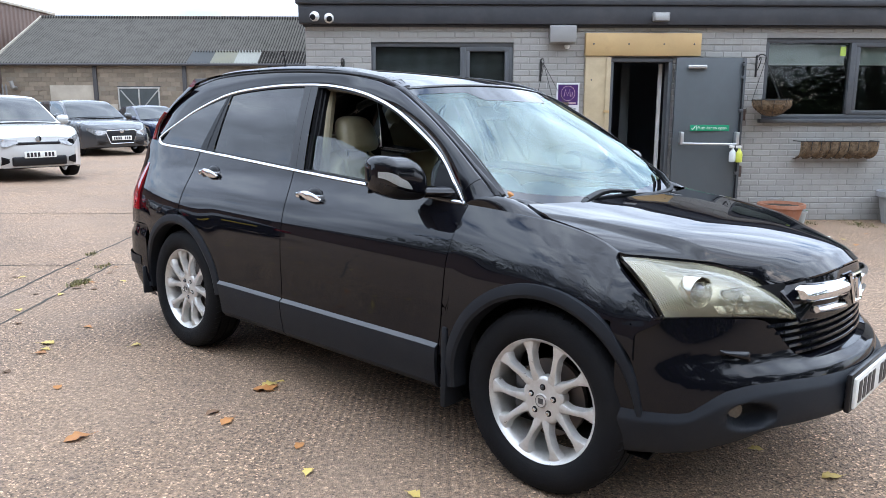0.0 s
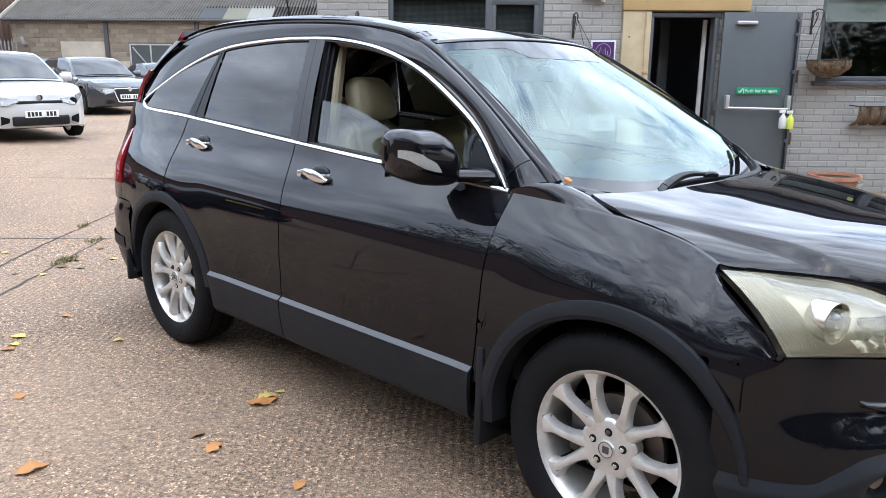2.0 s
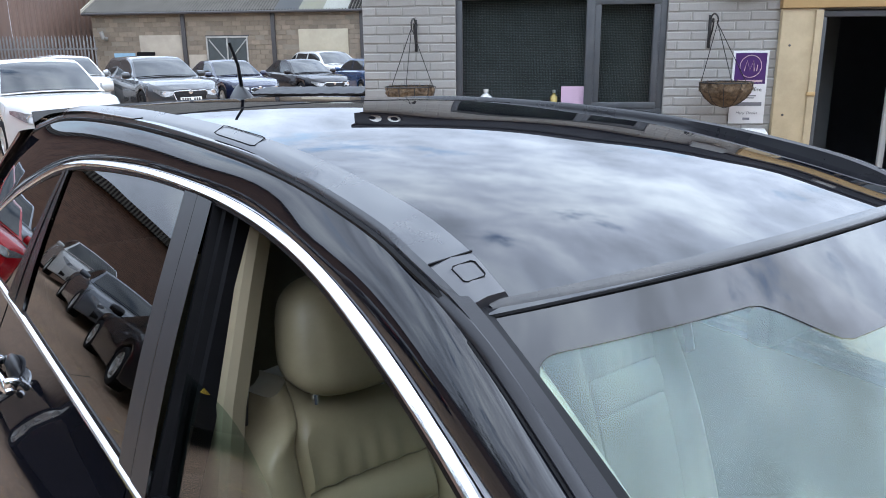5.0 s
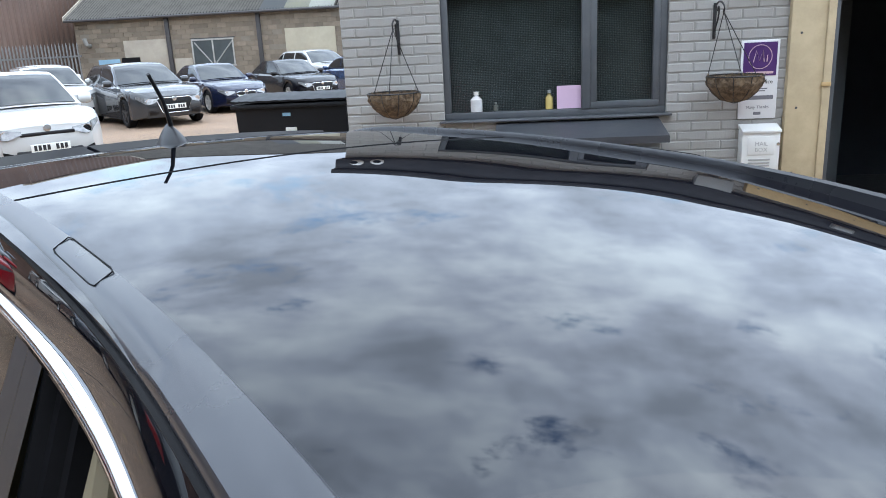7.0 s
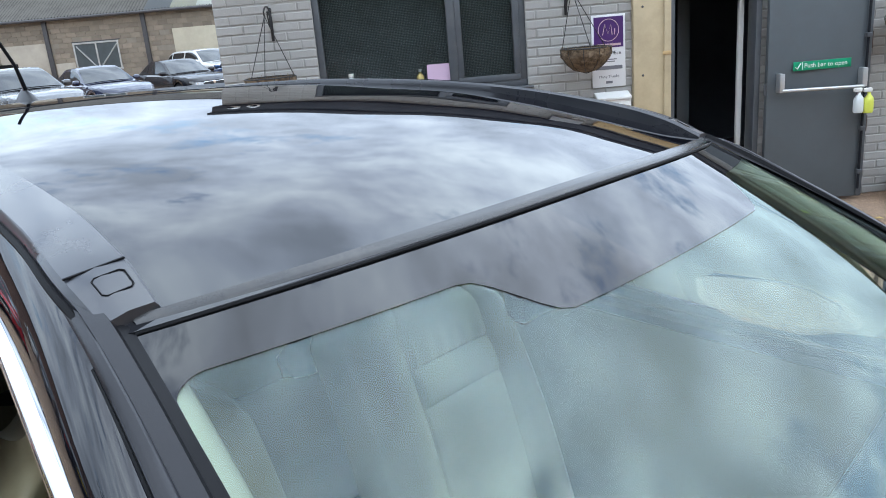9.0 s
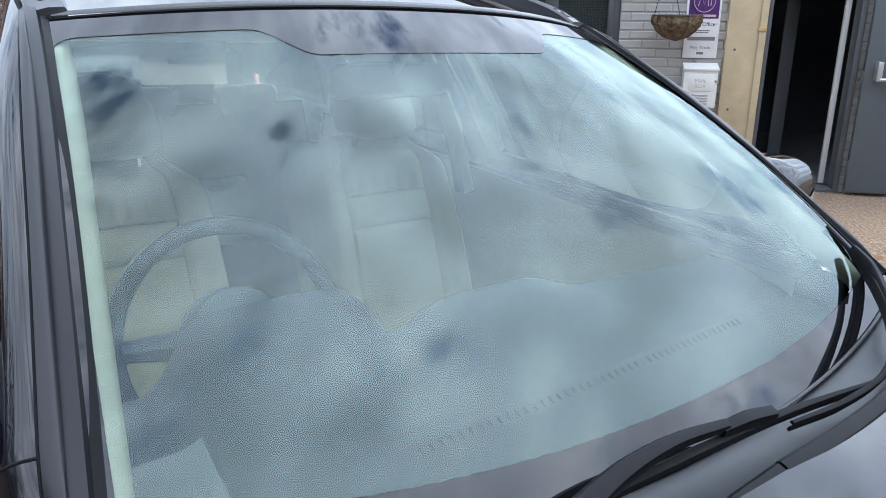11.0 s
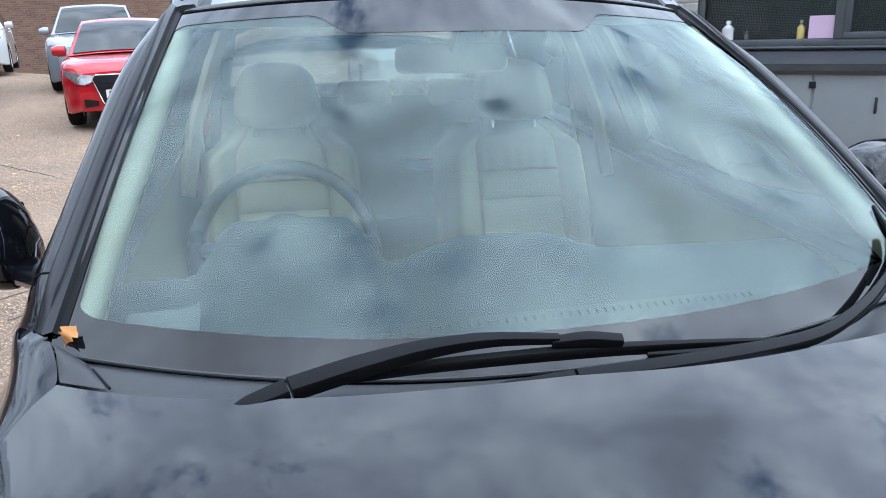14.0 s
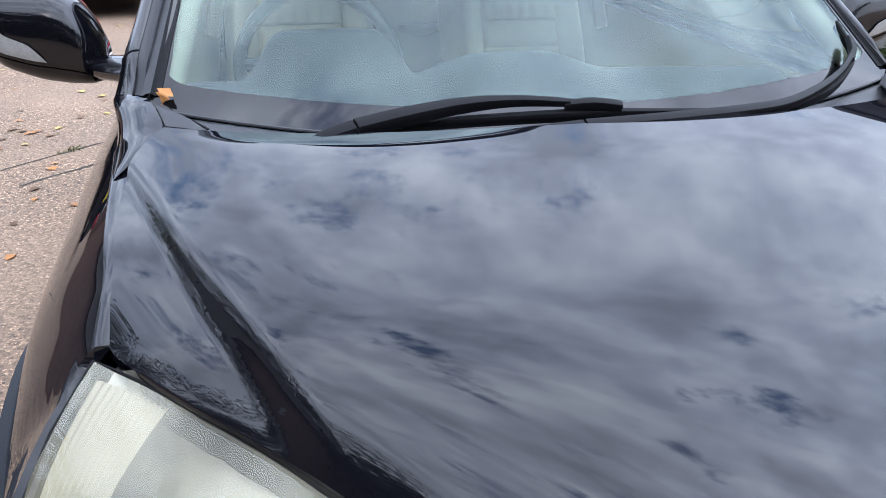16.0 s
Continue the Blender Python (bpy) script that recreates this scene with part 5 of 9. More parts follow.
def panel(name, s, xl, xr, zlo, top, mat, nu=18, nv=14, out=0.0, label="", turn=0.02, parent=None, blend=0.30, roll=0.0):
    """A body side panel between two upright edges xl(z), xr(z), from zlo(x) up to top(x) = (z, y)."""
    def f(a, b):
        z = 0.8
        x = lerp(xl(z), xr(z), a)
        for _ in range(6):
            zt, yt = top(x)
            z = lerp(zlo(x), zt, b)
            x = lerp(xl(z), xr(z), a)
        zt, yt = top(x)
        y = body_y(x, z)
        y += (yt - body_y(x, zt)) * lerp(smoothstep(zt - blend, zt, z), max(0.0, (z - zt + blend) / blend) ** 2.4, roll)
        return (x, s * (y + out), z)
    bm = bm_grid(f, nu, nv)
    if turn:
        rim_in(bm, (0, -s * turn, 0))
    return part(name, bm, mat, parent or hero, label, sharp=50)


gap_f = curve([(0.2, 0.80), (0.352, 0.807), (0.60, 0.832), (0.938, 0.858), (1.07, 0.872)])
gap_b = curve([(0.2, -0.276), (0.477, -0.276), (0.86, -0.274), (0.97, -0.292), (1.06, -0.318), (1.14, -0.338)])


def gap_r(z):
    a = RW + math.sqrt(max(0.0, 0.462 ** 2 - (z - 0.36) ** 2)) if z < 0.822 else -9
    return max(a, -1.286 - 0.004 * (z - 0.8))


fender_top = [curve([(0.86, 1.066), (1.00, 1.058), (1.10, 1.050), (1.22, 1.040), (1.355, 1.018), (1.461, 0.990), (1.56, 0.943)]),
              curve([(0.86, 0.786), (1.00, 0.775), (1.10, 0.766), (1.22, 0.756), (1.355, 0.747), (1.461, 0.738), (1.56, 0.745)])]
fender_front = curve([(0.30, 1.69), (0.70, 1.69), (0.712, 1.70), (0.765, 1.768), (0.85, 1.66), (0.942, 1.545), (1.2, 1.54)])
quarter_top = [curve([(-2.2, 1.22), (-1.95, 1.24), (-1.84, 1.232), (-1.72, 1.204), (-1.28, 1.185)]), curve([(-2.2, 0.62), (-1.95, 0.70), (-1.84, 0.714), (-1.72, 0.728), (-1.28, 0.736)])]

XE = curve([(0.20, 2.08), (0.27, 2.13), (0.36, 2.19), (0.45, 2.215), (0.54, 2.205), (0.575, 2.192), (0.605, 2.150), (0.63, 2.128), (0.70, 2.12), (0.80, 2.11), (0.86, 2.10), (0.92, 2.085)])
RE = curve([(0.22, -2.16), (0.32, -2.24), (0.47, -2.285), (0.64, -2.275), (0.73, -2.22), (0.88, -2.19), (1.07, -2.15), (1.25, -2.07), (1.40, -1.97), (1.53, -1.84), (1.62, -1.70)])


def nose(a, z, x0=1.62, out=0.0):
    """The front end: a goes from the wheel arch (0) to the middle (1)."""
    t = a * math.pi / 2
    y0 = body_y(x0, max(z, 0.26)) - 0.012 - 0.13 * max(0.0, z - 0.50) * smoothstep(0.04, 0.30, a)
    return Vector((x0 + (XE(z) - x0 + out) * math.sin(t), (y0 + out) * math.cos(t), z))


gate_x = curve([(0.7, -1.80), (1.1, -1.82), (1.25, -1.90), (1.32, -1.90), (1.455, -1.78), (1.56, -1.60), (1.62, -1.50)])


def stern(a, z, x0=None, out=0.0):
    x0 = gate_x(z) if x0 is None else x0
    t = a * math.pi / 2
    y0 = (body_y(x0, z) if z < 1.2 else lerp(0.705, 0.60, (z - 1.2) / 0.42)) - 0.004
    c, sn = math.cos(t), math.sin(t)
    return Vector((x0 + (RE(z) - x0 - out) * sn ** 0.75, (y0 + out) * c ** 0.62, z))


clad_top = curve([(0.0, 0.434), (0.2, 0.444), (0.26, 0.452), (0.31, 0.485), (0.39, 0.534), (0.48, 0.553), (0.60, 0.558), (0.79, 0.551), (1.0, 0.547)])
bump_top = curve([(0.0, 0.702), (0.08, 0.708), (0.19, 0.763), (0.34, 0.770), (0.50, 0.763), (0.555, 0.752), (0.60, 0.715), (0.65, 0.655), (0.69, 0.618), (0.74, 0.604), (0.80, 0.602), (1.0, 0.60)])
lens_low = curve([(0.19, 0.763), (0.34, 0.770), (0.50, 0.766), (0.62, 0.752), (0.672, 0.742)])
clad_low = curve([(0.0, 0.245), (0.10, 0.262), (0.30, 0.292), (0.42, 0.33), (0.56, 0.385), (0.79, 0.392), (1.0, 0.392)])

def ws(u, v, o=0.0):
    q = 2 * u - 1
    b = Vector((1.122 - 0.098 * abs(q) ** 2.2, 0.722 * q, 1.030 + 0.060 * abs(q) ** 2.2))
    t = Vector((0.400 - 0.107 * abs(q) ** 2.4, 0.578 * q, 1.576 - 0.034 * abs(q) ** 2.2))
    p = b.lerp(t, v)
    n = Vector((0.60, 0, 0.80))
    p = p + n * (0.030 * math.sin(math.pi * v) + o)
    return (p.x, p.y, p.z)


WIPER_BLACK = material("wiper_black", (0.0035, 0.0035, 0.0045), 0.45, vary=0.2, scale=30, tint=(0.010, 0.010, 0.011), tint_scale=12, tint_amount=0.3, spec=0.12)
mir_top = curve([(0, 1.150), (0.10, 1.195), (0.25, 1.238), (0.5, 1.256), (0.8, 1.257), (0.93, 1.248), (1.0, 1.225)])
mir_low = curve([(0, 1.074), (0.2, 1.068), (0.5, 1.074), (0.75, 1.090), (0.92, 1.108), (1.0, 1.130)])
for s in (-1, 1):
    # side panels
    panel("front_wing", s, lambda z: gap_f(z) + 0.003, lambda z: fender_front(z) - 0.002,
          lambda x: arch_z(x) or 0.44, lambda x: (fender_top[0](x), fender_top[1](x)), PAINT, 48, 36, blend=0.30, roll=0.85)
    Ln = spline([(0.862, 0.786, 1.066), (1.00, 0.775, 1.058), (1.10, 0.766, 1.050), (1.225, 0.7555, 1.0395)], 24)
    Un = spline([(0.862, 0.786, 1.071), (0.897, 0.790, 1.087), (0.935, 0.781, 1.101), (0.968, 0.757, 1.108), (1.0, 0.726, 1.109), (1.06, 0.702, 1.092), (1.105, 0.696, 1.077), (1.16, 0.718, 1.062), (1.225, 0.7545, 1.0402)], 24)

    def wing_top(u, v):
        p = along(Ln, u).lerp(along(Un, u), v)
        k = 0.012 * math.sin(math.pi * v) * math.sin(math.pi * u)
        return (p.x, s * (p.y + k * 0.7), p.z + k)
    part("wing_corner", bm_grid(wing_top, 48, 16), PAINT, hero)
    root = spline([(0.862, 0.786, 1.071), (0.897, 0.790, 1.087), (0.935, 0.781, 1.101), (0.968, 0.757, 1.108), (1.0, 0.726, 1.109)], 24)
    fd = panel("front_door", s, lambda z: gap_b(z) + 0.003, lambda z: gap_f(z) - 0.003, lambda x: 0.345, lambda x: (belt(x) - 0.004, glass_y(belt(x))), PAINT, 26, 22)
    rd = panel("rear_door", s, lambda z: gap_r(z) + 0.003, lambda z: gap_b(z) - 0.003, lambda x: 0.345, lambda x: (belt(x) - 0.004, glass_y(belt(x))), PAINT, 24, 22)
    panel("rear_quarter", s, lambda z: -2.0, lambda z: min(gap_r(max(z, 0.83)), -1.289) - 0.003,
          lambda x: max(arch_z(x) or 0.0, 0.70 if x < -1.70 else 0), lambda x: (quarter_top[0](x), quarter_top[1](x)), PAINT, 26, 14)
    # plastic along the door bottoms: a chamfered ledge on top
    for a, b, own in ((gap_b, gap_f, fd), (gap_r, gap_b, rd)):
        def clad(u, v, a=a, b=b):
            zz = [0.285, 0.31, 0.40, 0.452, 0.470, 0.487][round(v * 5)]
            oo = [-0.01, 0.012, 0.017, 0.018, 0.016, -0.004][round(v * 5)]
            x = lerp(a(zz) + 0.004, b(zz) - 0.004, u)
            return (x, s * (body_y(x, max(zz, 0.345)) + oo), zz)
        bm = bm_grid(clad, 14, 5)
        rim_in(bm, (0, -s * 0.02, 0))
        cl = part("door_cladding", bm, GREY_PLASTIC, own, "dark grey plastic cladding with a top ledge coloured as lit by the sky", sharp=25)

        # the upward-facing chamfer gets the sky-lit grey
        def ledge(u, v, a=a, b=b):
            zz = lerp(0.473, 0.489, v)
            x = lerp(a(zz) + 0.005, b(zz) - 0.005, u)
            return (x, s * (body_y(x, zz) + lerp(0.0185, -0.001, v)), zz)
        part("ledge", bm_grid(ledge, 14, 2), LEDGE_LIT, cl, "top ledge with sky light put into its grey")
    part("sill", bm_grid(lambda u, v: (lerp(-0.86, 0.86, u), s * lerp(0.70, 0.858, math.sin(v * math.pi / 2)), lerp(0.22, 0.345, v ** 1.5)), 10, 5), BLACK_TRIM, hero)
    # arch trims and wheel housings
    for wx, a0, a1 in ((FW, -0.18, math.pi - 0.33), (RW, 0.10, math.pi + 0.12)):
        if wx == FW:
            a0, a1 = 0.14, math.pi + 0.10
        def lip(u, v):
            ang = lerp(a0, a1, u)
            r = [0.398, 0.404, 0.418, 0.444, 0.458, 0.460][round(v * 5)]
            if wx == FW:
                r = lerp(r, 0.395 + (r - 0.395) * 0.42, 1 - smoothstep(radians(6), radians(60), ang))
            o = [-0.06, 0.006, 0.013, 0.011, 0.006, -0.012][round(v * 5)]
            x, z = wx + r * math.cos(ang), 0.36 + r * math.sin(ang)
            return (x, s * (body_y(wx + 0.46 * math.cos(ang), 0.36 + 0.46 * max(math.sin(ang), 0.0)) + o), z)
        part("arch_trim", bm_grid(lip, 40, 5), GREY_PLASTIC, hero, "matt grey plastic wheel arch trim", sharp=30)
        hs = bm_lathe([(0.0, 0.50), (0.44, 0.50), (0.455, 0.55), (0.455, 0.80)], 36, "y", center=(0, 0, 0))
        for v in hs.verts:
            v.co = Vector((wx + v.co.x, s * v.co.y, 0.37 + max(v.co.z, -0.12)))
        part("wheel_housing", hs, MATT_BLACK, hero)
    part("mud_flap", bm_box(0.84, 0.872, min(s * 0.73, s * 0.902), max(s * 0.73, s * 0.902), 0.222, 0.57, 0.012), GREY_PLASTIC, hero)
    part("mud_flap", bm_box(-1.78, -1.75, min(s * 0.73, s * 0.895), max(s * 0.73, s * 0.880), 0.26, 0.44, 0.012), GREY_PLASTIC, hero)

    # window surround: black frame, chrome line, panes
    outline = [Vector((x, 0, z)) for x, z in ((0.856, 1.066), (0.208, 1.100), (-0.335, 1.130), (-1.286, 1.187), (-1.70, 1.205), (-1.80, 1.222), (-1.826, 1.25), (-1.79, 1.285), (-1.70, 1.335), (-1.478, 1.440), (-1.165, 1.535),
                                              (-0.78, 1.573), (-0.435, 1.578), (-0.183, 1.562), (0.093, 1.517), (0.36, 1.433), (0.62, 1.285), (0.78, 1.142))]
    loop = spline(outline + outline[:1], 110)
    # keep the front lower corner tight
    ctr = Vector((-0.45, 0, 1.32))

    def ring(d, o, z_push=0.0):
        out = []
        n = len(loop) - 1
        for i in range(n):
            p, q, r = loop[i - 1 if i else n - 1], loop[i], loop[(i + 1) % n]
            t = (r - p).normalized()
            nn = Vector((-t.z, 0, t.x))
            if nn.dot(ctr - q) < 0:
                nn = -nn
            c = q + nn * d
            out.append(Vector((c.x, s * (glass_at(c.x, c.z) + o), c.z)))
        return out

    def ribbon(name, specs, mat, label=""):
        bm = bmesh.new()
        rows = [[bm.verts.new(p) for p in ring(*sp)] for sp in specs]
        n = len(rows[0])
        for a, b in zip(rows, rows[1:]):
            for i in range(n):
                bm.faces.new((a[i], a[(i + 1) % n], b[(i + 1) % n], b[i]))
        return part(name, bm, mat, hero, label, sharp=40)
    ribbon("chrome_trim", [(-0.003, -0.006), (-0.002, 0.004), (0.001, 0.0075), (0.008, 0.007), (0.0115, 0.003), (0.0125, -0.006)], CHROME, "bright chrome window surround")
    ribbon("window_frame", [(0.0125, 0.002), (0.0185, 0.001), (0.021, -0.022)], PILLAR_BLACK)
    ctop = curve([(p.x, p.z) for p in outline[7:]] + [(0.856, 1.068)])

    def pane(name, b0, t0, b1, t1, mat, inset=0.014, o=-0.006, top=None, label=""):
        """A pane on the side: b and t are the x of its lower and upper corners."""
        def f(u, v):
            x = lerp(lerp(b0, t0, v), lerp(b1, t1, v), u)
            z0 = belt(x) + inset
            z1 = (top(x) if top else ctop(x) - inset)
            z = lerp(z0, z1, v)
            return (x, s * (glass_at(x, z) + o + 0.010 * math.sin(math.pi * min(max((z - 1.1) / 0.45, 0), 1))), z)
        return part(name, bm_grid(f, 18, 8), mat, hero, label)
    pane("rear_door_glass", -1.137, -1.148, -0.372, -0.466, GLASS_DARK)
    pane("quarter_glass", -1.790, -1.72, -1.285, -1.18, GLASS_DARK)
    pane("pillar_cover", -0.372, -0.466, -0.314, -0.412, PILLAR_SATIN, o=0.004, label="satin black door pillar cover")
    pane("pillar_cover", -0.310, -0.408, -0.245, -0.350, PILLAR_SATIN, o=0.005, label="satin black door pillar cover")
    pane("pillar_seal", -0.330, -0.430, -0.295, -0.395, MATT_BLACK, o=-0.004)
    def seal(u, v):
        k = round(u * 6)
        x = lerp(-0.247, -0.352, v) + [0.0, 0.006, 0.009, 0.017, 0.020, 0.028, 0.032][k]
        z = lerp(belt(x) + 0.002, ctop(x) - 0.016, v)
        return (x, s * (glass_y(z) + [0.002, 0.001, -0.014, -0.017, -0.032, -0.036, -0.07][k]), z)
    part("door_seal", bm_grid(seal, 6, 10), WIPER_BLACK, hero, "ribbed black rubber door seal", sharp=30)
    pane("pillar_cover", -1.285, -1.18, -1.215, -1.166, PILLAR_BLACK, o=0.002)
    pane("pillar_cover", -1.217, -1.168, -1.137, -1.148, PILLAR_BLACK, o=0.000)
    gl_top = curve([(-0.5, 1.315), (-0.314, 1.311), (-0.129, 1.303), (0.067, 1.267), (0.248, 1.217), (0.345, 1.173), (0.46, 1.115), (0.6, 1.09)])
    if s < 0:
        pane("front_door_glass", -0.240, -0.29, 0.44, 0.44, GLASS_SIDE, inset=0.0, o=-0.024, top=lambda x: max(gl_top(x), belt(x) + 0.002))
    else:
        pane("front_door_glass", -0.236, -0.325, 0.84, 0.50, GLASS_SIDE)
    # dark triangle behind the mirror
    def sail(u, v):
        x = lerp(0.66, 0.84, u)
        z = lerp(belt(x) + 0.012, min(ctop(x) - 0.02, lerp(1.185, 1.07, u) + 0.04), v)
        return (x, s * (glass_at(x, z) + 0.004), z)
    part("mirror_sail", bm_grid(sail, 6, 4), PILLAR_BLACK, hero)

    # pillars and the roof's edge: from the window line to the windscreen and the roof seam
    C = spline([(x, glass_at(x, z), z) for x, z in ((0.860, 1.070), (0.78, 1.146), (0.62, 1.289), (0.36, 1.437), (0.093, 1.521), (-0.183, 1.566), (-0.435, 1.582), (-0.78, 1.577), (-1.165, 1.539), (-1.478, 1.444), (-1.70, 1.339), (-1.82, 1.27))], 66)
    Dd = spline([(1.000, 0.726, 1.108), (0.88, 0.705, 1.186), (0.69, 0.669, 1.312), (0.47, 0.627, 1.448), (0.255, 0.596, 1.556), (-0.06, 0.562, 1.622), (-0.435, 0.546, 1.648), (-0.80, 0.543, 1.656), (-1.20, 0.547, 1.643), (-1.56, 0.580, 1.572), (-1.80, 0.615, 1.455), (-1.98, 0.640, 1.30)], 66)

    def pillar_edge(u, v):
        """How far the pillar stands out from the plain sheet between the window line and the glass."""
        w = min(max(v, 0.0), 1.0)
        swell = along(root, w) - along(C, 0.0).lerp(along(Dd, 0.0), w)
        a = smoothstep(0.0, 1.0, v / 0.74) * 0.5 + 0.5 * v / 0.74 if v < 0.74 else 1 - (v - 0.74) / 0.26
        front = 1 - smoothstep(0.22, 0.44, u)
        corner = Vector((0.65, 0.54, 0.54)) * (0.017 * a * smoothstep(0.0, 0.08, u))
        return (swell * (1 - 0.12 * smoothstep(0.0, 0.12, u)) + corner) * front

    def pillar_sheet(u, v):
        p = along(C, u).lerp(along(Dd, u), v) + pillar_edge(u, v)
        k = (0.003 * smoothstep(0.0, 0.06, v) * (1 - v) + 0.004 * math.sin(math.pi * v)) * smoothstep(0.26, 0.40, u)
        return (p.x + k * 0.2, s * (p.y + k * 0.35), p.z + k)
    part("side_frame", bm_grid(pillar_sheet, 66, 16), PAINT, hero)
    part("wing_seam", bm_tube([Vector(pillar_sheet(lerp(0.048, 0.074, k / 16), k / 16)) for k in range(17)], 0.0017, 6), MATT_BLACK, hero)
    # satin garnish along the windscreen pillar, rounded at both edges, and the rubber lip beside the glass
    def garnish(u, v):
        w = 0.372 * u
        k = round(v * 7)
        q = [0.85, 0.85, 0.865, 0.90, 0.94, 0.975, 0.99, 0.995][k]
        o = [-0.004, 0.003, 0.0070, 0.010, 0.0120, 0.0125, 0.011, 0.002][k]
        m = 0.011 * math.sin(math.pi * min(q, 1)) * smoothstep(0.30, 0.44, w) + o * min(1.0, 0.25 + u * 6) * (1 - 0.8 * smoothstep(0.90, 1.0, u))
        p = along(C, w).lerp(along(Dd, w), q) + pillar_edge(w, q) + Vector((0.65, 0.54, 0.54)) * m
        return (p.x, s * p.y, p.z)
    part("pillar_garnish", bm_grid(garnish, 40, 7), GARNISH, hero, "satin black windscreen pillar garnish", sharp=35)
    gseam = [along(C, w).lerp(along(Dd, w), 0.840) + pillar_edge(w, 0.840) + Vector((0.0006, 0.0006, 0.0006)) for w in [0.335 * i / 30 for i in range(31)]]
    part("pillar_seam", bm_tube([Vector((p.x, s * p.y, p.z)) for p in gseam], 0.0022, 6), MATT_BLACK, hero)

    def lip_rubber(u):
        d = along(Dd, u * 0.372)
        h = min(1.0, max(0.0, (d.z - 1.09) / (1.5435 - 1.09)))
        g = Vector(ws((1 + s * lerp(0.980, 0.994, h) + 0.006 * math.sin(math.pi * h)) / 2, h, 0.0025))
        c = along(C, u * 0.372).lerp(d, 0.993) + Vector((0.65, 0.54, 0.54)) * 0.009
        a = Vector((c.x, s * c.y, c.z))
        m = a.lerp(g, 0.50) + Vector((0.003, 0, 0.005))
        e = a.lerp(g, 0.66)
        return a, m, e, g

    def lip_top(u, v):
        a, m, e, g = lip_rubber(u)
        return a.lerp(m, v)

    def lip_step(u, v):
        a, m, e, g = lip_rubber(u)
        return m.lerp(e, 2 * v) if v < 0.5 else e.lerp(g, 2 * v - 1)
    part("garnish_lip", bm_grid(lip_top, 40, 3), GARNISH, hero)
    part("glass_rubber", bm_grid(lip_step, 40, 4), WIPER_BLACK, hero, "black rubber strip beside the windscreen")

    # roof moulding with the small cover flap
    Mi = spline([(0.290, 0.545, 1.549), (0.215, 0.537, 1.583), (0.09, 0.528, 1.613), (-0.16, 0.520, 1.647), (-0.5, 0.515, 1.666), (-0.9, 0.515, 1.668), (-1.3, 0.520, 1.650), (-1.56, 0.53, 1.60)], 40)
    Mo = spline([(0.285, 0.598, 1.541), (0.205, 0.598, 1.573), (0.086, 0.582, 1.599), (-0.16, 0.560, 1.628), (-0.5, 0.548, 1.645), (-0.9, 0.546, 1.649), (-1.3, 0.551, 1.631), (-1.56, 0.572, 1.583)], 40)

    def mould(u, v):
        a, b = along(Mi, u), along(Mo, u)
        k = round(v * 6)
        p = a.lerp(b, [0, 0, 0.08, 0.5, 0.92, 1, 1][k])
        o = [-0.012, 0.006, 0.012, 0.014, 0.011, 0.005, -0.012][k]
        return (p.x, s * p.y, p.z + o)
    bm = bm_grid(mould, 40, 6)
    rim_in(bm, (0, 0, -0.012))
    rail = part("roof_moulding", bm, ROOF_MOULD, hero, "satin black roof moulding with a cover flap", sharp=35)
    flap = [along(Mi, u).lerp(along(Mo, u), v) for u, v in ((0.048, 0.18), (0.048, 0.66), (0.095, 0.66), (0.095, 0.18))]
    pts = []
    for i in range(4):
        a, b = flap[i], flap[(i + 1) % 4]
        for q in (0.12, 0.5, 0.88):
            p = a.lerp(b, q)
            pts.append(Vector((p.x, s * p.y, p.z + 0.0135)))
    part("cover_flap", bm_tube(pts + pts[:1], 0.0008, 5), MATT_BLACK, rail)
    us = [min((abs(along(Mi, k / 300).x - xx), k / 300) for k in range(301))[1] for xx in (-0.43, -0.275)]
    flap = [along(Mi, u).lerp(along(Mo, u), v) for u, v in ((us[1], 0.10), (us[1], 0.70), (us[0], 0.70), (us[0], 0.10))]
    pts = []
    for i in range(4):
        a, b = flap[i], flap[(i + 1) % 4]
        for q in (0.08, 0.5, 0.92):
            p = a.lerp(b, q)
            pts.append(Vector((p.x, s * p.y, p.z + 0.0138)))
    part("cover_flap", bm_tube(pts + pts[:1], 0.0008, 5), MATT_BLACK, rail)
    e0, e1 = along(Mi, 0.118), along(Mo, 0.118)
    part("joint", bm_tube([Vector((e0.lerp(e1, q).x, s * e0.lerp(e1, q).y, e0.lerp(e1, q).z + 0.0128)) for q in (0.06, 0.5, 0.94)], 0.0013, 5), MATT_BLACK, rail)
    part("roof_ditch", bm_tube([Vector((p.x, s * (p.y + 0.002), p.z - 0.003)) for p in Mo], 0.0045, 6), MATT_BLACK, hero)

    # door handles
    for hx, hz, own in ((-0.012, 1.018, fd), (-0.985, 1.070, rd)):
        x0, x1 = hx - 0.195, hx
        cup = bmesh.new()
        bmesh.ops.create_uvsphere(cup, u_segments=18, v_segments=10, radius=1.0)
        for v in cup.verts:
            v.co = Vector((hx - 0.085 + v.co.x * 0.062, s * (body_y(hx - 0.09, hz + 0.004) - 0.012) + v.co.y * 0.0165, hz + 0.006 + v.co.z * 0.040))
        part("handle_cup", cup, BLACK_TRIM, own)
        bm = bmesh.new()
        rows = []
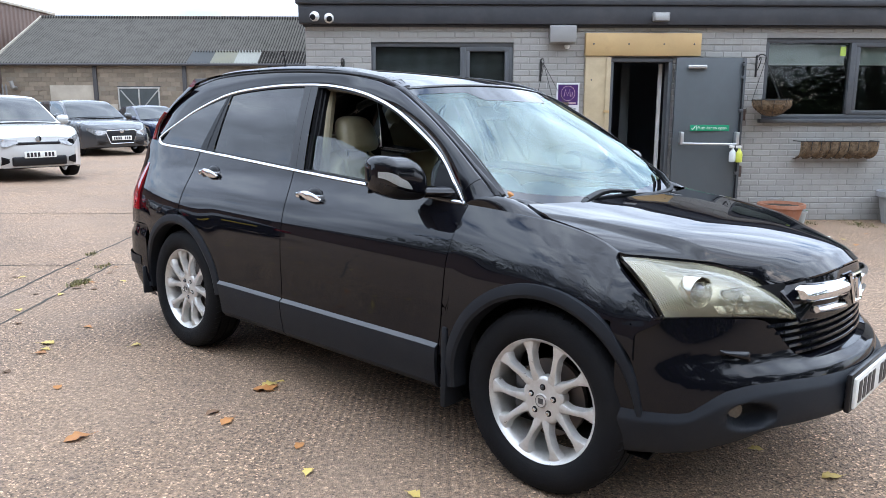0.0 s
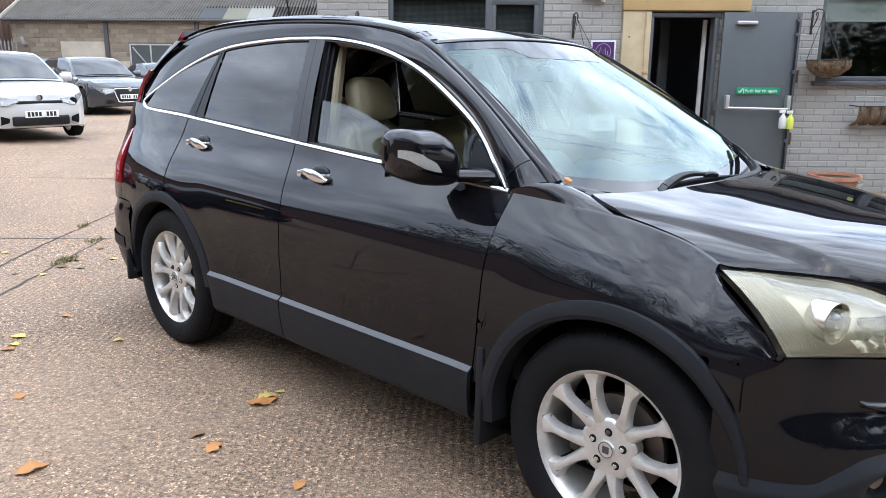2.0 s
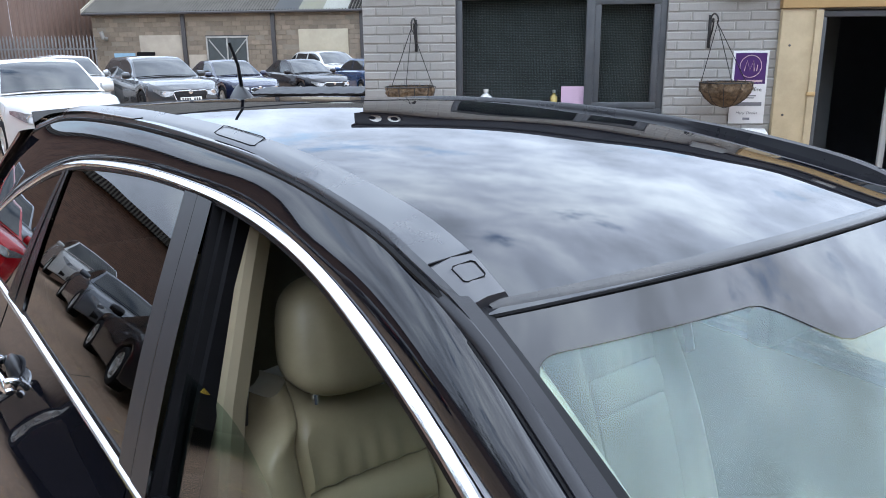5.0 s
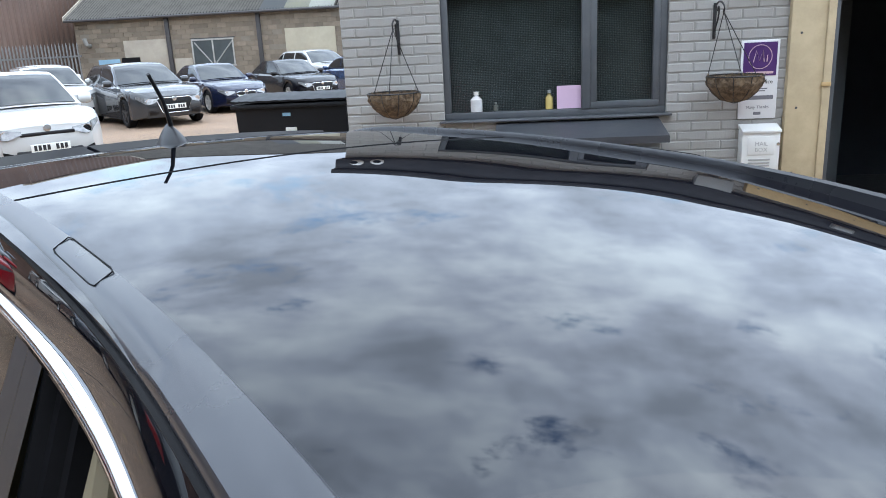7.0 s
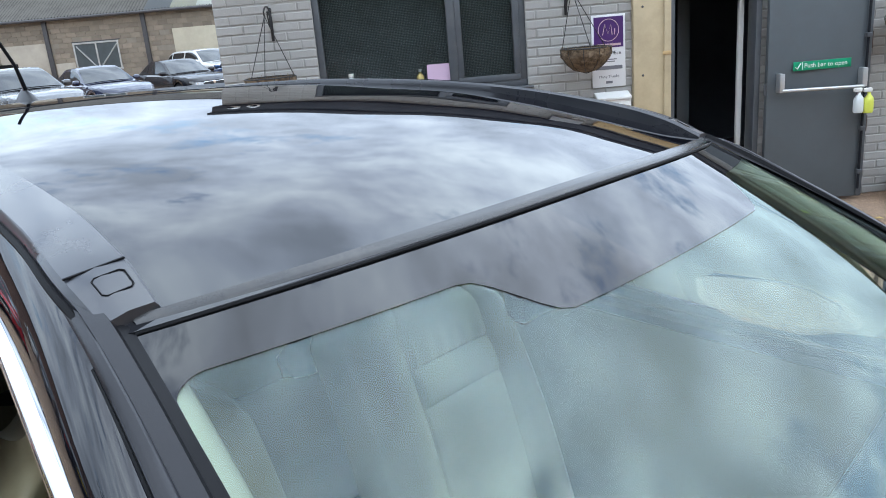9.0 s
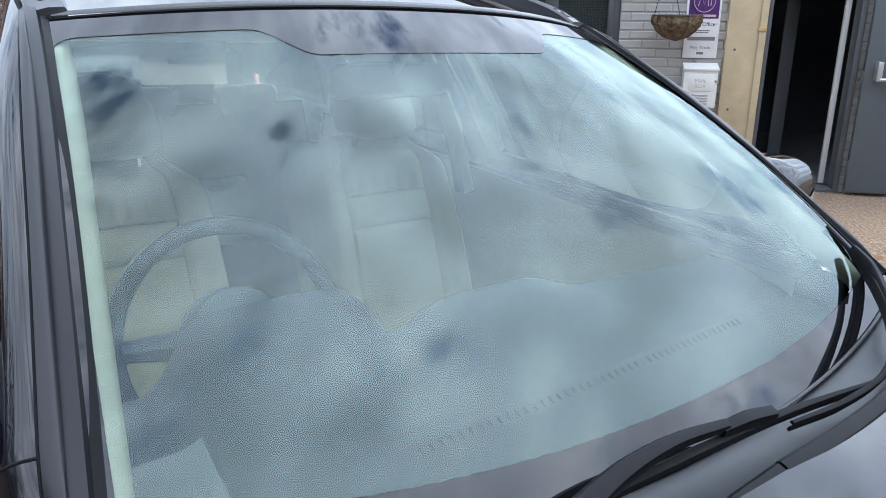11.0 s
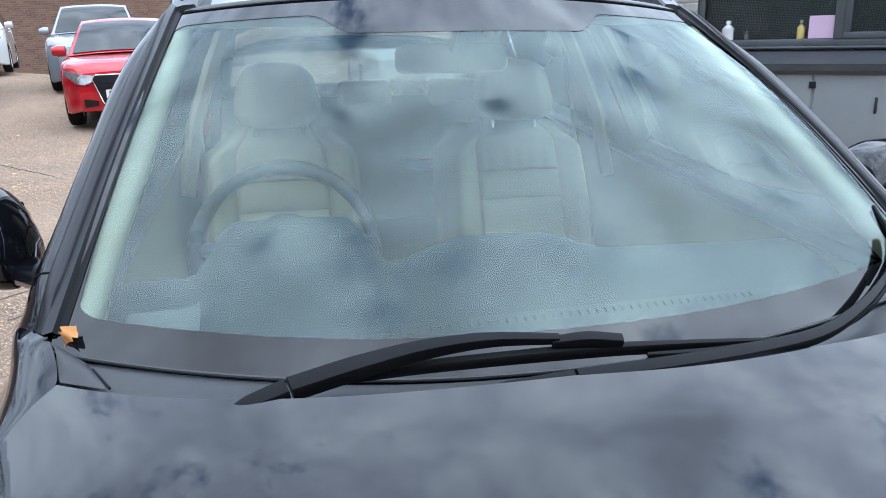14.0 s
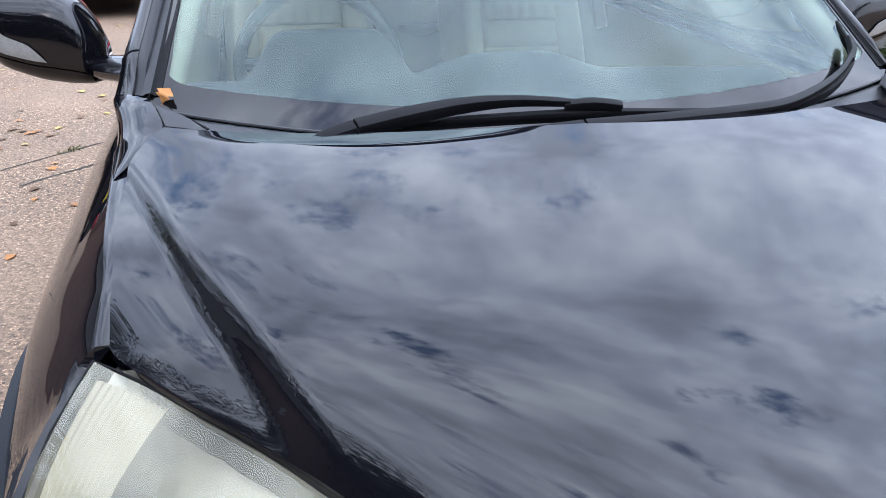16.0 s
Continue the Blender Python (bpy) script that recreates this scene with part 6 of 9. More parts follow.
        for k in range(15):
            q = k / 14
            x = lerp(x0, x1, q)
            zc = hz + 0.012 - 0.022 * q + 0.006 * math.sin(q * math.pi)
            w = 0.006 + 0.017 * math.sin(math.pi * q ** 1.25) ** 0.8
            yo = body_y(x, zc) + 0.012 + 0.020 * math.sin(math.pi * min(q * 1.02, 1))
            rows.append([bm.verts.new((x, s * (yo + 0.010 * math.cos(a * math.tau / 10) - 0.004), zc + w * math.sin(a * math.tau / 10))) for a in range(10)])
        for a, b in zip(rows, rows[1:]):
            for i in range(10):
                bm.faces.new((a[i], a[(i + 1) % 10], b[(i + 1) % 10], b[i]))
        bm.faces.new(rows[0])
        bm.faces.new(rows[-1])
        part("door_handle", bm, CHROME, own, "bright chrome pull handle")
        for x in (x0 + 0.012, x1 - 0.02):
            part("handle_base", bm_box(x - 0.014, x + 0.014, min(s * (body_y(x, hz) - 0.01), s * (body_y(x, hz) + 0.022)), max(s * (body_y(x, hz) - 0.01), s * (body_y(x, hz) + 0.022)), hz - 0.010, hz + 0.016, 0.005), CHROME, own)

    # door mirror
    N = 28

    def mir(q, t, o=0.0):
        y = lerp(0.835, 1.048, q) - 0.0
        zt, zl = mir_top(q), mir_low(q)
        end = max(0.06, (1 - max(0.0, (q - 0.80) / 0.20) ** 2.6)) ** 0.5 * max(0.25, (1 - max(0.0, (0.16 - q) / 0.16) ** 2)) ** 0.5
        xc, zc = lerp(0.618, 0.588, q), (zt + zl) / 2
        c, sn = math.cos(t), math.sin(t)
        front = 0.098 * end * math.copysign(abs(c) ** 0.85, c)
        return Vector((xc + max(front, -0.062) + o, s * (y + o * 0.4), zc + (zt - zl) / 2 * math.copysign(abs(sn) ** 0.58, sn)))
    bm = bm_grid(lambda u, v: mir(u, v * math.tau), 22, N)
    bmesh.ops.remove_doubles(bm, verts=bm.verts[:], dist=0.0004)
    bmesh.ops.holes_fill(bm, edges=[e for e in bm.edges if e.is_boundary])
    mirror = part("door_mirror", bm, PAINT, hero, "gloss black door mirror with a clear indicator strip", sharp=60)
    part("mirror_underside", bm_grid(lambda u, v: mir(lerp(0.10, 0.99, u), lerp(-1.45, -0.40, v), 0.0015), 16, 8), BLACK_TRIM, mirror)
    part("mirror_glass", bm_grid(lambda u, v: (0.524 - 0.006 * u, s * lerp(0.872, 1.015, u), lerp(1.095, lerp(1.20, 1.225, u), v)), 2, 2), material("mirror_silver", (0.8, 0.8, 0.8), 0.02, 1.0, vary=0.01), mirror)

    strip_low = curve([(0, -0.268), (0.6, -0.26), (0.8, -0.20), (0.92, -0.11), (1.0, -0.05)])
    strip_high = curve([(0, -0.262), (0.10, -0.13), (0.26, -0.03), (0.75, 0.015), (0.9, 0.06), (1.0, 0.13)])
    lens_bm = bm_grid(lambda u, v: mir(lerp(0.46, 0.995, u), lerp(strip_low(u), strip_high(u), v), 0.0025), 22, 5)
    part("indicator", lens_bm, material("smoked_lens", (0.29, 0.295, 0.29), 0.1, vary=0.2, scale=120, coat=1), mirror)
    foot = bmesh.new()
    rows = []
    for q in (0, 0.3, 0.65, 1.0):
        y = lerp(0.772, 0.862, q)
        rows.append([foot.verts.new((lerp(0.715, 0.655, q) + lerp(0.075, 0.045, q) * math.cos(a * math.tau / 12), s * y, 1.105 + lerp(0.026, 0.022, q) * math.sin(a * math.tau / 12))) for a in range(12)])
    for a, b in zip(rows, rows[1:]):
        for i in range(12):
            foot.faces.new((a[i], a[(i + 1) % 12], b[(i + 1) % 12], b[i]))
    foot.faces.new(rows[0])
    foot.faces.new(rows[-1])
    part("mirror_foot", foot, PAINT, mirror)

    # headlight
    Lt = spline([(1.552, 0.746, 0.940), (1.61, 0.684, 0.935), (1.67, 0.629, 0.929), (1.744, 0.560, 0.921), (1.812, 0.500, 0.906), (1.865, 0.452, 0.886), (1.910, 0.415, 0.860), (1.985, 0.385, 0.805), (2.052, 0.375, 0.748)], 32)
    Lb = spline([tuple(nose(a, lens_low(a) + 0.004)) for a in (0.19, 0.28, 0.36, 0.44, 0.52, 0.58, 0.63, 0.672)], 32)

    def lens(u, v, o=0.0):
        a, b = along(Lb, u), along(Lt, u)
        p = a.lerp(b, v)
        k = (0.085 * math.sin(math.pi * v) ** 0.9) * (1 - u) ** 0.35 * min(1, 0.45 + u * 2.2)
        n = Vector((0.62, 0.62, 0.25)).normalized()
        p = p + n * (k + o * min(1.0, 6 * min(u + 0.08, 1.02 - u)))
        return (p.x, s * p.y, p.z)
    Lt_end = Lt
    hl = new("headlight")
    hl.parent = hero
    hl["label"] = "large hazy clear headlight with projector lamp"
    part("lens", bm_grid(lambda u, v: lens(u, v), 30, 12), HAZY, hl)
    part("housing", bm_grid(lambda u, v: lens(u, v, -0.085), 24, 8), BOWL, hl)
    edge = [Vector(lens(0, v)) for v in (0, 0.25, 0.5, 0.75, 1)] + [Vector(lens(u, 1)) for u in [i / 20 for i in range(1, 21)]] + [Vector(lens(u, 0)) for u in [i / 20 for i in range(19, -1, -1)]]
    part("seal", bm_tube(edge, 0.0019, 6), MATT_BLACK, hl)
    facing = Vector((0.95, s * 0.30, 0.0)).normalized()
    turn_to = facing.to_track_quat("Z", "Y").to_matrix()

    def lathe_at(c, prof, seg=32):
        bm = bm_lathe(prof, seg)
        for vv in bm.verts:
            vv.co = c + turn_to @ vv.co
        return bm
    # fluted indicator at the outer corner
    def flutes(u, v):
        a = lerp(0.012, 0.16, u)
        return lens(a, lerp(0.10, 0.93, v), -0.026 + 0.0028 * math.sin(u * math.tau * 11))
    part("indicator", bm_grid(flutes, 88, 8), REFLECTOR, hl, "fluted pale indicator reflector")
    # dipped beam: a bright bowl with a round projector in a chrome ring
    c1 = Vector((1.822, s * 0.700, 0.850))
    part("bowl", lathe_at(c1, [(0.026, -0.040), (0.036, -0.028), (0.046, -0.004), (0.050, 0.018), (0.053, 0.020), (0.053, 0.004), (0.050, -0.040)]), LAMP_CHROME, hl)
    pj = part("projector", lathe_at(c1 + facing * 0.006, [(0.031, -0.03), (0.0305, -0.006), (0.026, 0.010), (0.015, 0.020), (0, 0.023)]), material("projector_glass", (0.10, 0.10, 0.10), 0.03, vary=0.1, coat=1.0), hl)
    part("ring", lathe_at(c1 + facing * 0.004, [(0.031, -0.006), (0.033, 0.006), (0.0365, 0.007), (0.038, -0.002), (0.038, -0.03)]), CHROME, pj)
    # main beam further in, with a chrome barrel before it
    c2 = Vector((1.936, s * 0.590, 0.812))
    part("barrel", lathe_at(c2, [(0.030, -0.085), (0.034, -0.08), (0.037, -0.05), (0.037, -0.02), (0.040, -0.018), (0.040, 0.004), (0.036, 0.006), (0.030, -0.012), (0.016, -0.040), (0, -0.045)]), CHROME, hl)
    part("step", bm_grid(lambda u, v: lens(lerp(0.34, 0.92, u), lerp(0.05, 0.20, v), lerp(-0.016, -0.055, v)), 12, 3), LAMP_CHROME, hl)

    # bumper, cladding and fog lamp on this half
    def bump(u, v):
        p = nose(u, lerp(clad_top(u) - 0.004, bump_top(u), v))
        return (p.x, s * p.y, p.z)
    bm = bm_grid(bump, 40, 12)
    part("front_bumper", bm, PAINT, hero, sharp=60)

    def shelf(u, v):
        a = lerp(0.56, 1.0, u)
        p = nose(a, bump_top(a))
        return (p.x - 0.07 * v - 0.001, s * (p.y - 0.03 * v * (1 - u)), p.z + 0.010 * math.sin(v * math.pi / 2))
    part("bumper_shelf", bm_grid(shelf, 24, 4), PAINT, hero)

    def fclad(u, v):
        zt = clad_top(u)
        z = lerp(clad_low(u), zt, v)
        o = 0.016 * min(1, 5 * (1 - v)) - 0.03 * (1 - smoothstep(0, 0.12, v))
        p = nose(u, z, out=o)
        d = math.hypot((u - 0.462) / 0.085, (z - 0.448) / 0.052)
        if d < 1.0:
            p = p + Vector((-0.06, -0.05, 0)) * smoothstep(1.0, 0.45, d)
        return (p.x, s * p.y, p.z)
    part("bumper_cladding", bm_grid(fclad, 70, 26), GREY_PLASTIC, hero, "dark grey plastic lower bumper", sharp=50)
    fp = nose(0.445, 0.448)
    fog = bm_lathe([(0, 0.0), (0.030, 0.004), (0.040, -0.006), (0.042, -0.03)], 20)
    rot = Vector((0.80, s * 0.60, 0)).normalized().to_track_quat("Z", "Y").to_matrix()
    for vv in fog.verts:
        vv.co = Vector((fp.x - 0.050, s * (fp.y - 0.026), fp.z)) + rot @ vv.co
    part("fog_lamp", fog, material("fog_lens", (0.10, 0.085, 0.065), 0.12, vary=0.3, scale=60, coat=1), hero)
    def washer(u, v):
        k = math.sin(math.pi * v) ** 0.6 * min(1.0, 8 * min(u, 1 - u))
        p = nose(lerp(0.395, 0.505, u), lerp(lerp(0.650, 0.618, u), lerp(0.664, 0.652, u), v), out=0.012 * k)
        return (p.x, s * p.y, p.z)
    part("washer_cover", bm_grid(washer, 16, 8), PAINT, hero)

    # tail light, rear bumper, tailgate half
    def tail(u, v):
        z = lerp(0.80, 1.42, v)
        p = stern(lerp(0.0, lerp(0.34, 0.16, v), u) + lerp(0.03, 0.10, v), z, out=0.014)
        return (p.x, s * p.y, p.z)
    part("tail_light", bm_grid(tail, 8, 14, thick=-0.02), LENS_RED, hero, "tall red tail light cluster")
    gate = bm_grid(lambda u, v: (lambda p: (p.x, s * p.y, p.z))(stern(lerp(0.0, 1.0, u), lerp(0.70, 1.575, v))), 24, 35)
    hole = [f for f in gate.faces if 1.225 < f.calc_center_median().z < 1.55 and abs(f.calc_center_median().y) < stern(0.4167, f.calc_center_median().z).y]
    bmesh.ops.delete(gate, geom=hole, context="FACES")
    part("tailgate", gate, PAINT, hero)
    part("rear_window", bm_grid(lambda u, v: (lambda p: (p.x, s * p.y, p.z))(stern(lerp(0.42, 1.0, u), lerp(1.22, 1.56, v), out=0.006)), 10, 6), glass("glass_tailgate", (0.30, 0.34, 0.33)), hero)

    def rbump(u, v):
        z = lerp(0.24, 0.71, v)
        p = stern(u, z, x0=-1.715, out=0.018 if z < 0.66 else 0.004)
        return (p.x, s * p.y, p.z)
    part("rear_bumper", bm_grid(rbump, 20, 12), PAINT, hero)
    part("bumper_strip", bm_grid(lambda u, v: (lambda p: (p.x, s * p.y, p.z))(stern(lerp(0.02, 1, u), lerp(0.44, 0.50, v), x0=-1.76, out=0.024)), 16, 2), GREY_PLASTIC, hero)
    # wheels
    for wx in (FW, RW):
        w = new("wheel")
        w.parent = hero
        w.matrix_basis = Matrix.Translation((wx, s * 0.762, 0.36)) @ Matrix.Rotation(0 if s > 0 else math.pi, 4, "Z")
        prof = [(0.238, -0.100), (0.252, -0.108), (0.295, -0.113), (0.333, -0.108), (0.352, -0.090), (0.359, -0.066), (0.360, -0.060), (0.351, -0.058), (0.351, -0.052), (0.361, -0.050), (0.362, -0.010), (0.352, -0.008), (0.352, 0.0), (0.362, 0.002),
                (0.361, 0.048), (0.351, 0.050), (0.351, 0.056), (0.360, 0.058), (0.358, 0.070), (0.352, 0.090), (0.335, 0.106), (0.300, 0.113), (0.268, 0.110), (0.255, 0.104), (0.247, 0.096), (0.238, 0.09)]
        tyre = part("tyre", bm_lathe(prof, 64, "y"), RUBBER, w)
        bm = bmesh.new()
        for k in range(60):
            a = k * math.tau / 60
            for y0, y1, da in ((0.058, 0.092, 0.05),):
                p0 = Vector((0.3605 * math.cos(a), y0, 0.3605 * math.sin(a)))
                p1 = Vector((0.349 * math.cos(a + da), y1, 0.349 * math.sin(a + da)))
                bm_tube([p0, p1], 0.004, 4, bm)
        part("tread_block", bm, RUBBER, tyre)
        rim = bm_lathe([(0.234, -0.09), (0.214, -0.02), (0.221, 0.055), (0.231, 0.086), (0.242, 0.094), (0.2485, 0.092), (0.2475, 0.080)], 64, "y")
        # five pairs of spokes: the two of a pair close up towards the hub, wide rounded gaps between the pairs
        u_ang = math.pi / 2 if wx == FW else math.pi * 0.3
        for k in range(5):
            for sd in (-1, 1):
                prev = None
                for q in range(13):
                    u = q / 12
                    r = lerp(0.066, 0.239, u)
                    ang = u_ang + math.pi / 5 + k * math.tau / 5 + sd * lerp(0.205, 0.322, smoothstep(0.0, 0.9, u) ** 0.8)
                    wide = lerp(0.023, 0.0132, smoothstep(0, 0.42, u)) + 0.021 * smoothstep(0.62, 1.0, u) ** 1.5
                    yf = 0.069 + 0.013 * math.sin(u * math.pi * 0.85) + 0.008 * u
                    c, sn = math.cos(ang), math.sin(ang)
                    sec = []
                    for tq, yy in ((-1.25, -0.034), (-1.0, -0.010), (-0.80, -0.002), (-0.35, 0.0012), (0.35, 0.0012), (0.80, -0.002), (1.0, -0.010), (1.25, -0.034)):
                        t = tq * wide
                        sec.append(rim.verts.new((r * c - t * sn, yf + yy, r * sn + t * c)))
                    if prev:
                        for i in range(7):
                            rim.faces.new((prev[i], prev[i + 1], sec[i + 1], sec[i]))
                    prev = sec

        def hub(u, v):
            a = u * math.tau
            edge = 0.0890 + 0.0065 * math.cos(5 * (a - u_ang))
            k = round(v * 6)
            r = [0.028, 0.045, 0.065, 0.082, 0.93 * edge, edge, edge][k]
            y = [0.078, 0.0745, 0.0735, 0.073, 0.0715, 0.064, 0.03][k]
            return (r * math.cos(a), y, r * math.sin(a))
        bm_grid(hub, 100, 6, bm=rim, close_u=True)
        rimo = part("rim", rim, ALLOY, w, "silver ten-spoke alloy wheel", sharp=40)
        part("centre_cap", bm_lathe([(0.0, 0.084), (0.026, 0.083), (0.029, 0.078)], 28, "y"), ALLOY, rimo)
        part("cap_ring", bm_tube([(0.0235 * math.cos(a * math.tau / 24), 0.0845, 0.0235 * math.sin(a * math.tau / 24)) for a in range(25)], 0.0012, 5), ALLOY_DARK, rimo)
        part("cap_mark", bm_box(-0.011, 0.011, 0.0835, 0.0853, -0.011, 0.011, 0.0006), ALLOY_DARK, rimo, smooth=False)
        for k in range(5):
            a = k * math.tau / 5 + u_ang
            c = (0.053 * math.cos(a), 0.0035, 0.053 * math.sin(a))
            # black disc on the hub face: shade of the nut's recess put into colour
            part("nut_recess", bm_lathe([(0.0, 0.0715), (0.0125, 0.0722), (0.0135, 0.066)], 14, "y", center=c), MATT_BLACK, rimo)
            part("wheel_nut", bm_lathe([(0.0, 0.082), (0.0065, 0.081), (0.0085, 0.072)], 6, "y", center=c), CHROME if k else ALLOY_DARK, rimo)
        part("brake_disc", bm_lathe([(0, 0.012), (0.150, 0.012), (0.150, -0.012), (0, -0.012)], 40, "y"), material("brake_steel", (0.16, 0.14, 0.13), 0.5, 0.8, vary=0.2), w)
        part("brake_caliper", bm_box(0.08, 0.165, -0.04, 0.03, -0.08, 0.08, 0.015), ALLOY_DARK, w)

# ---- bonnet ----
Bs = spline([(1.105, 0.692, 1.074), (1.15, 0.715, 1.064), (1.22, 0.734, 1.047), (1.355, 0.738, 1.022), (1.461, 0.731, 0.992), (1.538, 0.732, 0.952), (1.60, 0.692, 0.944), (1.67, 0.633, 0.938), (1.744, 0.564, 0.930), (1.812, 0.504, 0.916), (1.865, 0.457, 0.897), (1.91, 0.420, 0.872), (1.985, 0.37, 0.855)], 48)
mid_z = curve([(1.24, 1.076), (1.34, 1.063), (1.45, 1.046), (1.6, 1.022), (1.8, 0.990), (1.95, 0.958), (2.05, 0.925), (2.105, 0.882)])
crease = curve([(1.1, 0.78), (1.21, 0.735), (1.48, 0.640), (1.70, 0.545), (1.86, 0.470), (2.0, 0.40), (2.12, 0.34)])


def bonnet(u, v, o=0.0):
    e = along(Bs, v)
    q = 2 * u - 1
    w = abs(q)
    fx = (e.x - 1.105) / (1.985 - 1.105)
    cx = lerp(1.243, 2.105, fx)
    x = lerp(cx, e.x, w ** 3.2)
    y = e.y * w
    wd = lerp(0.010, 0.032, smoothstep(1.10, 1.80, x))
    h = 0.86 * wd * (1 - 0.8 * smoothstep(1.66, 1.90, x))
    base = 1.078 - 0.10 * fx - 0.13 * fx * fx
    z = lerp(mid_z(cx) - h + 0.022, base, w ** 2.4) + (e.z - base) * w ** 7
    k = min(1.0, max(0.0, (crease(x) - y) / wd + 1.0))
    k = 0.7 * k + 0.3 * smoothstep(0, 1, k)
    z += h * k * (1 - smoothstep(0.82, 1.0, w) * smoothstep(1.70, 1.88, x))
    z -= 0.009 * (1 - smoothstep(0.0, 0.75, fx)) * (1 - w ** 6)
    return (x, math.copysign(y, q), z + o)


bm = bm_grid(bonnet, 240, 90)
rim_in(bm, (-0.004, 0, -0.016))
part("bonnet", bm, PAINT, hero, "long black bonnet with two raised creases", sharp=50)
part("engine_bay", bm_grid(lambda u, v: bonnet(u, v, -0.05), 12, 8), MATT_BLACK, hero)

# ---- grille, badge, plate ----
def nose_line(z, y, out=0.0):
    yy = abs(y)
    y0 = body_y(1.62, max(z, 0.26)) - 0.012 + out
    return Vector((1.62 + (XE(z) - 1.62 + out) * math.sqrt(max(0, 1 - (yy / y0) ** 2)), y, z))


grille = new("grille")
grille.parent = hero
part("backing", bm_grid(lambda u, v: nose_line(lerp(0.59, 0.86, v), lerp(-0.60, 0.60, u), -0.06), 20, 6), MATT_BLACK, grille)


def upper(u, v):
    q = 2 * u - 1
    a = nose_line(0.722, q * 0.385, -0.006)
    b = Vector(bonnet(u, 1.0, -0.010))
    p = a.lerp(b, v)
    return p + Vector((0.012, 0, 0.006)) * math.sin(math.pi * v)


part("upper_panel", bm_grid(upper, 24, 6), PAINT, grille)
for k in range(5):
    z = lerp(0.622, 0.726, k / 4)
    half = lerp(0.40, 0.525, k / 4)
    pts = [nose_line(z + 0.004, lerp(-half, half, i / 20), -0.018) for i in range(21)]
    part("slat", bm_strap(pts, [0.014, 0.014], [0.0065, 0.0065], up=(-0.25, 0.0, 0.97)), PAINT, grille, "gloss black grille slat")
for s in (-1, 1):
    def wing(u, v):
        y = lerp(0.075, 0.375, u)
        e = smoothstep(0.90, 1.0, u)
        z = lerp(lerp(0.790, 0.800, u) + 0.012 * e, lerp(0.862, 0.856, u) - 0.012 * e, v)
        return nose_line(z, s * y, 0.010 + 0.024 * math.sin(math.pi * v) ** 0.7 * (1 - 0.5 * e))

    def under(u, v):
        y = lerp(0.075, 0.300, u)
        z = lerp(lerp(0.742, 0.756, u), lerp(0.776, 0.780, u), v)
        return nose_line(z, s * y, 0.010 + 0.012 * math.sin(math.pi * v))
    for f in (wing, under):
        bm = bm_grid(f, 14, 6)
        rim_in(bm, (-0.03, 0, 0))
        part("chrome_bar", bm, CHROME, grille, "polished chrome grille bar")

    def corner(u, v):
        a = along(Lt_end, lerp(0.62, 1.0, u))
        b = Vector(upper(1.0, 1 - u))
        p = a.lerp(b, v)
        return (p.x + 0.010 * math.sin(math.pi * v), s * p.y, p.z + 0.004 * math.sin(math.pi * v))
    part("corner_panel", bm_grid(corner, 10, 6), PAINT, grille)
# the maker's mark as a plain chrome frame with two uprights
mk = new("badge")
mk.parent = hero
mk["label"] = "plain chrome badge frame"
fr = [nose_line(0.815 + dz, dy, 0.032) for dy, dz in ((-0.058, 0.050), (0.058, 0.050), (0.044, -0.052), (-0.044, -0.052), (-0.058, 0.050))]
part("badge_frame", bm_tube(fr, 0.008, 6), CHROME, mk)
for sd in (-1, 1):
    part("upright", bm_tube([nose_line(lerp(0.778, 0.852, v), sd * lerp(0.017, 0.027, v), 0.038) for v in (0, 0.35, 0.7, 1.0)], [0.0075, 0.006, 0.006, 0.009], 8), CHROME, mk)
part("badge_back", bm_grid(lambda u, v: nose_line(lerp(0.764, 0.864, v), lerp(-0.05, 0.05, u), 0.028), 4, 4), CHROME, mk)
plate = part("number_plate", bm_box(2.225, 2.237, -0.26, 0.26, 0.425, 0.537, 0.004), PLATE_WHITE, hero, "white front number plate with dark bars")
bars(plate, 2.237, 0, 0.481, 0.47, 0.079, 8, INK, widths=[1, 1, 1, 1, 0, 1, 1, 1])
part("plate_holder", bm_box(2.205, 2.2245, -0.275, 0.275, 0.41, 0.552, 0.006), BLACK_TRIM, hero)
part("underbody", bm_box(-1.95, 1.72, -0.66, 0.66, 0.24, 0.42), MATT_BLACK, hero, smooth=False)

# ---- windscreen, cowl, wipers ----
wsc = part("windscreen", bm_grid(lambda u, v: ws(u, v), 40, 26), GLASS_CLEAR, hero, "clear windscreen with dark edge band")
fr = bmesh.new()
SIDE, LO, HI = 0.970, 0.076, 0.926


def side_q(v):
    """How far out the clear glass reaches: less at the base than at the roof."""
    return lerp(0.966, 0.988, v) + 0.009 * math.sin(math.pi * v)


def warp(q, v):
    a, e = abs(q), side_q(v)
    a = a * e / SIDE if a <= SIDE else lerp(e, 1.0, (a - SIDE) / (1 - SIDE))
    return math.copysign(a, q)



def band_low(q):
    c = max(0.0, (abs(q) - 0.92) / 0.054)
    return LO + 0.03 * (1 - math.sqrt(max(0.0, 1 - c * c)))


def band_high(q):
    c = max(0.0, (abs(q) - 0.92) / 0.054)
    return HI - 0.082 * smoothstep(0.53, 0.385, abs(q)) - 0.04 * (1 - math.sqrt(max(0.0, 1 - c * c)))


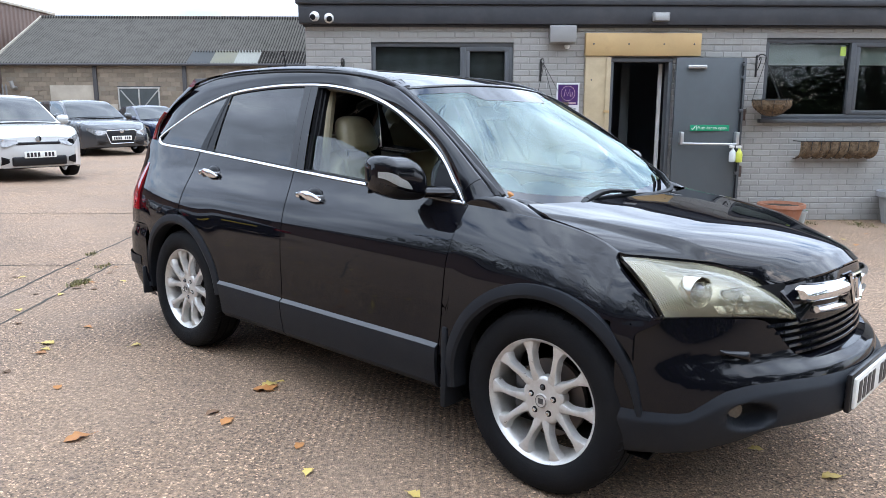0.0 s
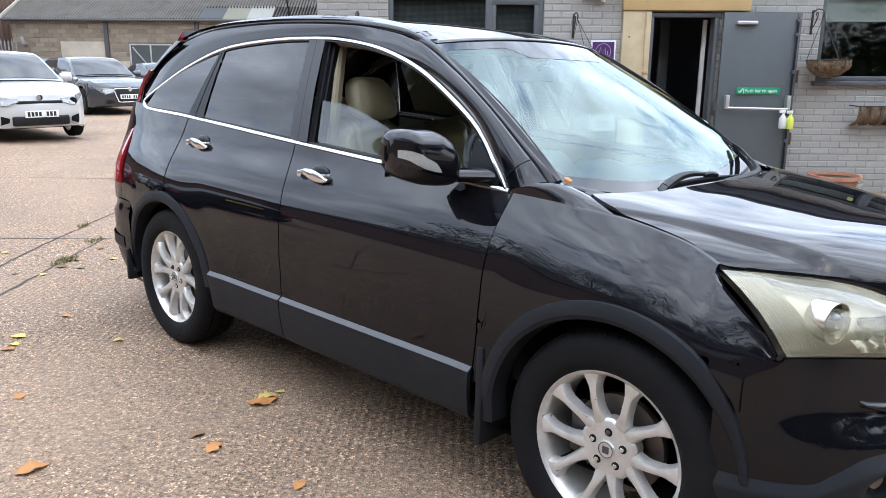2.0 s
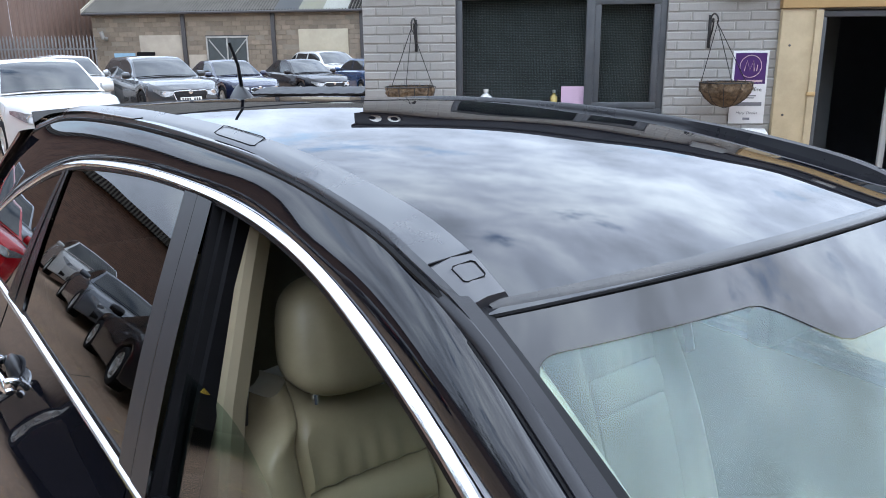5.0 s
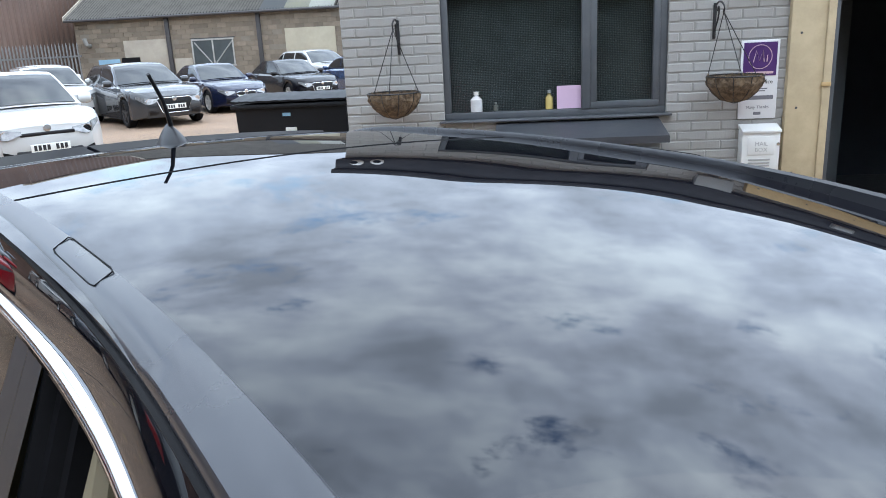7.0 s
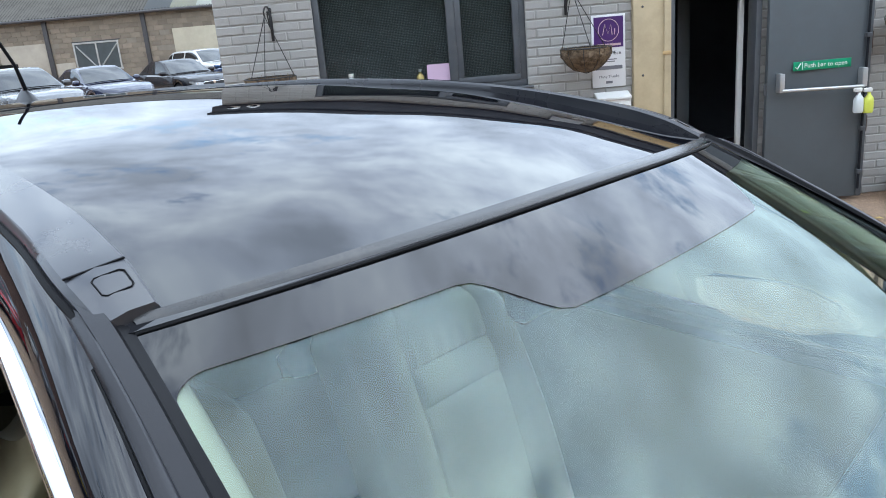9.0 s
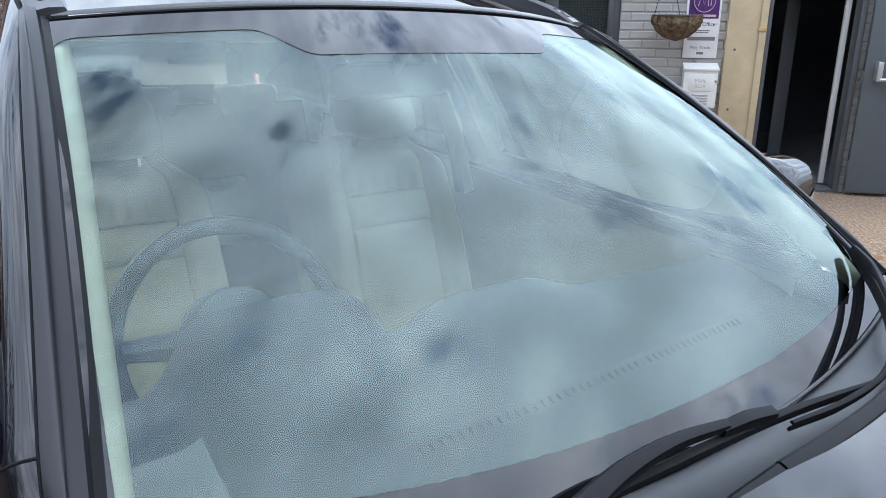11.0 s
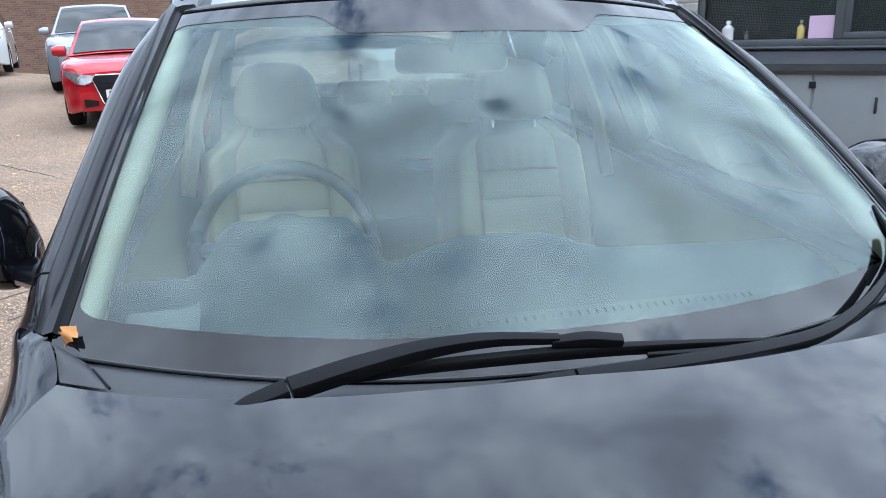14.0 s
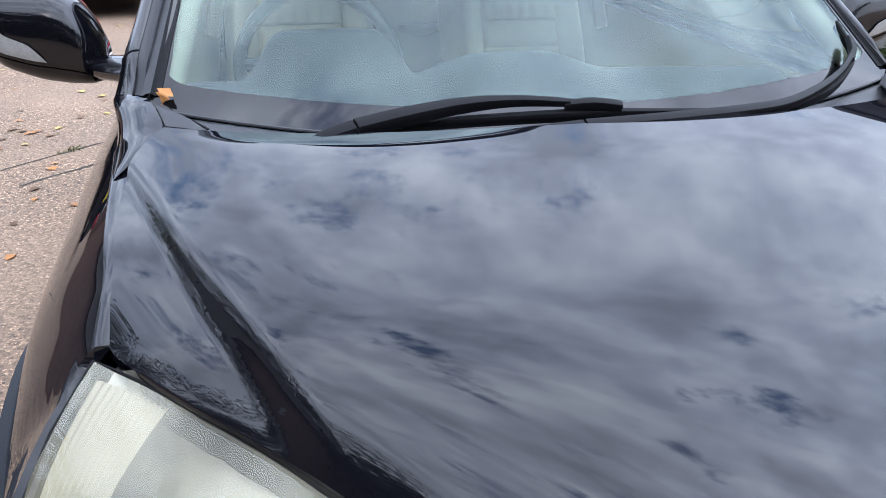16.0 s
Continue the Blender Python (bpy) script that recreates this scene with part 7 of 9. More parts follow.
def band(q0, q1, n, lo, hi, m):
    """A strip of the dark band between two heights on the glass."""
    rows = []
    for i in range(n + 1):
        q = lerp(q0, q1, i / n)
        rows.append([fr.verts.new(ws((warp(q, lerp(lo(q), hi(q), k / m)) + 1) / 2, lerp(lo(q), hi(q), k / m), 0.001)) for k in range(m + 1)])
    for a, b in zip(rows, rows[1:]):
        for k in range(m):
            fr.faces.new((a[k], b[k], b[k + 1], a[k + 1]))


for sg in (-1, 1):
    band(sg * SIDE, sg * 1.0, 3, lambda q: 0.0, lambda q: 1.0, 40)
for q0, q1, n in ((-SIDE, -0.92, 14), (-0.92, 0.92, 72), (0.92, SIDE, 14)):
    band(q0, q1, n, lambda q: 0.0, band_low, 4)
    band(q0, q1, n, band_high, lambda q: 1.0, 4)
part("edge_band", fr, FRIT, wsc)


def cowl(u, v):
    q = 2 * u - 1
    a = Vector(ws(u, 0.0, -0.002))
    b = Vector(bonnet(u, 0.0, -0.024)) + Vector((-0.003, 0, 0))
    if abs(q) > 0.94:
        b.y = lerp(b.y, a.y, (abs(q) - 0.94) / 0.06)
    p = a.lerp(b, v)
    return (p.x, p.y, p.z + 0.004 * math.sin(math.pi * min(1, 3 * v)) - 0.006 * smoothstep(0.3, 0.7, v) * (1 - smoothstep(0.8, 1.0, v)))


COWL = material("cowl_plastic", (0.020, 0.021, 0.024), 0.48, vary=0.15, scale=16, bump=0.0003, bump_scale=600, tint=(0.034, 0.034, 0.035), tint_scale=7, tint_amount=0.45)
cw_ = part("cowl_panel", bm_grid(cowl, 60, 12), COWL, hero, "dark grey plastic scuttle panel")
part("cowl_lip", bm_tube([Vector(ws(i / 40, 0.004, 0.0035)) for i in range(41)], 0.0032, 8), COWL, cw_)


for grp in ("driver", "passenger"):
    w = new("wiper")
    w.parent = hero
    w["label"] = "black windscreen wiper lying along the glass base"
    if grp == "driver":
        cap = spline([(1.222, -0.490, 1.072), (1.210, -0.455, 1.080), (1.196, -0.410, 1.088)], 8)
        arm = spline([(1.195, -0.406, 1.089), (1.176, -0.32, 1.100), (1.160, -0.23, 1.108), (1.155, -0.14, 1.110), (1.160, -0.045, 1.104)], 24)
        blade = spline([(1.150, -0.36, 1.076), (1.155, -0.22, 1.083), (1.163, -0.02, 1.086), (1.170, 0.12, 1.083), (1.188, 0.275, 1.081)], 24)
        clip = spline([(1.160, -0.055, 1.100), (1.164, -0.005, 1.101), (1.168, 0.045, 1.096)], 8)
        aw, ah, cw = [0.0145, 0.0145, 0.012, 0.009, 0.007], [0.010, 0.010, 0.009, 0.007, 0.005], [0.008, 0.010, 0.009]
    else:
        cap = spline([(1.240, -0.225, 1.070), (1.240, -0.14, 1.077), (1.238, -0.052, 1.083)], 8)
        arm = spline([(1.238, -0.048, 1.0835), (1.238, 0.10, 1.088), (1.228, 0.23, 1.091), (1.205, 0.34, 1.095), (1.150, 0.45, 1.108), (1.08, 0.55, 1.124), (1.015, 0.625, 1.148)], 28)
        blade = spline([(1.178, 0.08, 1.074), (1.190, 0.20, 1.076), (1.180, 0.34, 1.082), (1.115, 0.50, 1.094), (1.00, 0.64, 1.132), (0.90, 0.668, 1.188)], 24)
        clip = spline([(1.045, 0.595, 1.134), (1.005, 0.630, 1.148), (0.965, 0.650, 1.164)], 8)
        aw, ah, cw = [0.0115, 0.0115, 0.011, 0.009, 0.006, 0.005], [0.007, 0.007, 0.007, 0.006, 0.004, 0.004], [0.005, 0.007, 0.005]
    part("wiper_arm", bm_strap(arm, aw, ah), WIPER_BLACK, w)
    part("arm_cap", bm_strap(cap, [0.004, 0.012, aw[0] * 0.97], [0.003, 0.008, ah[0] * 0.97]), WIPER_BLACK, w)
    bl = part("wiper_blade", bm_strap(blade, [0.003, 0.006, 0.007, 0.005, 0.003] if grp == "driver" else [0.003, 0.005, 0.005, 0.004, 0.003], [0.003, 0.0045, 0.005, 0.004, 0.003]), MATT_BLACK, w)
    part("blade_rubber", bm_strap([p + Vector((-0.003, 0, -0.010)) for p in blade], [0.002, 0.003, 0.002], [0.004, 0.006, 0.004]), RUBBER, bl)
    part("connector", bm_strap(clip, cw, [0.005, 0.008, 0.006]), WIPER_BLACK, w)

for s in (-1, 1):
    def corner(u, v):
        a = Vector((1.020, 0.712, 1.104)).lerp(Vector((1.098, 0.690, 1.082)), u)
        b = Vector((1.052, 0.668, 1.086)).lerp(Vector((1.130, 0.625, 1.080)), u)
        p = a.lerp(b, v)
        return (p.x, s * p.y, p.z + 0.007 * math.sin(math.pi * u) * math.sin(math.pi * v) ** 0.5)
    cc_ = part("cowl_corner", bm_grid(corner, 10, 8), COWL, hero, "moulded plastic scuttle corner")
    part("slot", bm_tube([Vector(corner(u, 1.0)) + Vector((0, 0, 0.002)) for u in (0.3, 0.5, 0.75, 1.0)], 0.0016, 5), MATT_BLACK, cc_)

# ---- roof ----
roof_z = curve([(0.405, 1.578), (0.30, 1.600), (0.15, 1.628), (-0.05, 1.652), (-0.35, 1.674), (-0.75, 1.686), (-1.1, 1.682), (-1.4, 1.660), (-1.6, 1.625), (-1.75, 1.580)])


def roof_sheet(u, v):
    q = 2 * u - 1
    x = lerp(0.402 - 0.105 * abs(q) ** 2.4, -1.72 + 0.10 * abs(q) ** 2, v)
    y = lerp(0.585, 0.560, min(1, v * 4)) * q
    xf = 0.402 - 0.105 * abs(q) ** 2.4
    z = roof_z(x) - 0.022 * q * q
    z += (1.577 - 0.034 * abs(q) ** 2.2 - roof_z(xf) + 0.022 * q * q) * (1 - smoothstep(0, 0.30, v))
    return (x, y, z)


part("roof_panel", bm_grid(roof_sheet, 36, 60), PAINT, hero, "glossy black roof panel")


def header(u, v):
    q = 2 * u - 1
    k = round(v * 4)
    back, up = [(-0.003, -0.004), (0.0, 0.0012), (0.004, 0.0024), (0.012, 0.0024), (0.015, 0.0)][k]
    x = 0.402 - back - 0.107 * abs(q) ** 2.4
    return (x, 0.570 * q, 1.5785 - 0.034 * abs(q) ** 2.2 + back * 0.42 + up)


part("screen_strip", bm_grid(header, 60, 4), material("aged_trim", (0.016, 0.016, 0.017), 0.22, vary=0.25, scale=26, tint=(0.060, 0.050, 0.040), tint_scale=9, tint_amount=0.5, spec=0.5), hero, "weathered rubber strip over the windscreen", sharp=30)
part("screen_seam", bm_tube([Vector((0.4065 - 0.107 * abs(q) ** 2.4, 0.575 * q, 1.5755 - 0.034 * abs(q) ** 2.2)) for q in [i / 20 - 1 for i in range(41)]], 0.0025, 6), MATT_BLACK, hero)
part("roof_joint", bm_tube([Vector(roof_sheet(0.5 + 0.5 * q, 1.185 / 2.12)) for q in [i / 12 - 1 for i in range(25)]], 0.0016, 5), MATT_BLACK, hero)
ant = new("antenna")
ant.parent = hero
part("antenna_base", bm_grid(lambda u, v: (-1.44 + 0.075 * math.cos(u * math.tau) * (1 - v) ** 0.7 - 0.02 * v, 0.0 + 0.032 * math.sin(u * math.tau) * (1 - v), roof_z(-1.42) - 0.006 + 0.055 * v ** 0.8), 18, 6, close_u=True), BLACK_TRIM, ant)
part("antenna_mast", bm_tube([(-1.445, 0.0, 1.70), (-1.40, -0.03, 1.765), (-1.367, -0.07, 1.83)], [0.0062, 0.0050, 0.0045], 8), BLACK_TRIM, ant)
sp_bm = bm_grid(lambda u, v: (-1.62 - 0.12 * v, 0.56 * (2 * u - 1) * (1 - 0.05 * v), roof_z(-1.62) + 0.003 - 0.045 * v - 0.022 * (2 * u - 1) ** 2), 16, 4, thick=-0.03)
part("tailgate_spoiler", sp_bm, PAINT, hero)

# ---- inside ----
part("headliner", bm_grid(lambda u, v: (lambda p: (lerp(0.33, -1.6, v), p[1] * 0.97, p[2] - 0.045))(roof_sheet(u, v)), 12, 14), LINING_SHADED, hero)
part("cabin_floor", bm_box(-1.7, 0.85, -0.72, 0.72, 0.42, 0.46), DARK_IN, hero, smooth=False)
part("bulkhead", bm_box(0.86, 0.90, -0.74, 0.74, 0.42, 0.99), DARK_IN, hero, smooth=False)
part("boot_trim", bm_box(-1.9, -1.2, -0.66, 0.66, 0.46, 0.95, 0.02), DARK_IN, hero)


def dash_top(u, v):
    """From the glass base (v = 0) back to the edge over the knees; a hood over the dials and a low pod in the middle."""
    y = lerp(-0.70, 0.70, u)
    x = lerp(1.075 - 0.09 * (y / 0.7) ** 2, 0.60, v)
    hood_w = 0.168
    a = abs(y + 0.385) / hood_w
    hood = 0.105 * (1 - smoothstep(0.62, 1.16, a)) * (1 - 0.10 * min(a, 1) ** 2) * smoothstep(0.44, 0.84, v)
    pod = 0.045 * (1 - smoothstep(0.35, 1.35, abs(y - 0.03) / 0.19)) * smoothstep(0.36, 0.90, v)
    z = 1.012 + 0.042 * smoothstep(0.25, 0.85, v) - 0.010 * smoothstep(0.25, 0.65, y) * v + hood + pod + 0.006 * smoothstep(0.40, 0.41, v) - 0.11 * smoothstep(0.94, 1.0, v)
    return (x, y, z)


dash = part("dashboard", bm_grid(dash_top, 120, 60), DASH, hero, "grey dashboard with a hood over the dials")
part("dash_front", bm_grid(lambda u, v: (lerp(0.60, 0.66, v), lerp(-0.70, 0.70, u), lerp(0.93, 0.52, v)), 10, 6), DASH, dash)


def on_dash(y, x, lift=0.0):
    u = (y + 0.70) / 1.40
    front = 1.075 - 0.09 * (y / 0.7) ** 2
    p = Vector(dash_top(u, (front - x) / (front - 0.60)))
    return Vector((p.x, p.y, p.z + lift))


part("demist_vent", bm_grid(lambda u, v: on_dash(lerp(-0.31, 0.47, u), lerp(0.908, 0.880, v) - 0.03 * u * u, 0.003), 40, 2), material("vent_grey", (0.045, 0.05, 0.056), 0.7, vary=0.1), dash, "dark demister slot")
for k in range(46):
    y = lerp(-0.30, 0.46, k / 45)
    p = on_dash(y, 0.894 - 0.03 * (k / 45) ** 2, 0.0)
    part("vent_fin", bm_prism([(p.x - 0.012, p.z + 0.003), (p.x + 0.012, p.z + 0.003), (p.x - 0.002, p.z + 0.009)], p.y - 0.0028, p.y + 0.0028, "xz"), DASH, dash, smooth=False)
tray = part("corner_panel", bm_grid(lambda u, v: on_dash(lerp(-0.665, -0.545, u), lerp(0.915, 0.77, v), 0.007), 8, 8, thick=0.006), material("pale_trim", (0.15, 0.16, 0.17), 0.6, vary=0.05), dash, "pale speaker panel")
cpx = on_dash(-0.605, 0.845, 0.011)
part("corner_vent", bm_tube([(cpx.x + 0.050 * math.cos(a * math.tau / 24), cpx.y + 0.042 * math.sin(a * math.tau / 24), cpx.z) for a in range(25)], 0.005, 6), MATS["pale_trim"], tray)

wheel_c, tiltw = Vector((0.50, -0.375, 1.045)), radians(24)
sw_m = Matrix.Translation(wheel_c + Vector((0.0, -0.018, 0.012))) @ Matrix.Rotation(-tiltw, 4, "Y")
stw = new("steering_wheel")
stw.parent = hero
stw["label"] = "dark grey steering wheel"
stw.matrix_basis = sw_m
part("wheel_rim", bm_tube([(0, 0.185 * math.cos(a * math.tau / 40), 0.185 * math.sin(a * math.tau / 40)) for a in range(41)], 0.0155, 10, caps=False), material("wheel_leather", (0.012, 0.014, 0.018), 0.5, vary=0.1), stw)
part("wheel_hub", bm_lathe([(0, -0.05), (0.06, -0.045), (0.085, -0.02), (0.08, 0.03), (0, 0.04)], 20, "x"), DASH, stw)
for a in (radians(5), radians(175), radians(270)):
    part("wheel_spoke", bm_tube([(0.0, 0.06 * math.cos(a), 0.06 * math.sin(a)), (0, 0.175 * math.cos(a), 0.175 * math.sin(a))], [0.026, 0.016], 8), DASH, stw)


def seat(yc, name="seat"):
    st = new(name)
    st.parent = hero
    st["label"] = "beige leather front seat with headrest"
    st.matrix_basis = Matrix.Translation((0.035, yc, 0.43))

    def cushion(u, v):
        q = 2 * u - 1
        x = lerp(-0.16, 0.42, v)
        side = 0.045 * smoothstep(0.55, 0.85, abs(q)) * (1 - smoothstep(0.93, 1.0, abs(q)) * 1.6)
        z = 0.14 + 0.06 * v + side + 0.01 * math.sin(v * 9) * (abs(q) < 0.6) - 0.10 * smoothstep(0.9, 1.0, v)
        return (x, 0.255 * q, z)
    bm = bm_grid(cushion, 24, 18)
    rim_in(bm, (0, 0, -0.14))
    part("cushion", bm, LEATHER, st)

    def back(u, v):
        q = 2 * u - 1
        aq = abs(q)
        w = 0.252 - 0.018 * v - 0.075 * smoothstep(0.84, 1.0, v) ** 1.6
        x = -0.085 - 0.205 * v + 0.018 * math.sin(math.pi * v)
        z = 0.20 + 0.605 * v - 0.030 * aq ** 2.5 * smoothstep(0.5, 1.0, v)
        bolster = 0.050 * smoothstep(0.52, 0.78, aq) * (1 - 0.45 * v)
        bolster -= 0.115 * smoothstep(0.80, 1.0, aq) ** 2
        groove = 0.013 * math.exp(-((aq - 0.56) / 0.022) ** 2) * smoothstep(0.02, 0.1, v)
        inside = 1 - smoothstep(0.50, 0.56, aq)
        seam = sum(0.011 * math.exp(-((v - k) / 0.010) ** 2) for k in (0.60, 0.735)) * inside
        puff = (0.010 * math.sin(math.pi * min(1, max(0, (v - 0.60) / 0.135))) + 0.012 * math.sin(math.pi * min(1, max(0, (v - 0.735) / 0.265))) ** 0.7) * inside
        pleat = 0.0035 * math.sin(q * 34 + 0.6 * math.sin(9 * q)) * math.exp(-((v - 0.785) / 0.05) ** 2) * inside
        return (x + bolster - groove - seam + puff + pleat - 0.075 * smoothstep(0.90, 1.0, v) ** 1.5, w * q, z)
    bm = bm_grid(back, 72, 72)
    rim_in(bm, (-0.10, 0, -0.02))
    part("backrest", bm, LEATHER, st)

    hr = bmesh.new()
    bmesh.ops.create_uvsphere(hr, u_segments=40, v_segments=26, radius=1.0)
    for v in hr.verts:
        c = v.co
        z = math.copysign(abs(c.z) ** 0.62, c.z)
        wide = lerp(0.140, 0.104, (z + 1) / 2)
        y = math.copysign(abs(c.y) ** 0.62, c.y)
        x = math.copysign(abs(c.x) ** 0.70, c.x)
        seam = 0.005 * math.exp(-((abs(y) - 0.72) / 0.04) ** 2)
        v.co = Vector((-0.318 + (0.062 - seam) * x - 0.034 * z + 0.016 * (1 - y * y) * (x > 0), wide * y, 0.890 + 0.093 * z))
    head = part("headrest", hr, LEATHER, st)
    for y in (-0.07, 0.07):
        part("headrest_post", bm_tube([(-0.295, y, 0.755), (-0.305, y, 0.83)], 0.006, 8), CHROME, head)
    part("armrest", bm_box(-0.05, 0.22, 0.28 if yc < 0 else -0.33, 0.33 if yc < 0 else -0.28, 0.34, 0.40, 0.02), LEATHER, st)
    return st


seat(-0.385)
seat(0.345)
rs = new("rear_seat")
rs.parent = hero
rs["label"] = "beige leather rear bench"
part("cushion", bm_box(-1.12, -0.66, -0.64, 0.64, 0.46, 0.72, 0.05, 3), LEATHER, rs)
part("backrest", bm_grid(lambda u, v: (-1.12 - 0.18 * v + 0.012 * math.cos((2 * u - 1) * 9), 0.64 * (2 * u - 1), 0.70 + 0.52 * v), 24, 8, thick=0.10), LEATHER, rs)
for y in (-0.4, 0.0, 0.4):
    part("headrest", bm_box(-1.37, -1.28, y - 0.12, y + 0.12, 1.16, 1.285, 0.03, 3), LEATHER, rs)
for s in (-1, 1):
    part("door_card", bm_grid(lambda u, v: (lerp(-1.25, 0.84, u), s * (0.70 + 0.02 * math.cos(v * 5)), lerp(0.45, belt(lerp(-1.25, 0.84, u)) - 0.015, v)), 16, 8), BEIGE, hero)
    part("door_cap", bm_grid(lambda u, v: (lerp(-1.25, 0.84, u), s * lerp(0.695, glass_y(belt(lerp(-1.25, 0.84, u))) - 0.028, v), belt(lerp(-1.25, 0.84, u)) - 0.012), 16, 2), DARK_IN, hero)
    part("pillar_trim", bm_tube([Vector((p.x - 0.024, s * (p.y - 0.027), p.z - 0.018)) for p in Dd[0:24]], 0.028, 12), BEIGE, hero)
    part("pillar_trim", bm_strap([(-0.235, s * 0.665, 1.04), (-0.262, s * 0.625, 1.25), (-0.305, s * 0.565, 1.42), (-0.355, s * 0.505, 1.56)], [0.036, 0.034, 0.033, 0.033], [0.02, 0.02, 0.02], up=(0.25, s * 0.95, 0.2)), TAN, hero)
    part("cant_trim", bm_tube([Vector((p.x, s * (p.y - 0.045), p.z - 0.012)) for p in C[18:52]], 0.026, 8), LINING_SHADED, hero)
    part("seat_belt", bm_strap([(-0.345, s * 0.545, 1.43), (-0.325, s * 0.575, 1.20), (-0.30, s * 0.60, 0.95), (-0.28, s * 0.61, 0.60)], [0.022, 0.022], [0.0016, 0.0016], up=(0.6, s * 0.8, 0.1)), material("belt_web", (0.05, 0.05, 0.045), 0.8, vary=0.1, scale=80), hero)
im = new("rear_view_mirror")
im.parent = hero
part("mirror_shell", bm_box(0.33, 0.37, -0.13, 0.13, 1.41, 1.475, 0.018), DARK_IN, im)
part("mirror_stalk", bm_tube([(0.36, 0, 1.46), (0.42, 0, 1.515)], 0.012, 8), DARK_IN, im)
vb = part("sun_visor", bm_box(0.16, 0.34, -0.56, -0.20, 1.512, 1.53, 0.008), BEIGE, hero)
vb = part("sun_visor", bm_box(0.16, 0.34, 0.20, 0.56, 1.512, 1.53, 0.008), BEIGE, hero)

# ---- things on and before the office wall ----
COIR = material("coir_liner", (0.19, 0.135, 0.085), 0.95, vary=0.55, scale=26, bump=0.02, bump_scale=38, tint=(0.045, 0.030, 0.020), tint_scale=18, tint_amount=0.9)
IRON = material("black_iron", (0.018, 0.018, 0.02), 0.5, vary=0.2)
TERRACOTTA = material("terracotta", (0.36, 0.15, 0.085), 0.75, vary=0.15, scale=9, tint=(0.5, 0.36, 0.28), tint_scale=6, tint_amount=0.4)
LEAF_GREEN = material("plant_leaf", (0.045, 0.085, 0.025), 0.55, vary=0.3, scale=20, random_tone=0.35)
SOIL = material("soil", (0.035, 0.025, 0.018), 0.95, vary=0.4, scale=25, bump=0.01, bump_scale=30)


def hanging_basket(x, z_rim, z_hook, r, hook_dx, label):
    b = thing("hanging_basket", label, "hanging basket", group="hanging baskets on the office wall")
    yb = WY - 0.27
    hx = x + hook_dx
    br = part("bracket", bm_box(hx - 0.012, hx + 0.012, WY - 0.012, WY + 0.004, z_hook - 0.26, z_hook, 0.004), IRON, b)
    part("arm", bm_tube(spline([(hx, WY - 0.01, z_hook - 0.02), (hx, WY - 0.12, z_hook + 0.005), (hx, WY - 0.22, z_hook - 0.01), (hx, WY - 0.27, z_hook - 0.04), (hx, WY - 0.25, z_hook - 0.075)], 16), 0.007, 6), IRON, br)
    part("scroll", bm_tube(spline([(hx, WY - 0.01, z_hook - 0.20), (hx, WY - 0.09, z_hook - 0.13), (hx, WY - 0.13, z_hook - 0.05), (hx, WY - 0.10, z_hook - 0.03), (hx, WY - 0.085, z_hook - 0.06)], 16), 0.006, 6), IRON, br)
    top = Vector((hx, WY - 0.26, z_hook - 0.07))
    for k in range(3):
        a = k * math.tau / 3 + 0.5
        p = Vector((x + r * math.cos(a), yb + r * math.sin(a), z_rim))
        part("chain", bm_tube([top, p], 0.0035, 5), IRON, b)
    part("rim", bm_tube([(x + r * math.cos(a * math.tau / 32), yb + r * math.sin(a * math.tau / 32), z_rim) for a in range(33)], 0.005, 6), IRON, b)
    rnd = random.Random(int(x * 100))

    def bowl(u, v):
        a = u * math.tau
        lump = 1 + 0.075 * abs(math.sin(6 * a + 3.0 * v + x)) * abs(math.sin(6 * a - 3.0 * v)) * math.sin(math.pi * min(v * 1.2, 1)) + 0.06 * noise.noise(Vector((math.cos(a) * 9, math.sin(a) * 9, v * 9 + x)))
        rr = r * 0.99 * math.cos(v * math.pi / 2 * 0.98) ** 0.45 * lump
        return (x + rr * math.cos(a), yb + rr * math.sin(a), z_rim + 0.012 * noise.noise(Vector((a * 3, x, 0))) * (v == 0) - 0.19 * v)
    part("liner", bm_grid(bowl, 96, 22, close_u=True), COIR, b, "shaggy brown coir liner", sharp=60)
    for k in range(10):
        a = k * math.tau / 10
        part("wire", bm_tube([(x + r * 1.05 * math.cos(v * math.pi / 2) ** 0.5 * math.cos(a) if v < 1 else x, yb + (r * 1.05 * math.cos(v * math.pi / 2) ** 0.5 * math.sin(a) if v < 1 else 0), z_rim - 0.2 * v) for v in (0, 0.3, 0.6, 0.85, 1.0)], 0.0028, 4), IRON, b)
    part("soil", bm_lathe([(0, z_rim - 0.03), (r * 0.93, z_rim - 0.02)], 20, center=(x, yb, 0)), SOIL, b)
    tuft = bmesh.new()
    for k in range(40):
        a, q = rnd.uniform(0, math.tau), rnd.uniform(0.5, 1.0)
        p = Vector((x + r * q * math.cos(a), yb + r * q * math.sin(a), z_rim - 0.02))
        bm_tube([p, p + Vector((rnd.uniform(-0.02, 0.02), rnd.uniform(-0.02, 0.02), rnd.uniform(0.02, 0.05)))], [0.003, 0.001], 3, tuft)
    part("dry_stems", tuft, COIR, b)["kind"] = "stuff"
    return b


hanging_basket(-1.065, 1.455, 1.99, 0.200, 0.02, "bare coir-lined wire hanging basket on an iron bracket")
hanging_basket(1.46, 1.475, 1.995, 0.200, -0.10, "bare coir-lined wire hanging basket beside the sales sign")
hanging_basket(4.14, 1.51, 2.05, 0.225, -0.11, "coir-lined wire hanging basket beside the wide window")

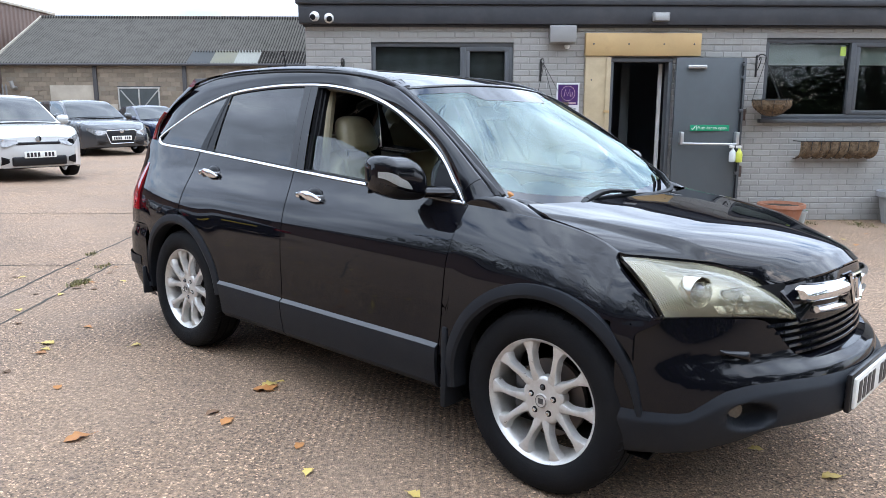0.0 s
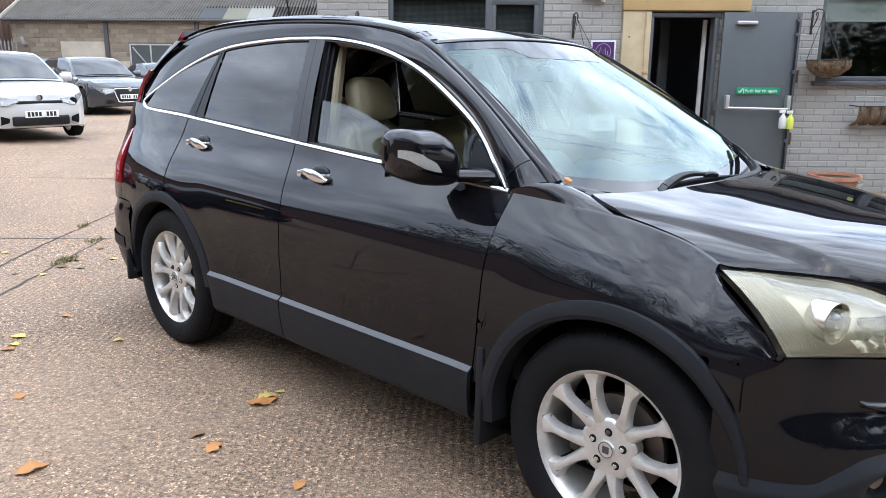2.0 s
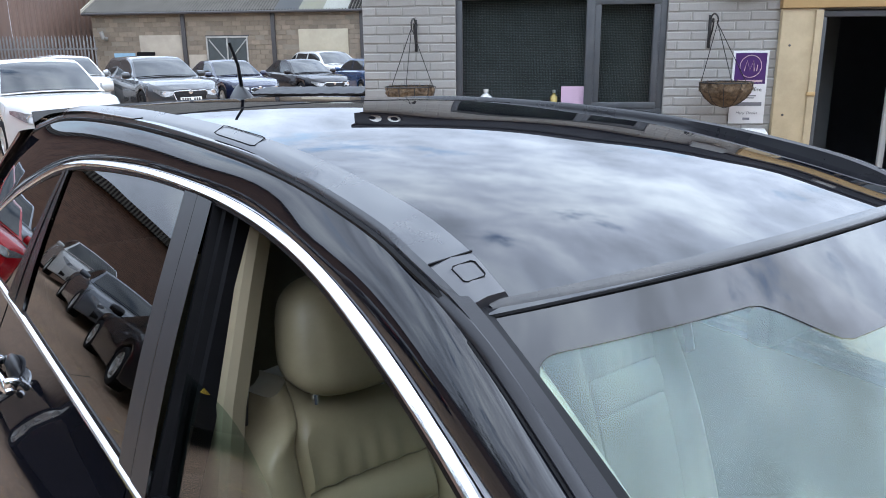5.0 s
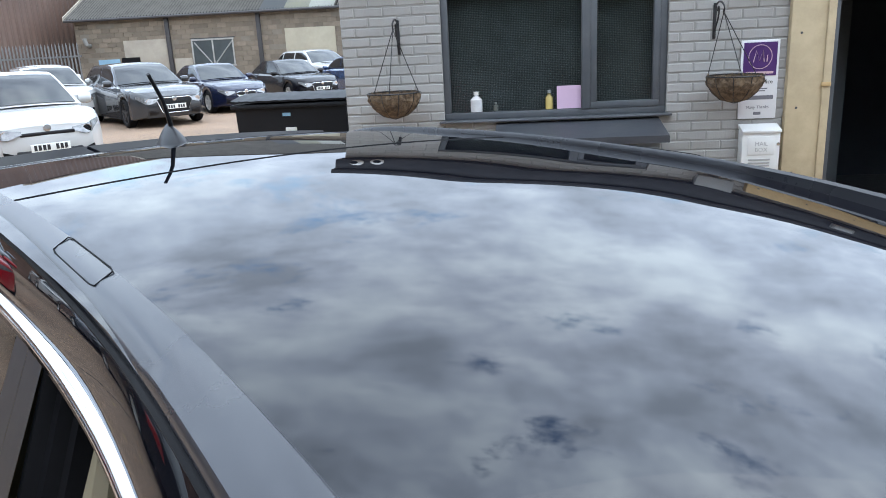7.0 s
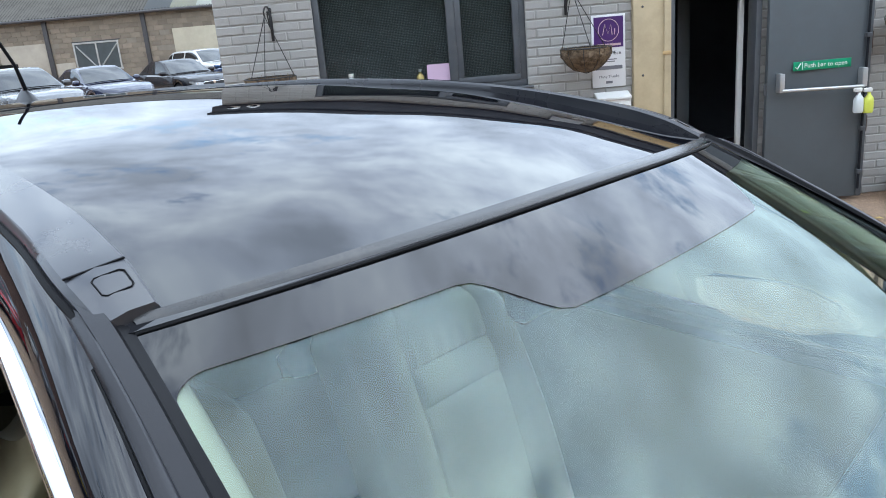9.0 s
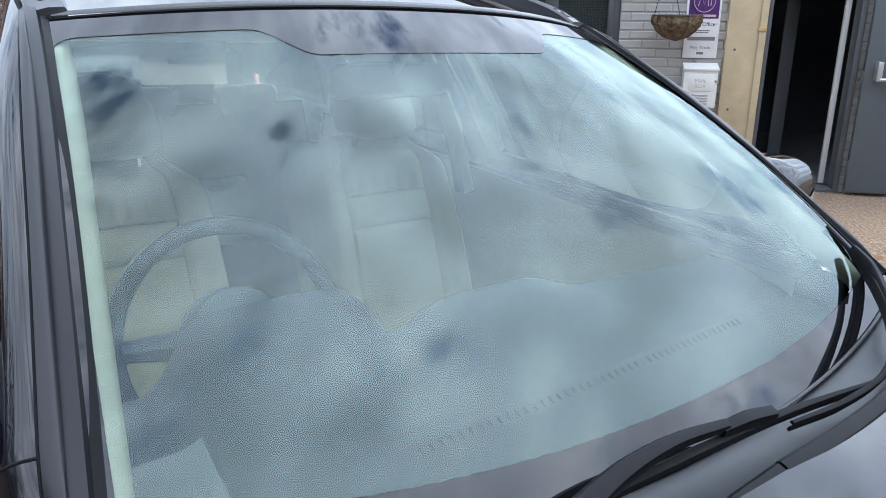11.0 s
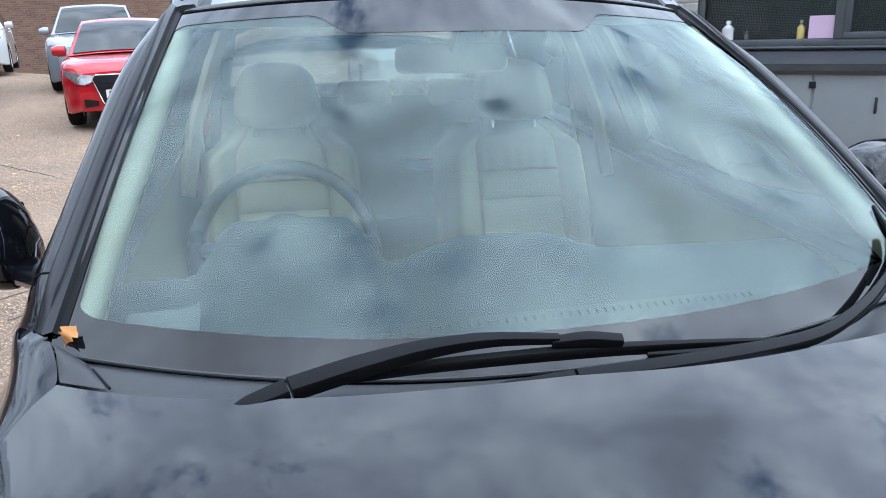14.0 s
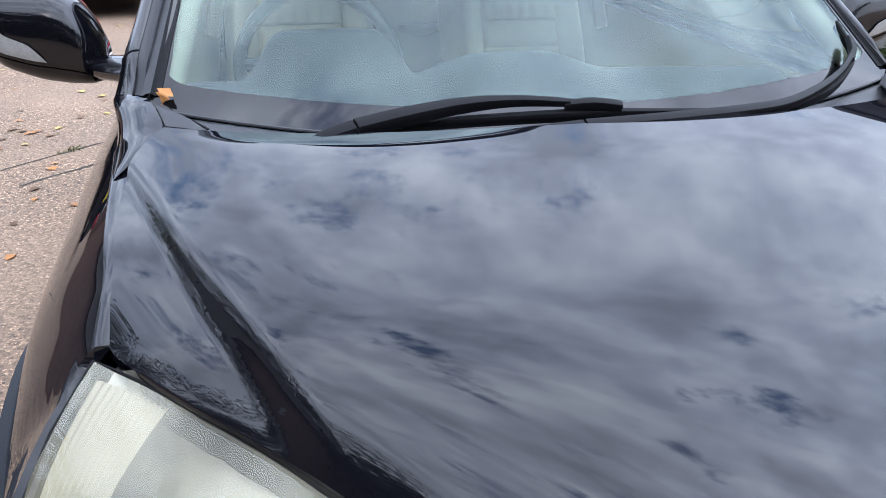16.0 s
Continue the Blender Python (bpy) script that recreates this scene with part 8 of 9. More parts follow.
tr = thing("wall_trough", "coir-lined wire wall trough under the wide window", "planter")
x0, x1, zt = 4.575, 5.55, 1.005
part("liner", bm_grid(lambda u, v: (lerp(x0, x1, u), WY - 0.006 - 0.20 * math.cos((1 - v) * math.pi / 2) ** 0.6 * (1 + 0.06 * math.sin(u * 46)), zt - 0.20 * math.cos(v * math.pi / 2) ** 0.7 * (1 + 0.10 * math.sin(u * 46 + 1))), 70, 10), COIR, tr, "dark brown coir liner", sharp=60)
part("rim", bm_tube([(x0, WY - 0.005, zt + 0.005), (x0, WY - 0.205, zt + 0.005), (x1, WY - 0.205, zt + 0.005), (x1, WY - 0.005, zt + 0.005)], 0.007, 6), IRON, tr)
for k in range(9):
    x = lerp(x0 + 0.02, x1 - 0.02, k / 8)
    part("bar", bm_tube([(x, WY - 0.215, zt), (x, WY - 0.205, zt - 0.10), (x, WY - 0.10, zt - 0.20), (x, WY - 0.005, zt - 0.22)], 0.005, 5), IRON, tr)

# sales sign
sg = thing("sales_sign", "white office sign with a purple panel on top", "sign")
FX = Matrix.Rotation(radians(90), 4, "X")
part("board", bm_box(1.565, 1.845, WY - 0.016, WY - 0.002, 1.126, 1.712, 0.003), material("sign_white", (0.70, 0.70, 0.71), 0.35, vary=0.03), sg)
part("purple_panel", bm_box(1.583, 1.828, WY - 0.019, WY - 0.0165, 1.448, 1.695), material("sign_purple", (0.065, 0.022, 0.13), 0.35, vary=0.05), sg, smooth=False)
part("ring", bm_tube([(1.705 + 0.085 * math.cos(a * math.tau / 36), WY - 0.020, 1.588 + 0.088 * math.sin(a * math.tau / 36)) for a in range(37)], 0.0028, 5), material("sign_rose", (0.55, 0.40, 0.42), 0.4), sg)
for pts in (((1.655, 1.55), (1.675, 1.635), (1.70, 1.56), (1.725, 1.635), (1.735, 1.55)), ((1.755, 1.55), (1.758, 1.60))):
    part("stroke", bm_tube([(a, WY - 0.0205, c) for a, c in pts], 0.004, 5), MATS["sign_rose"], sg)
part("maker_bar", bm_box(1.605, 1.806, WY - 0.0205, WY - 0.0191, 1.462, 1.480), MATS["sign_rose"], sg, smooth=False)
text_mesh("sign_text", "Sales Office", 0.044, INK, sg, Matrix.Translation((1.705, WY - 0.018, 1.402)) @ FX, 0.0006, "CENTER")
for z, w, h in ((1.352, 0.13, 0.008), (1.335, 0.10, 0.008), (1.285, 0.225, 0.03), (1.165, 0.055, 0.02)):
    part("bar", bm_box(1.705 - w / 2, 1.705 + w / 2, WY - 0.0185, WY - 0.0161, z - h / 2, z + h / 2), material("sign_grey_ink", (0.16, 0.16, 0.18), 0.5), sg, smooth=False)
text_mesh("sign_text", "Many Thanks", 0.032, MATS["sign_grey_ink"], sg, Matrix.Translation((1.705, WY - 0.018, 1.212)) @ FX, 0.0006, "CENTER")

# mail box
mb = thing("mail_box", "white metal mail box with louvres on the brick wall", "mail box")
part("case", bm_box(1.58, 1.86, WY - 0.12, WY - 0.002, 0.716, 1.05, 0.008), WHITE_PAINT, mb)
part("lid", bm_prism([(WY - 0.135, 1.045), (WY - 0.005, 1.085), (WY - 0.005, 1.052), (WY - 0.135, 1.03)], 1.575, 1.865, "yz", 0.003), WHITE_PAINT, mb)
part("flap", bm_box(1.62, 1.82, WY - 0.128, WY - 0.1205, 0.86, 1.0, 0.004), WHITE_PAINT, mb)
for k in range(4):
    part("louvre", bm_box(1.63, 1.79, WY - 0.127, WY - 0.1205, 0.745 + 0.024 * k, 0.757 + 0.024 * k, 0.002), material("shade_grey", (0.35, 0.35, 0.34), 0.6), mb)
text_mesh("mail_text", "MAIL\nBOX", 0.045, MATS["shade_grey"], mb, Matrix.Translation((1.72, WY - 0.1285, 0.92)) @ FX, 0.0008, "CENTER")
part("lock", bm_lathe([(0, -0.01), (0.012, -0.008), (0.013, 0.0)], 12, "y", center=(1.845, WY - 0.121, 0.94)), CHROME, mb)

# open fire door lying back against the wall
dr = thing("fire_door", "grey steel fire door folded open against the wall", "door", kind="structure")
DY = WY - 0.10
part("leaf", bm_prism([(3.005, DY - 0.02), (3.835, DY - 0.07), (3.835, DY - 0.025), (3.005, DY + 0.025)], 0.03, 2.015, "xy", 0.004), DOOR_GREY, dr)


def on_door(x, out):
    return DY - 0.02 - 0.05 * (x - 3.005) / 0.83 - out


part("edge_strip", bm_box(3.79, 3.838, on_door(3.83, 0.01), on_door(3.83, 0.0005), 0.03, 2.012, 0.003), FRAME_GREY, dr)
for x, w in ((3.795, 0.011),):
    part("bolt_rod", bm_tube([(x, on_door(x, 0.028), 0.10), (x, on_door(x, 0.028), 1.96)], w, 8), GREY_PLASTIC, dr)
for z in (0.25, 0.62, 1.38, 1.78, 1.93):
    part("rod_guide", bm_box(3.775, 3.815, on_door(3.8, 0.045), on_door(3.8, 0.002), z - 0.018, z + 0.018, 0.004), FRAME_GREY, dr)
SATIN = material("satin_aluminium", (0.55, 0.56, 0.57), 0.35, 0.7, vary=0.08)
part("push_bar", bm_tube([(3.10, on_door(3.10, 0.075), 0.985), (3.76, on_door(3.76, 0.075), 0.975)], 0.014, 10), SATIN, dr, "satin aluminium push bar")
for x in (3.095, 3.765):
    part("bar_housing", bm_box(x - 0.022, x + 0.022, on_door(x, 0.08), on_door(x, 0.001), 0.97, 1.125, 0.008), SATIN, dr)
part("door_closer", bm_box(3.13, 3.36, on_door(3.25, 0.05), on_door(3.25, 0.001), 1.885, 1.925, 0.012), SATIN, dr)
sgn = part("exit_sign", bm_box(3.20, 3.685, on_door(3.44, 0.016), on_door(3.44, 0.008), 1.135, 1.208, 0.002), material("exit_green", (0.0, 0.27, 0.13), 0.35, vary=0.04), dr, "green push bar sign with white words")
XW = material("exit_white", (0.75, 0.78, 0.76), 0.4)
text_mesh("sign_text", "Push bar to open", 0.052, XW, sgn, Matrix.Translation((3.29, on_door(3.44, 0.0166), 1.172)) @ FX, 0.0004)
part("tick", bm_tube([(3.215, on_door(3.44, 0.0168), 1.168), (3.232, on_door(3.44, 0.0168), 1.15), (3.262, on_door(3.44, 0.0168), 1.195)], 0.0045, 5), XW, sgn)
part("divider", bm_box(3.274, 3.279, on_door(3.44, 0.0175), on_door(3.44, 0.0161), 1.142, 1.202), XW, sgn, smooth=False)
for z in (0.25, 1.0, 1.8):
    part("hinge", bm_tube([(3.0, DY + 0.0, z - 0.05), (3.0, DY + 0.0, z + 0.05)], 0.013, 8), FRAME_GREY, dr)


def spray_bottle(x, y, z, liquid, label):
    b = thing("spray_bottle", label, "bottle", group="spray bottles on the push bar")
    body = part("body", bm_lathe([(0, -0.17), (0.035, -0.168), (0.040, -0.155), (0.040, -0.07), (0.034, -0.045), (0.015, -0.02), (0.013, 0.0)], 16, center=(x, y, z)), liquid, b)
    part("nozzle_head", bm_box(x - 0.045, x + 0.022, y - 0.014, y + 0.014, z, z + 0.035, 0.008), WHITE_PAINT, b)
    part("trigger", bm_tube([(x - 0.02, y, z), (x - 0.035, y, z - 0.03), (x - 0.03, y, z - 0.05)], 0.005, 5), material("trigger_dark", (0.06, 0.06, 0.07), 0.5), b)


spray_bottle(3.70, on_door(3.7, 0.12), 0.935, material("frosted_plastic", (0.62, 0.66, 0.66), 0.45, vary=0.05), "white spray bottle hooked over the push bar")
spray_bottle(3.775, on_door(3.78, 0.13), 0.93, material("lime_plastic", (0.62, 0.66, 0.10), 0.4, vary=0.1), "yellow-green spray bottle hooked over the push bar")
for z, h in ((1.33, 0.14), (0.63, 0.14)):
    kb = finish("lock_keep", bm_box(3.875, 3.925, WY - 0.05, WY - 0.001, z - h / 2, z + h / 2, 0.006), material("rusty_brown", (0.075, 0.05, 0.04), 0.6, vary=0.3, scale=20))
    tagged(kb, "small brown metal keep for the door bolt", "door keep", group="door keeps")

# boxes, lamp, cameras on the fascia
eb = thing("cable_box", "grey plastic cable box under the fascia", "box")
part("case", bm_box(1.455, 1.755, WY - 0.12, WY - 0.001, 2.185, 2.39, 0.01), material("box_grey", (0.27, 0.27, 0.265), 0.5, vary=0.1), eb)
part("lid", bm_box(1.445, 1.765, WY - 0.135, WY - 0.1205, 2.19, 2.388, 0.006), MATS["box_grey"], eb)
ds = finish("dome_sensor", bm_lathe([(0, -0.035), (0.022, -0.03), (0.032, -0.01), (0.032, 0.012), (0, 0.012)], 16, center=(1.67, WY - 0.05, 2.15)), WHITE_PAINT)
tagged(ds, "small white dome sensor below the cable box", "sensor")
fl2 = thing("floodlight", "small grey floodlight on the fascia board", "lamp")
part("body", bm_box(2.665, 2.865, WY - 0.20, WY - 0.14, 2.43, 2.535, 0.012), material("flood_grey", (0.22, 0.22, 0.22), 0.45), fl2)
part("lens", bm_box(2.685, 2.845, WY - 0.206, WY - 0.2005, 2.442, 2.522, 0.003), LENS_WHITE, fl2)
part("bracket", bm_box(2.74, 2.79, WY - 0.141, WY - 0.088, 2.47, 2.50, 0.003), FASCIA, fl2)
for x, z, a in ((-1.36, 2.475, -0.5), (-1.19, 2.455, 0.3)):
    cc = thing("security_camera", "white turret security camera on the fascia corner", "camera", group="security cameras")
    part("base", bm_lathe([(0, 0.0), (0.05, 0.0), (0.055, -0.03), (0, -0.035)], 20, "y", center=(x, WY - 0.095, z)), WHITE_PAINT, cc)
    bm = bmesh.new()
    bmesh.ops.create_uvsphere(bm, u_segments=20, v_segments=12, radius=0.058)
    bmesh.ops.translate(bm, verts=bm.verts[:], vec=(x, WY - 0.15, z))
    part("ball", bm, WHITE_PAINT, cc)
    part("lens", bm_lathe([(0, -0.012), (0.03, -0.008), (0.034, 0.0)], 16, "y", center=(x + 0.03 * a, WY - 0.202, z - 0.012)), MATT_BLACK, cc)

# grey cabinet under the window
cb = thing("cabinet", "blue-grey metal cabinet with a sloping dark lid", "cabinet")
CABM = material("cabinet_grey", (0.20, 0.22, 0.235), 0.5, vary=0.1, scale=4, tint=(0.12, 0.13, 0.135), tint_scale=4, tint_amount=0.4)
part("body", bm_box(-0.24, 0.91, WY - 0.42, WY - 0.03, 0.0, 1.03, 0.006), CABM, cb)
part("lid", bm_prism([(WY - 0.48, 1.032), (WY - 0.01, 1.09), (WY - 0.01, 1.165), (WY - 0.48, 1.085)], -0.30, 0.97, "yz", 0.006), FASCIA, cb)
for a, b in ((-0.22, 0.32), (0.34, 0.88)):
    dd = part("door", bm_box(a, b, WY - 0.435, WY - 0.4205, 0.06, 1.0, 0.004), CABM, cb)
    part("latch", bm_box(b - 0.12, b - 0.10, WY - 0.445, WY - 0.4355, 0.72, 0.84, 0.002), IRON, dd)
    part("hinge", bm_box(b - 0.02, b + 0.03, WY - 0.445, WY - 0.4355, 0.9, 0.95, 0.003), GREY_PLASTIC, dd)

# things standing inside the window
for x, h, r, mt, lb in ((-0.455, 0.16, 0.05, material("canister_white", (0.6, 0.6, 0.6), 0.4), "white canister on the inner window sill"), (-0.30, 0.07, 0.02, material("vial", (0.35, 0.35, 0.33), 0.4), "small pale bottle on the inner window sill"), (0.125, 0.15, 0.033, material("amber_plastic", (0.5, 0.38, 0.12), 0.4), "yellow bottle on the inner window sill")):
    bt = thing("bottle", lb, "bottle", group="bottles on the window sill")
    part("body", bm_lathe([(0, 1.252), (r, 1.253), (r, 1.252 + h * 0.6), (r * 0.45, 1.252 + h * 0.78), (r * 0.42, 1.252 + h * 0.85)], 16, center=(x, WY + 0.085, 0)), mt, bt)
    part("cap", bm_lathe([(r * 0.5, 1.252 + h * 0.84), (r * 0.5, 1.252 + h), (0, 1.252 + h)], 14, center=(x, WY + 0.085, 0)), WHITE_PAINT, bt)
isl = finish("inner_sill", bm_box(-0.65, 0.96, WY + 0.06, WY + 0.26, 1.205, 1.25, 0.004), FRAME_GREY)
tagged(isl, "grey inner window sill", "window sill", kind="structure")
pk = finish("paper_notice", bm_box(0.185, 0.385, WY + 0.056, WY + 0.058, 1.254, 1.432), material("pink_paper", (0.62, 0.44, 0.58), 0.7, vary=0.04), smooth=False)
tagged(pk, "pale pink paper notice standing against the window", "notice")
st = finish("window_sticker", bm_box(5.10, 5.17, WY + 0.060, WY + 0.062, 2.05, 2.16), material("lime_sticker", (0.45, 0.62, 0.12), 0.5), smooth=False)
tagged(st, "small yellow-green sticker on the window pane", "sticker")


# pots
def leaf_clump(name, parent, c, r, n, mat, size=0.05, seed=1, up=0.6):
    rnd = random.Random(seed)
    bm = bmesh.new()
    for k in range(n):
        a, e, q = rnd.uniform(0, math.tau), rnd.uniform(-0.2, 1.4), rnd.uniform(0.45, 1.0)
        p = Vector(c) + Vector((math.cos(a) * math.cos(e), math.sin(a) * math.cos(e), math.sin(e) * up)) * r * q
        d = Vector((rnd.uniform(-1, 1), rnd.uniform(-1, 1), rnd.uniform(-0.2, 0.9))).normalized()
        sd = d.cross(Vector((rnd.uniform(-1, 1), rnd.uniform(-1, 1), 1))).normalized()
        L, w = size * rnd.uniform(0.7, 1.3), size * 0.28
        vs = [bm.verts.new(p), bm.verts.new(p + d * L * 0.5 + sd * w), bm.verts.new(p + d * L), bm.verts.new(p + d * L * 0.5 - sd * w)]
        bm.faces.new(vs)
    return part(name, bm, mat, parent, smooth=False)


def pot(x, y, r0, r1, h, mat, label, plant=0, rim=0.02, seed=1, pr=0.16, z=0.0):
    p = thing("plant_pot", label, "plant pot")
    part("pot", bm_lathe([(0, 0.0), (r0, 0.0), (lerp(r0, r1, 0.8), h * 0.8), (r1, h * 0.82), (r1 + rim, h * 0.84), (r1 + rim, h), (r1 - 0.005, h), (r1 - 0.015, h * 0.86), (0, h * 0.84)], 36, center=(x, y, z)), mat, p)
    part("soil", bm_lathe([(0, h * 0.88), (r1 - 0.013, h * 0.87)], 24, center=(x, y, z)), SOIL, p)
    if plant:
        leaf_clump("foliage", p, (x, y, z + h), pr, plant, LEAF_GREEN, 0.06, seed)
    return p


pot(4.33, WY - 0.34, 0.19, 0.26, 0.26, TERRACOTTA, "wide terracotta bowl standing by the wall", rim=0.018)
pot(4.62, WY - 0.22, 0.07, 0.09, 0.15, material("pale_pot", (0.42, 0.44, 0.43), 0.6), "small pale pot with a green plant", 40, 0.008, 3, 0.09)
STONE = material("stone_pot", (0.30, 0.31, 0.32), 0.8, vary=0.12, scale=12, bump=0.002, bump_scale=60)
pot(5.86, WY - 0.30, 0.20, 0.27, 0.40, STONE, "tall grey stone planter with low greenery", 90, 0.02, 5, 0.2)
pot(1.87, WY - 0.28, 0.13, 0.17, 0.17, material("purple_glaze", (0.085, 0.035, 0.14), 0.35, vary=0.1), "purple glazed pot beside the doorway", rim=0.022)
pot(1.98, WY - 0.52 + 0.35, 0.11, 0.14, 0.24, STONE, "grey stone pot beside the doorway", rim=0.015)
wp2 = finish("white_pot", bm_lathe([(0, -0.08), (0.05, -0.08), (0.065, 0.07), (0.058, 0.07), (0.045, -0.07), (0, -0.07)], 20), WHITE_PAINT)
wp2.matrix_basis = Matrix.Translation((1.95, WY - 0.17, 0.295)) @ Matrix.Rotation(radians(62), 4, "Y")
tagged(wp2, "white plastic pot lying tilted on the stone pot", "plant pot")
pot(1.12, WY - 0.30, 0.12, 0.15, 0.22, STONE, "grey pot with a leafy green shrub", 240, 0.012, 8, 0.24)

# large black waste bin
BINM = material("bin_black", (0.010, 0.011, 0.013), 0.55, vary=0.15, spec=0.25)
bn = thing("waste_bin", "large black four-wheeled waste bin with a ribbed lid", "bin")
bx0, bx1, by0, by1 = -3.60, -2.20, 8.35, 9.35
part("body", bm_prism([(by0 + 0.10, 0.18), (by1 - 0.08, 0.18), (by1, 1.14), (by0, 1.14)], bx0, bx1, "yz", 0.02), BINM, bn)
lidm = part("lid", bm_grid(lambda u, v: (lerp(bx0 - 0.03, bx1 + 0.03, u), lerp(by0 - 0.05, by1 + 0.03, v), 1.165 + 0.06 * math.sin(math.pi * v * 0.75 + 0.2) + 0.004 * (round(u * 40) % 5 < 2)), 40, 8, thick=-0.02), BINM, bn)
part("rim", bm_box(bx0 - 0.04, bx1 + 0.04, by0 - 0.04, by1 + 0.03, 1.10, 1.155, 0.015), BINM, bn)
part("label_patch", bm_box(-2.98, -2.84, by0 + 0.010, by0 + 0.02, 0.78, 0.86), PLATE_WHITE, bn, smooth=False)
part("label_patch", bm_box(-3.00, -2.90, by0 + 0.002, by0 + 0.012, 1.0, 1.04), MATS["blue_sheet"], bn, smooth=False)
for k in range(7):
    rx = lerp(bx0 + 0.08, bx1 - 0.08, k / 6)
    part("lid_rib", bm_tube([(rx, by0 - 0.03, 1.192), (rx, lerp(by0, by1, 0.4), 1.232), (rx, by1 - 0.02, 1.222)], 0.014, 6), BINM, lidm)
for x in (bx0 + 0.15, bx1 - 0.15):
    for y in (by0 + 0.2, by1 - 0.2):
        part("castor", bm_lathe([(0, -0.025), (0.09, -0.025), (0.09, 0.025), (0, 0.025)], 18, "x", center=(x, y, 0.09)), RUBBER, bn)
        part("castor_fork", bm_box(x - 0.035, x + 0.035, y - 0.02, y + 0.03, 0.1, 0.2), IRON, bn, smooth=False)

# ---- slab joints, weeds and leaves on the ground ----
JOINT = material("joint_dirt", (0.055, 0.048, 0.036), 0.95, vary=0.4, scale=30)
rnd = random.Random(11)
for pts in (((-3.34, -8), (-3.34, 14)), ((-9.5, -0.6), (-3.34, -0.55)), ((-9.0, 2.78), (-2.0, 2.66)), ((-2.93, 0.2), (-2.95, 2.7)), ((-9.5, 6.1), (-2.2, 6.0)), ((-6.6, -6), (-6.7, 12)), ((2.2, -8), (2.2, -3.0)), ((-3.3, -3.4), (6, -3.5))):
    (ax, ay), (bx, by) = pts
    L = math.hypot(bx - ax, by - ay)
    n = max(8, int(L / 0.12))
    bm = bmesh.new()
    nx, ny = -(by - ay) / L, (bx - ax) / L
    prev = None
    for k in range(n + 1):
        q = k / n
        j = 0.02 * noise.noise(Vector((ax * 3 + q * L * 1.3, ay, 0.3))) + 0.008 * rnd.uniform(-1, 1)
        w = 0.007 + 0.006 * rnd.random()
        cx, cy = lerp(ax, bx, q) + nx * j, lerp(ay, by, q) + ny * j
        row = [bm.verts.new((cx + nx * w, cy + ny * w, ground_z(cx, cy) + 0.003)), bm.verts.new((cx - nx * w, cy - ny * w, ground_z(cx, cy) + 0.003))]
        if prev:
            bm.faces.new((prev[0], prev[1], row[1], row[0]))
        prev = row
    part("slab_joint", bm, JOINT, ground, smooth=False)

weeds = bmesh.new()
for cx, cy, n, r in ((-2.93, 1.95, 150, 0.16), (-3.34, 3.2, 60, 0.12), (-3.34, 4.6, 60, 0.15), (-3.0, 2.6, 50, 0.12), (-3.35, 0.8, 40, 0.1), (5.3, 4.9, 160, 0.35), (4.7, 5.0, 60, 0.2)):
    for k in range(n):
        a, q = rnd.uniform(0, math.tau), r * rnd.random() ** 0.7
        p = Vector((cx + q * math.cos(a) * 0.5, cy + q * math.sin(a), ground_z(cx, cy)))
        h = rnd.uniform(0.01, 0.035)
        d = Vector((rnd.uniform(-0.02, 0.02), rnd.uniform(-0.02, 0.02), h))
        s_ = Vector((rnd.uniform(-1, 1), rnd.uniform(-1, 1), 0)).normalized() * 0.006
        vs = [weeds.verts.new(p - s_), weeds.verts.new(p + s_), weeds.verts.new(p + d)]
        weeds.faces.new(vs)
wd = finish("weeds", weeds, material("weed_green", (0.15, 0.135, 0.05), 0.7, vary=0.3, random_tone=0.4), smooth=False)
tagged(wd, "small weeds and moss growing in the slab joints", "weeds", kind="stuff")

LEAF_MATS = [material("leaf_orange", (0.38, 0.16, 0.045), 0.7, vary=0.25, scale=30, random_tone=0.3), material("leaf_yellow", (0.50, 0.36, 0.10), 0.7, vary=0.2, scale=30, random_tone=0.25), material("leaf_brown", (0.17, 0.095, 0.05), 0.8, vary=0.3, scale=30, random_tone=0.3)]


def leaf_mesh(kind, seed):
    r = random.Random(seed)
    bm = bmesh.new()
    n = 8
    L = 1.0
    mid = [bm.verts.new((L * (i / n - 0.5), 0.03 * math.sin(i), 0.16 * math.sin(math.pi * i / n) * r.uniform(0.3, 1.2))) for i in range(n + 1)]
    for sd in (-1, 1):
        edge = []
        for i in range(n + 1):
            w = 0.30 * math.sin(math.pi * (i / n) ** 0.8) * (1 + (0.35 * math.cos(i * 2.4) if kind else 0.05 * math.cos(i * 3)))
            edge.append(bm.verts.new((L * (i / n - 0.5), sd * max(w, 0.004), mid[i].co.z + r.uniform(0.02, 0.28) * w)))
        for i in range(n):
            bm.faces.new((mid[i], mid[i + 1], edge[i + 1], edge[i]))
    bm_tube([(0.5, 0, 0.02), (0.75, 0.05, 0.02)], 0.012, 4, bm)
    me = bpy.data.meshes.new("fallen_leaf")
    bmesh.ops.recalc_face_normals(bm, faces=bm.faces[:])
    bm.to_mesh(me)
    bm.free()
    me.polygons.foreach_set("use_smooth", [True] * len(me.polygons))
    return me


LEAVES = []
for k in range(9):
    me = leaf_mesh(k % 2, 40 + k)
    me.materials.append(LEAF_MATS[k % 3])
    LEAVES.append(me)


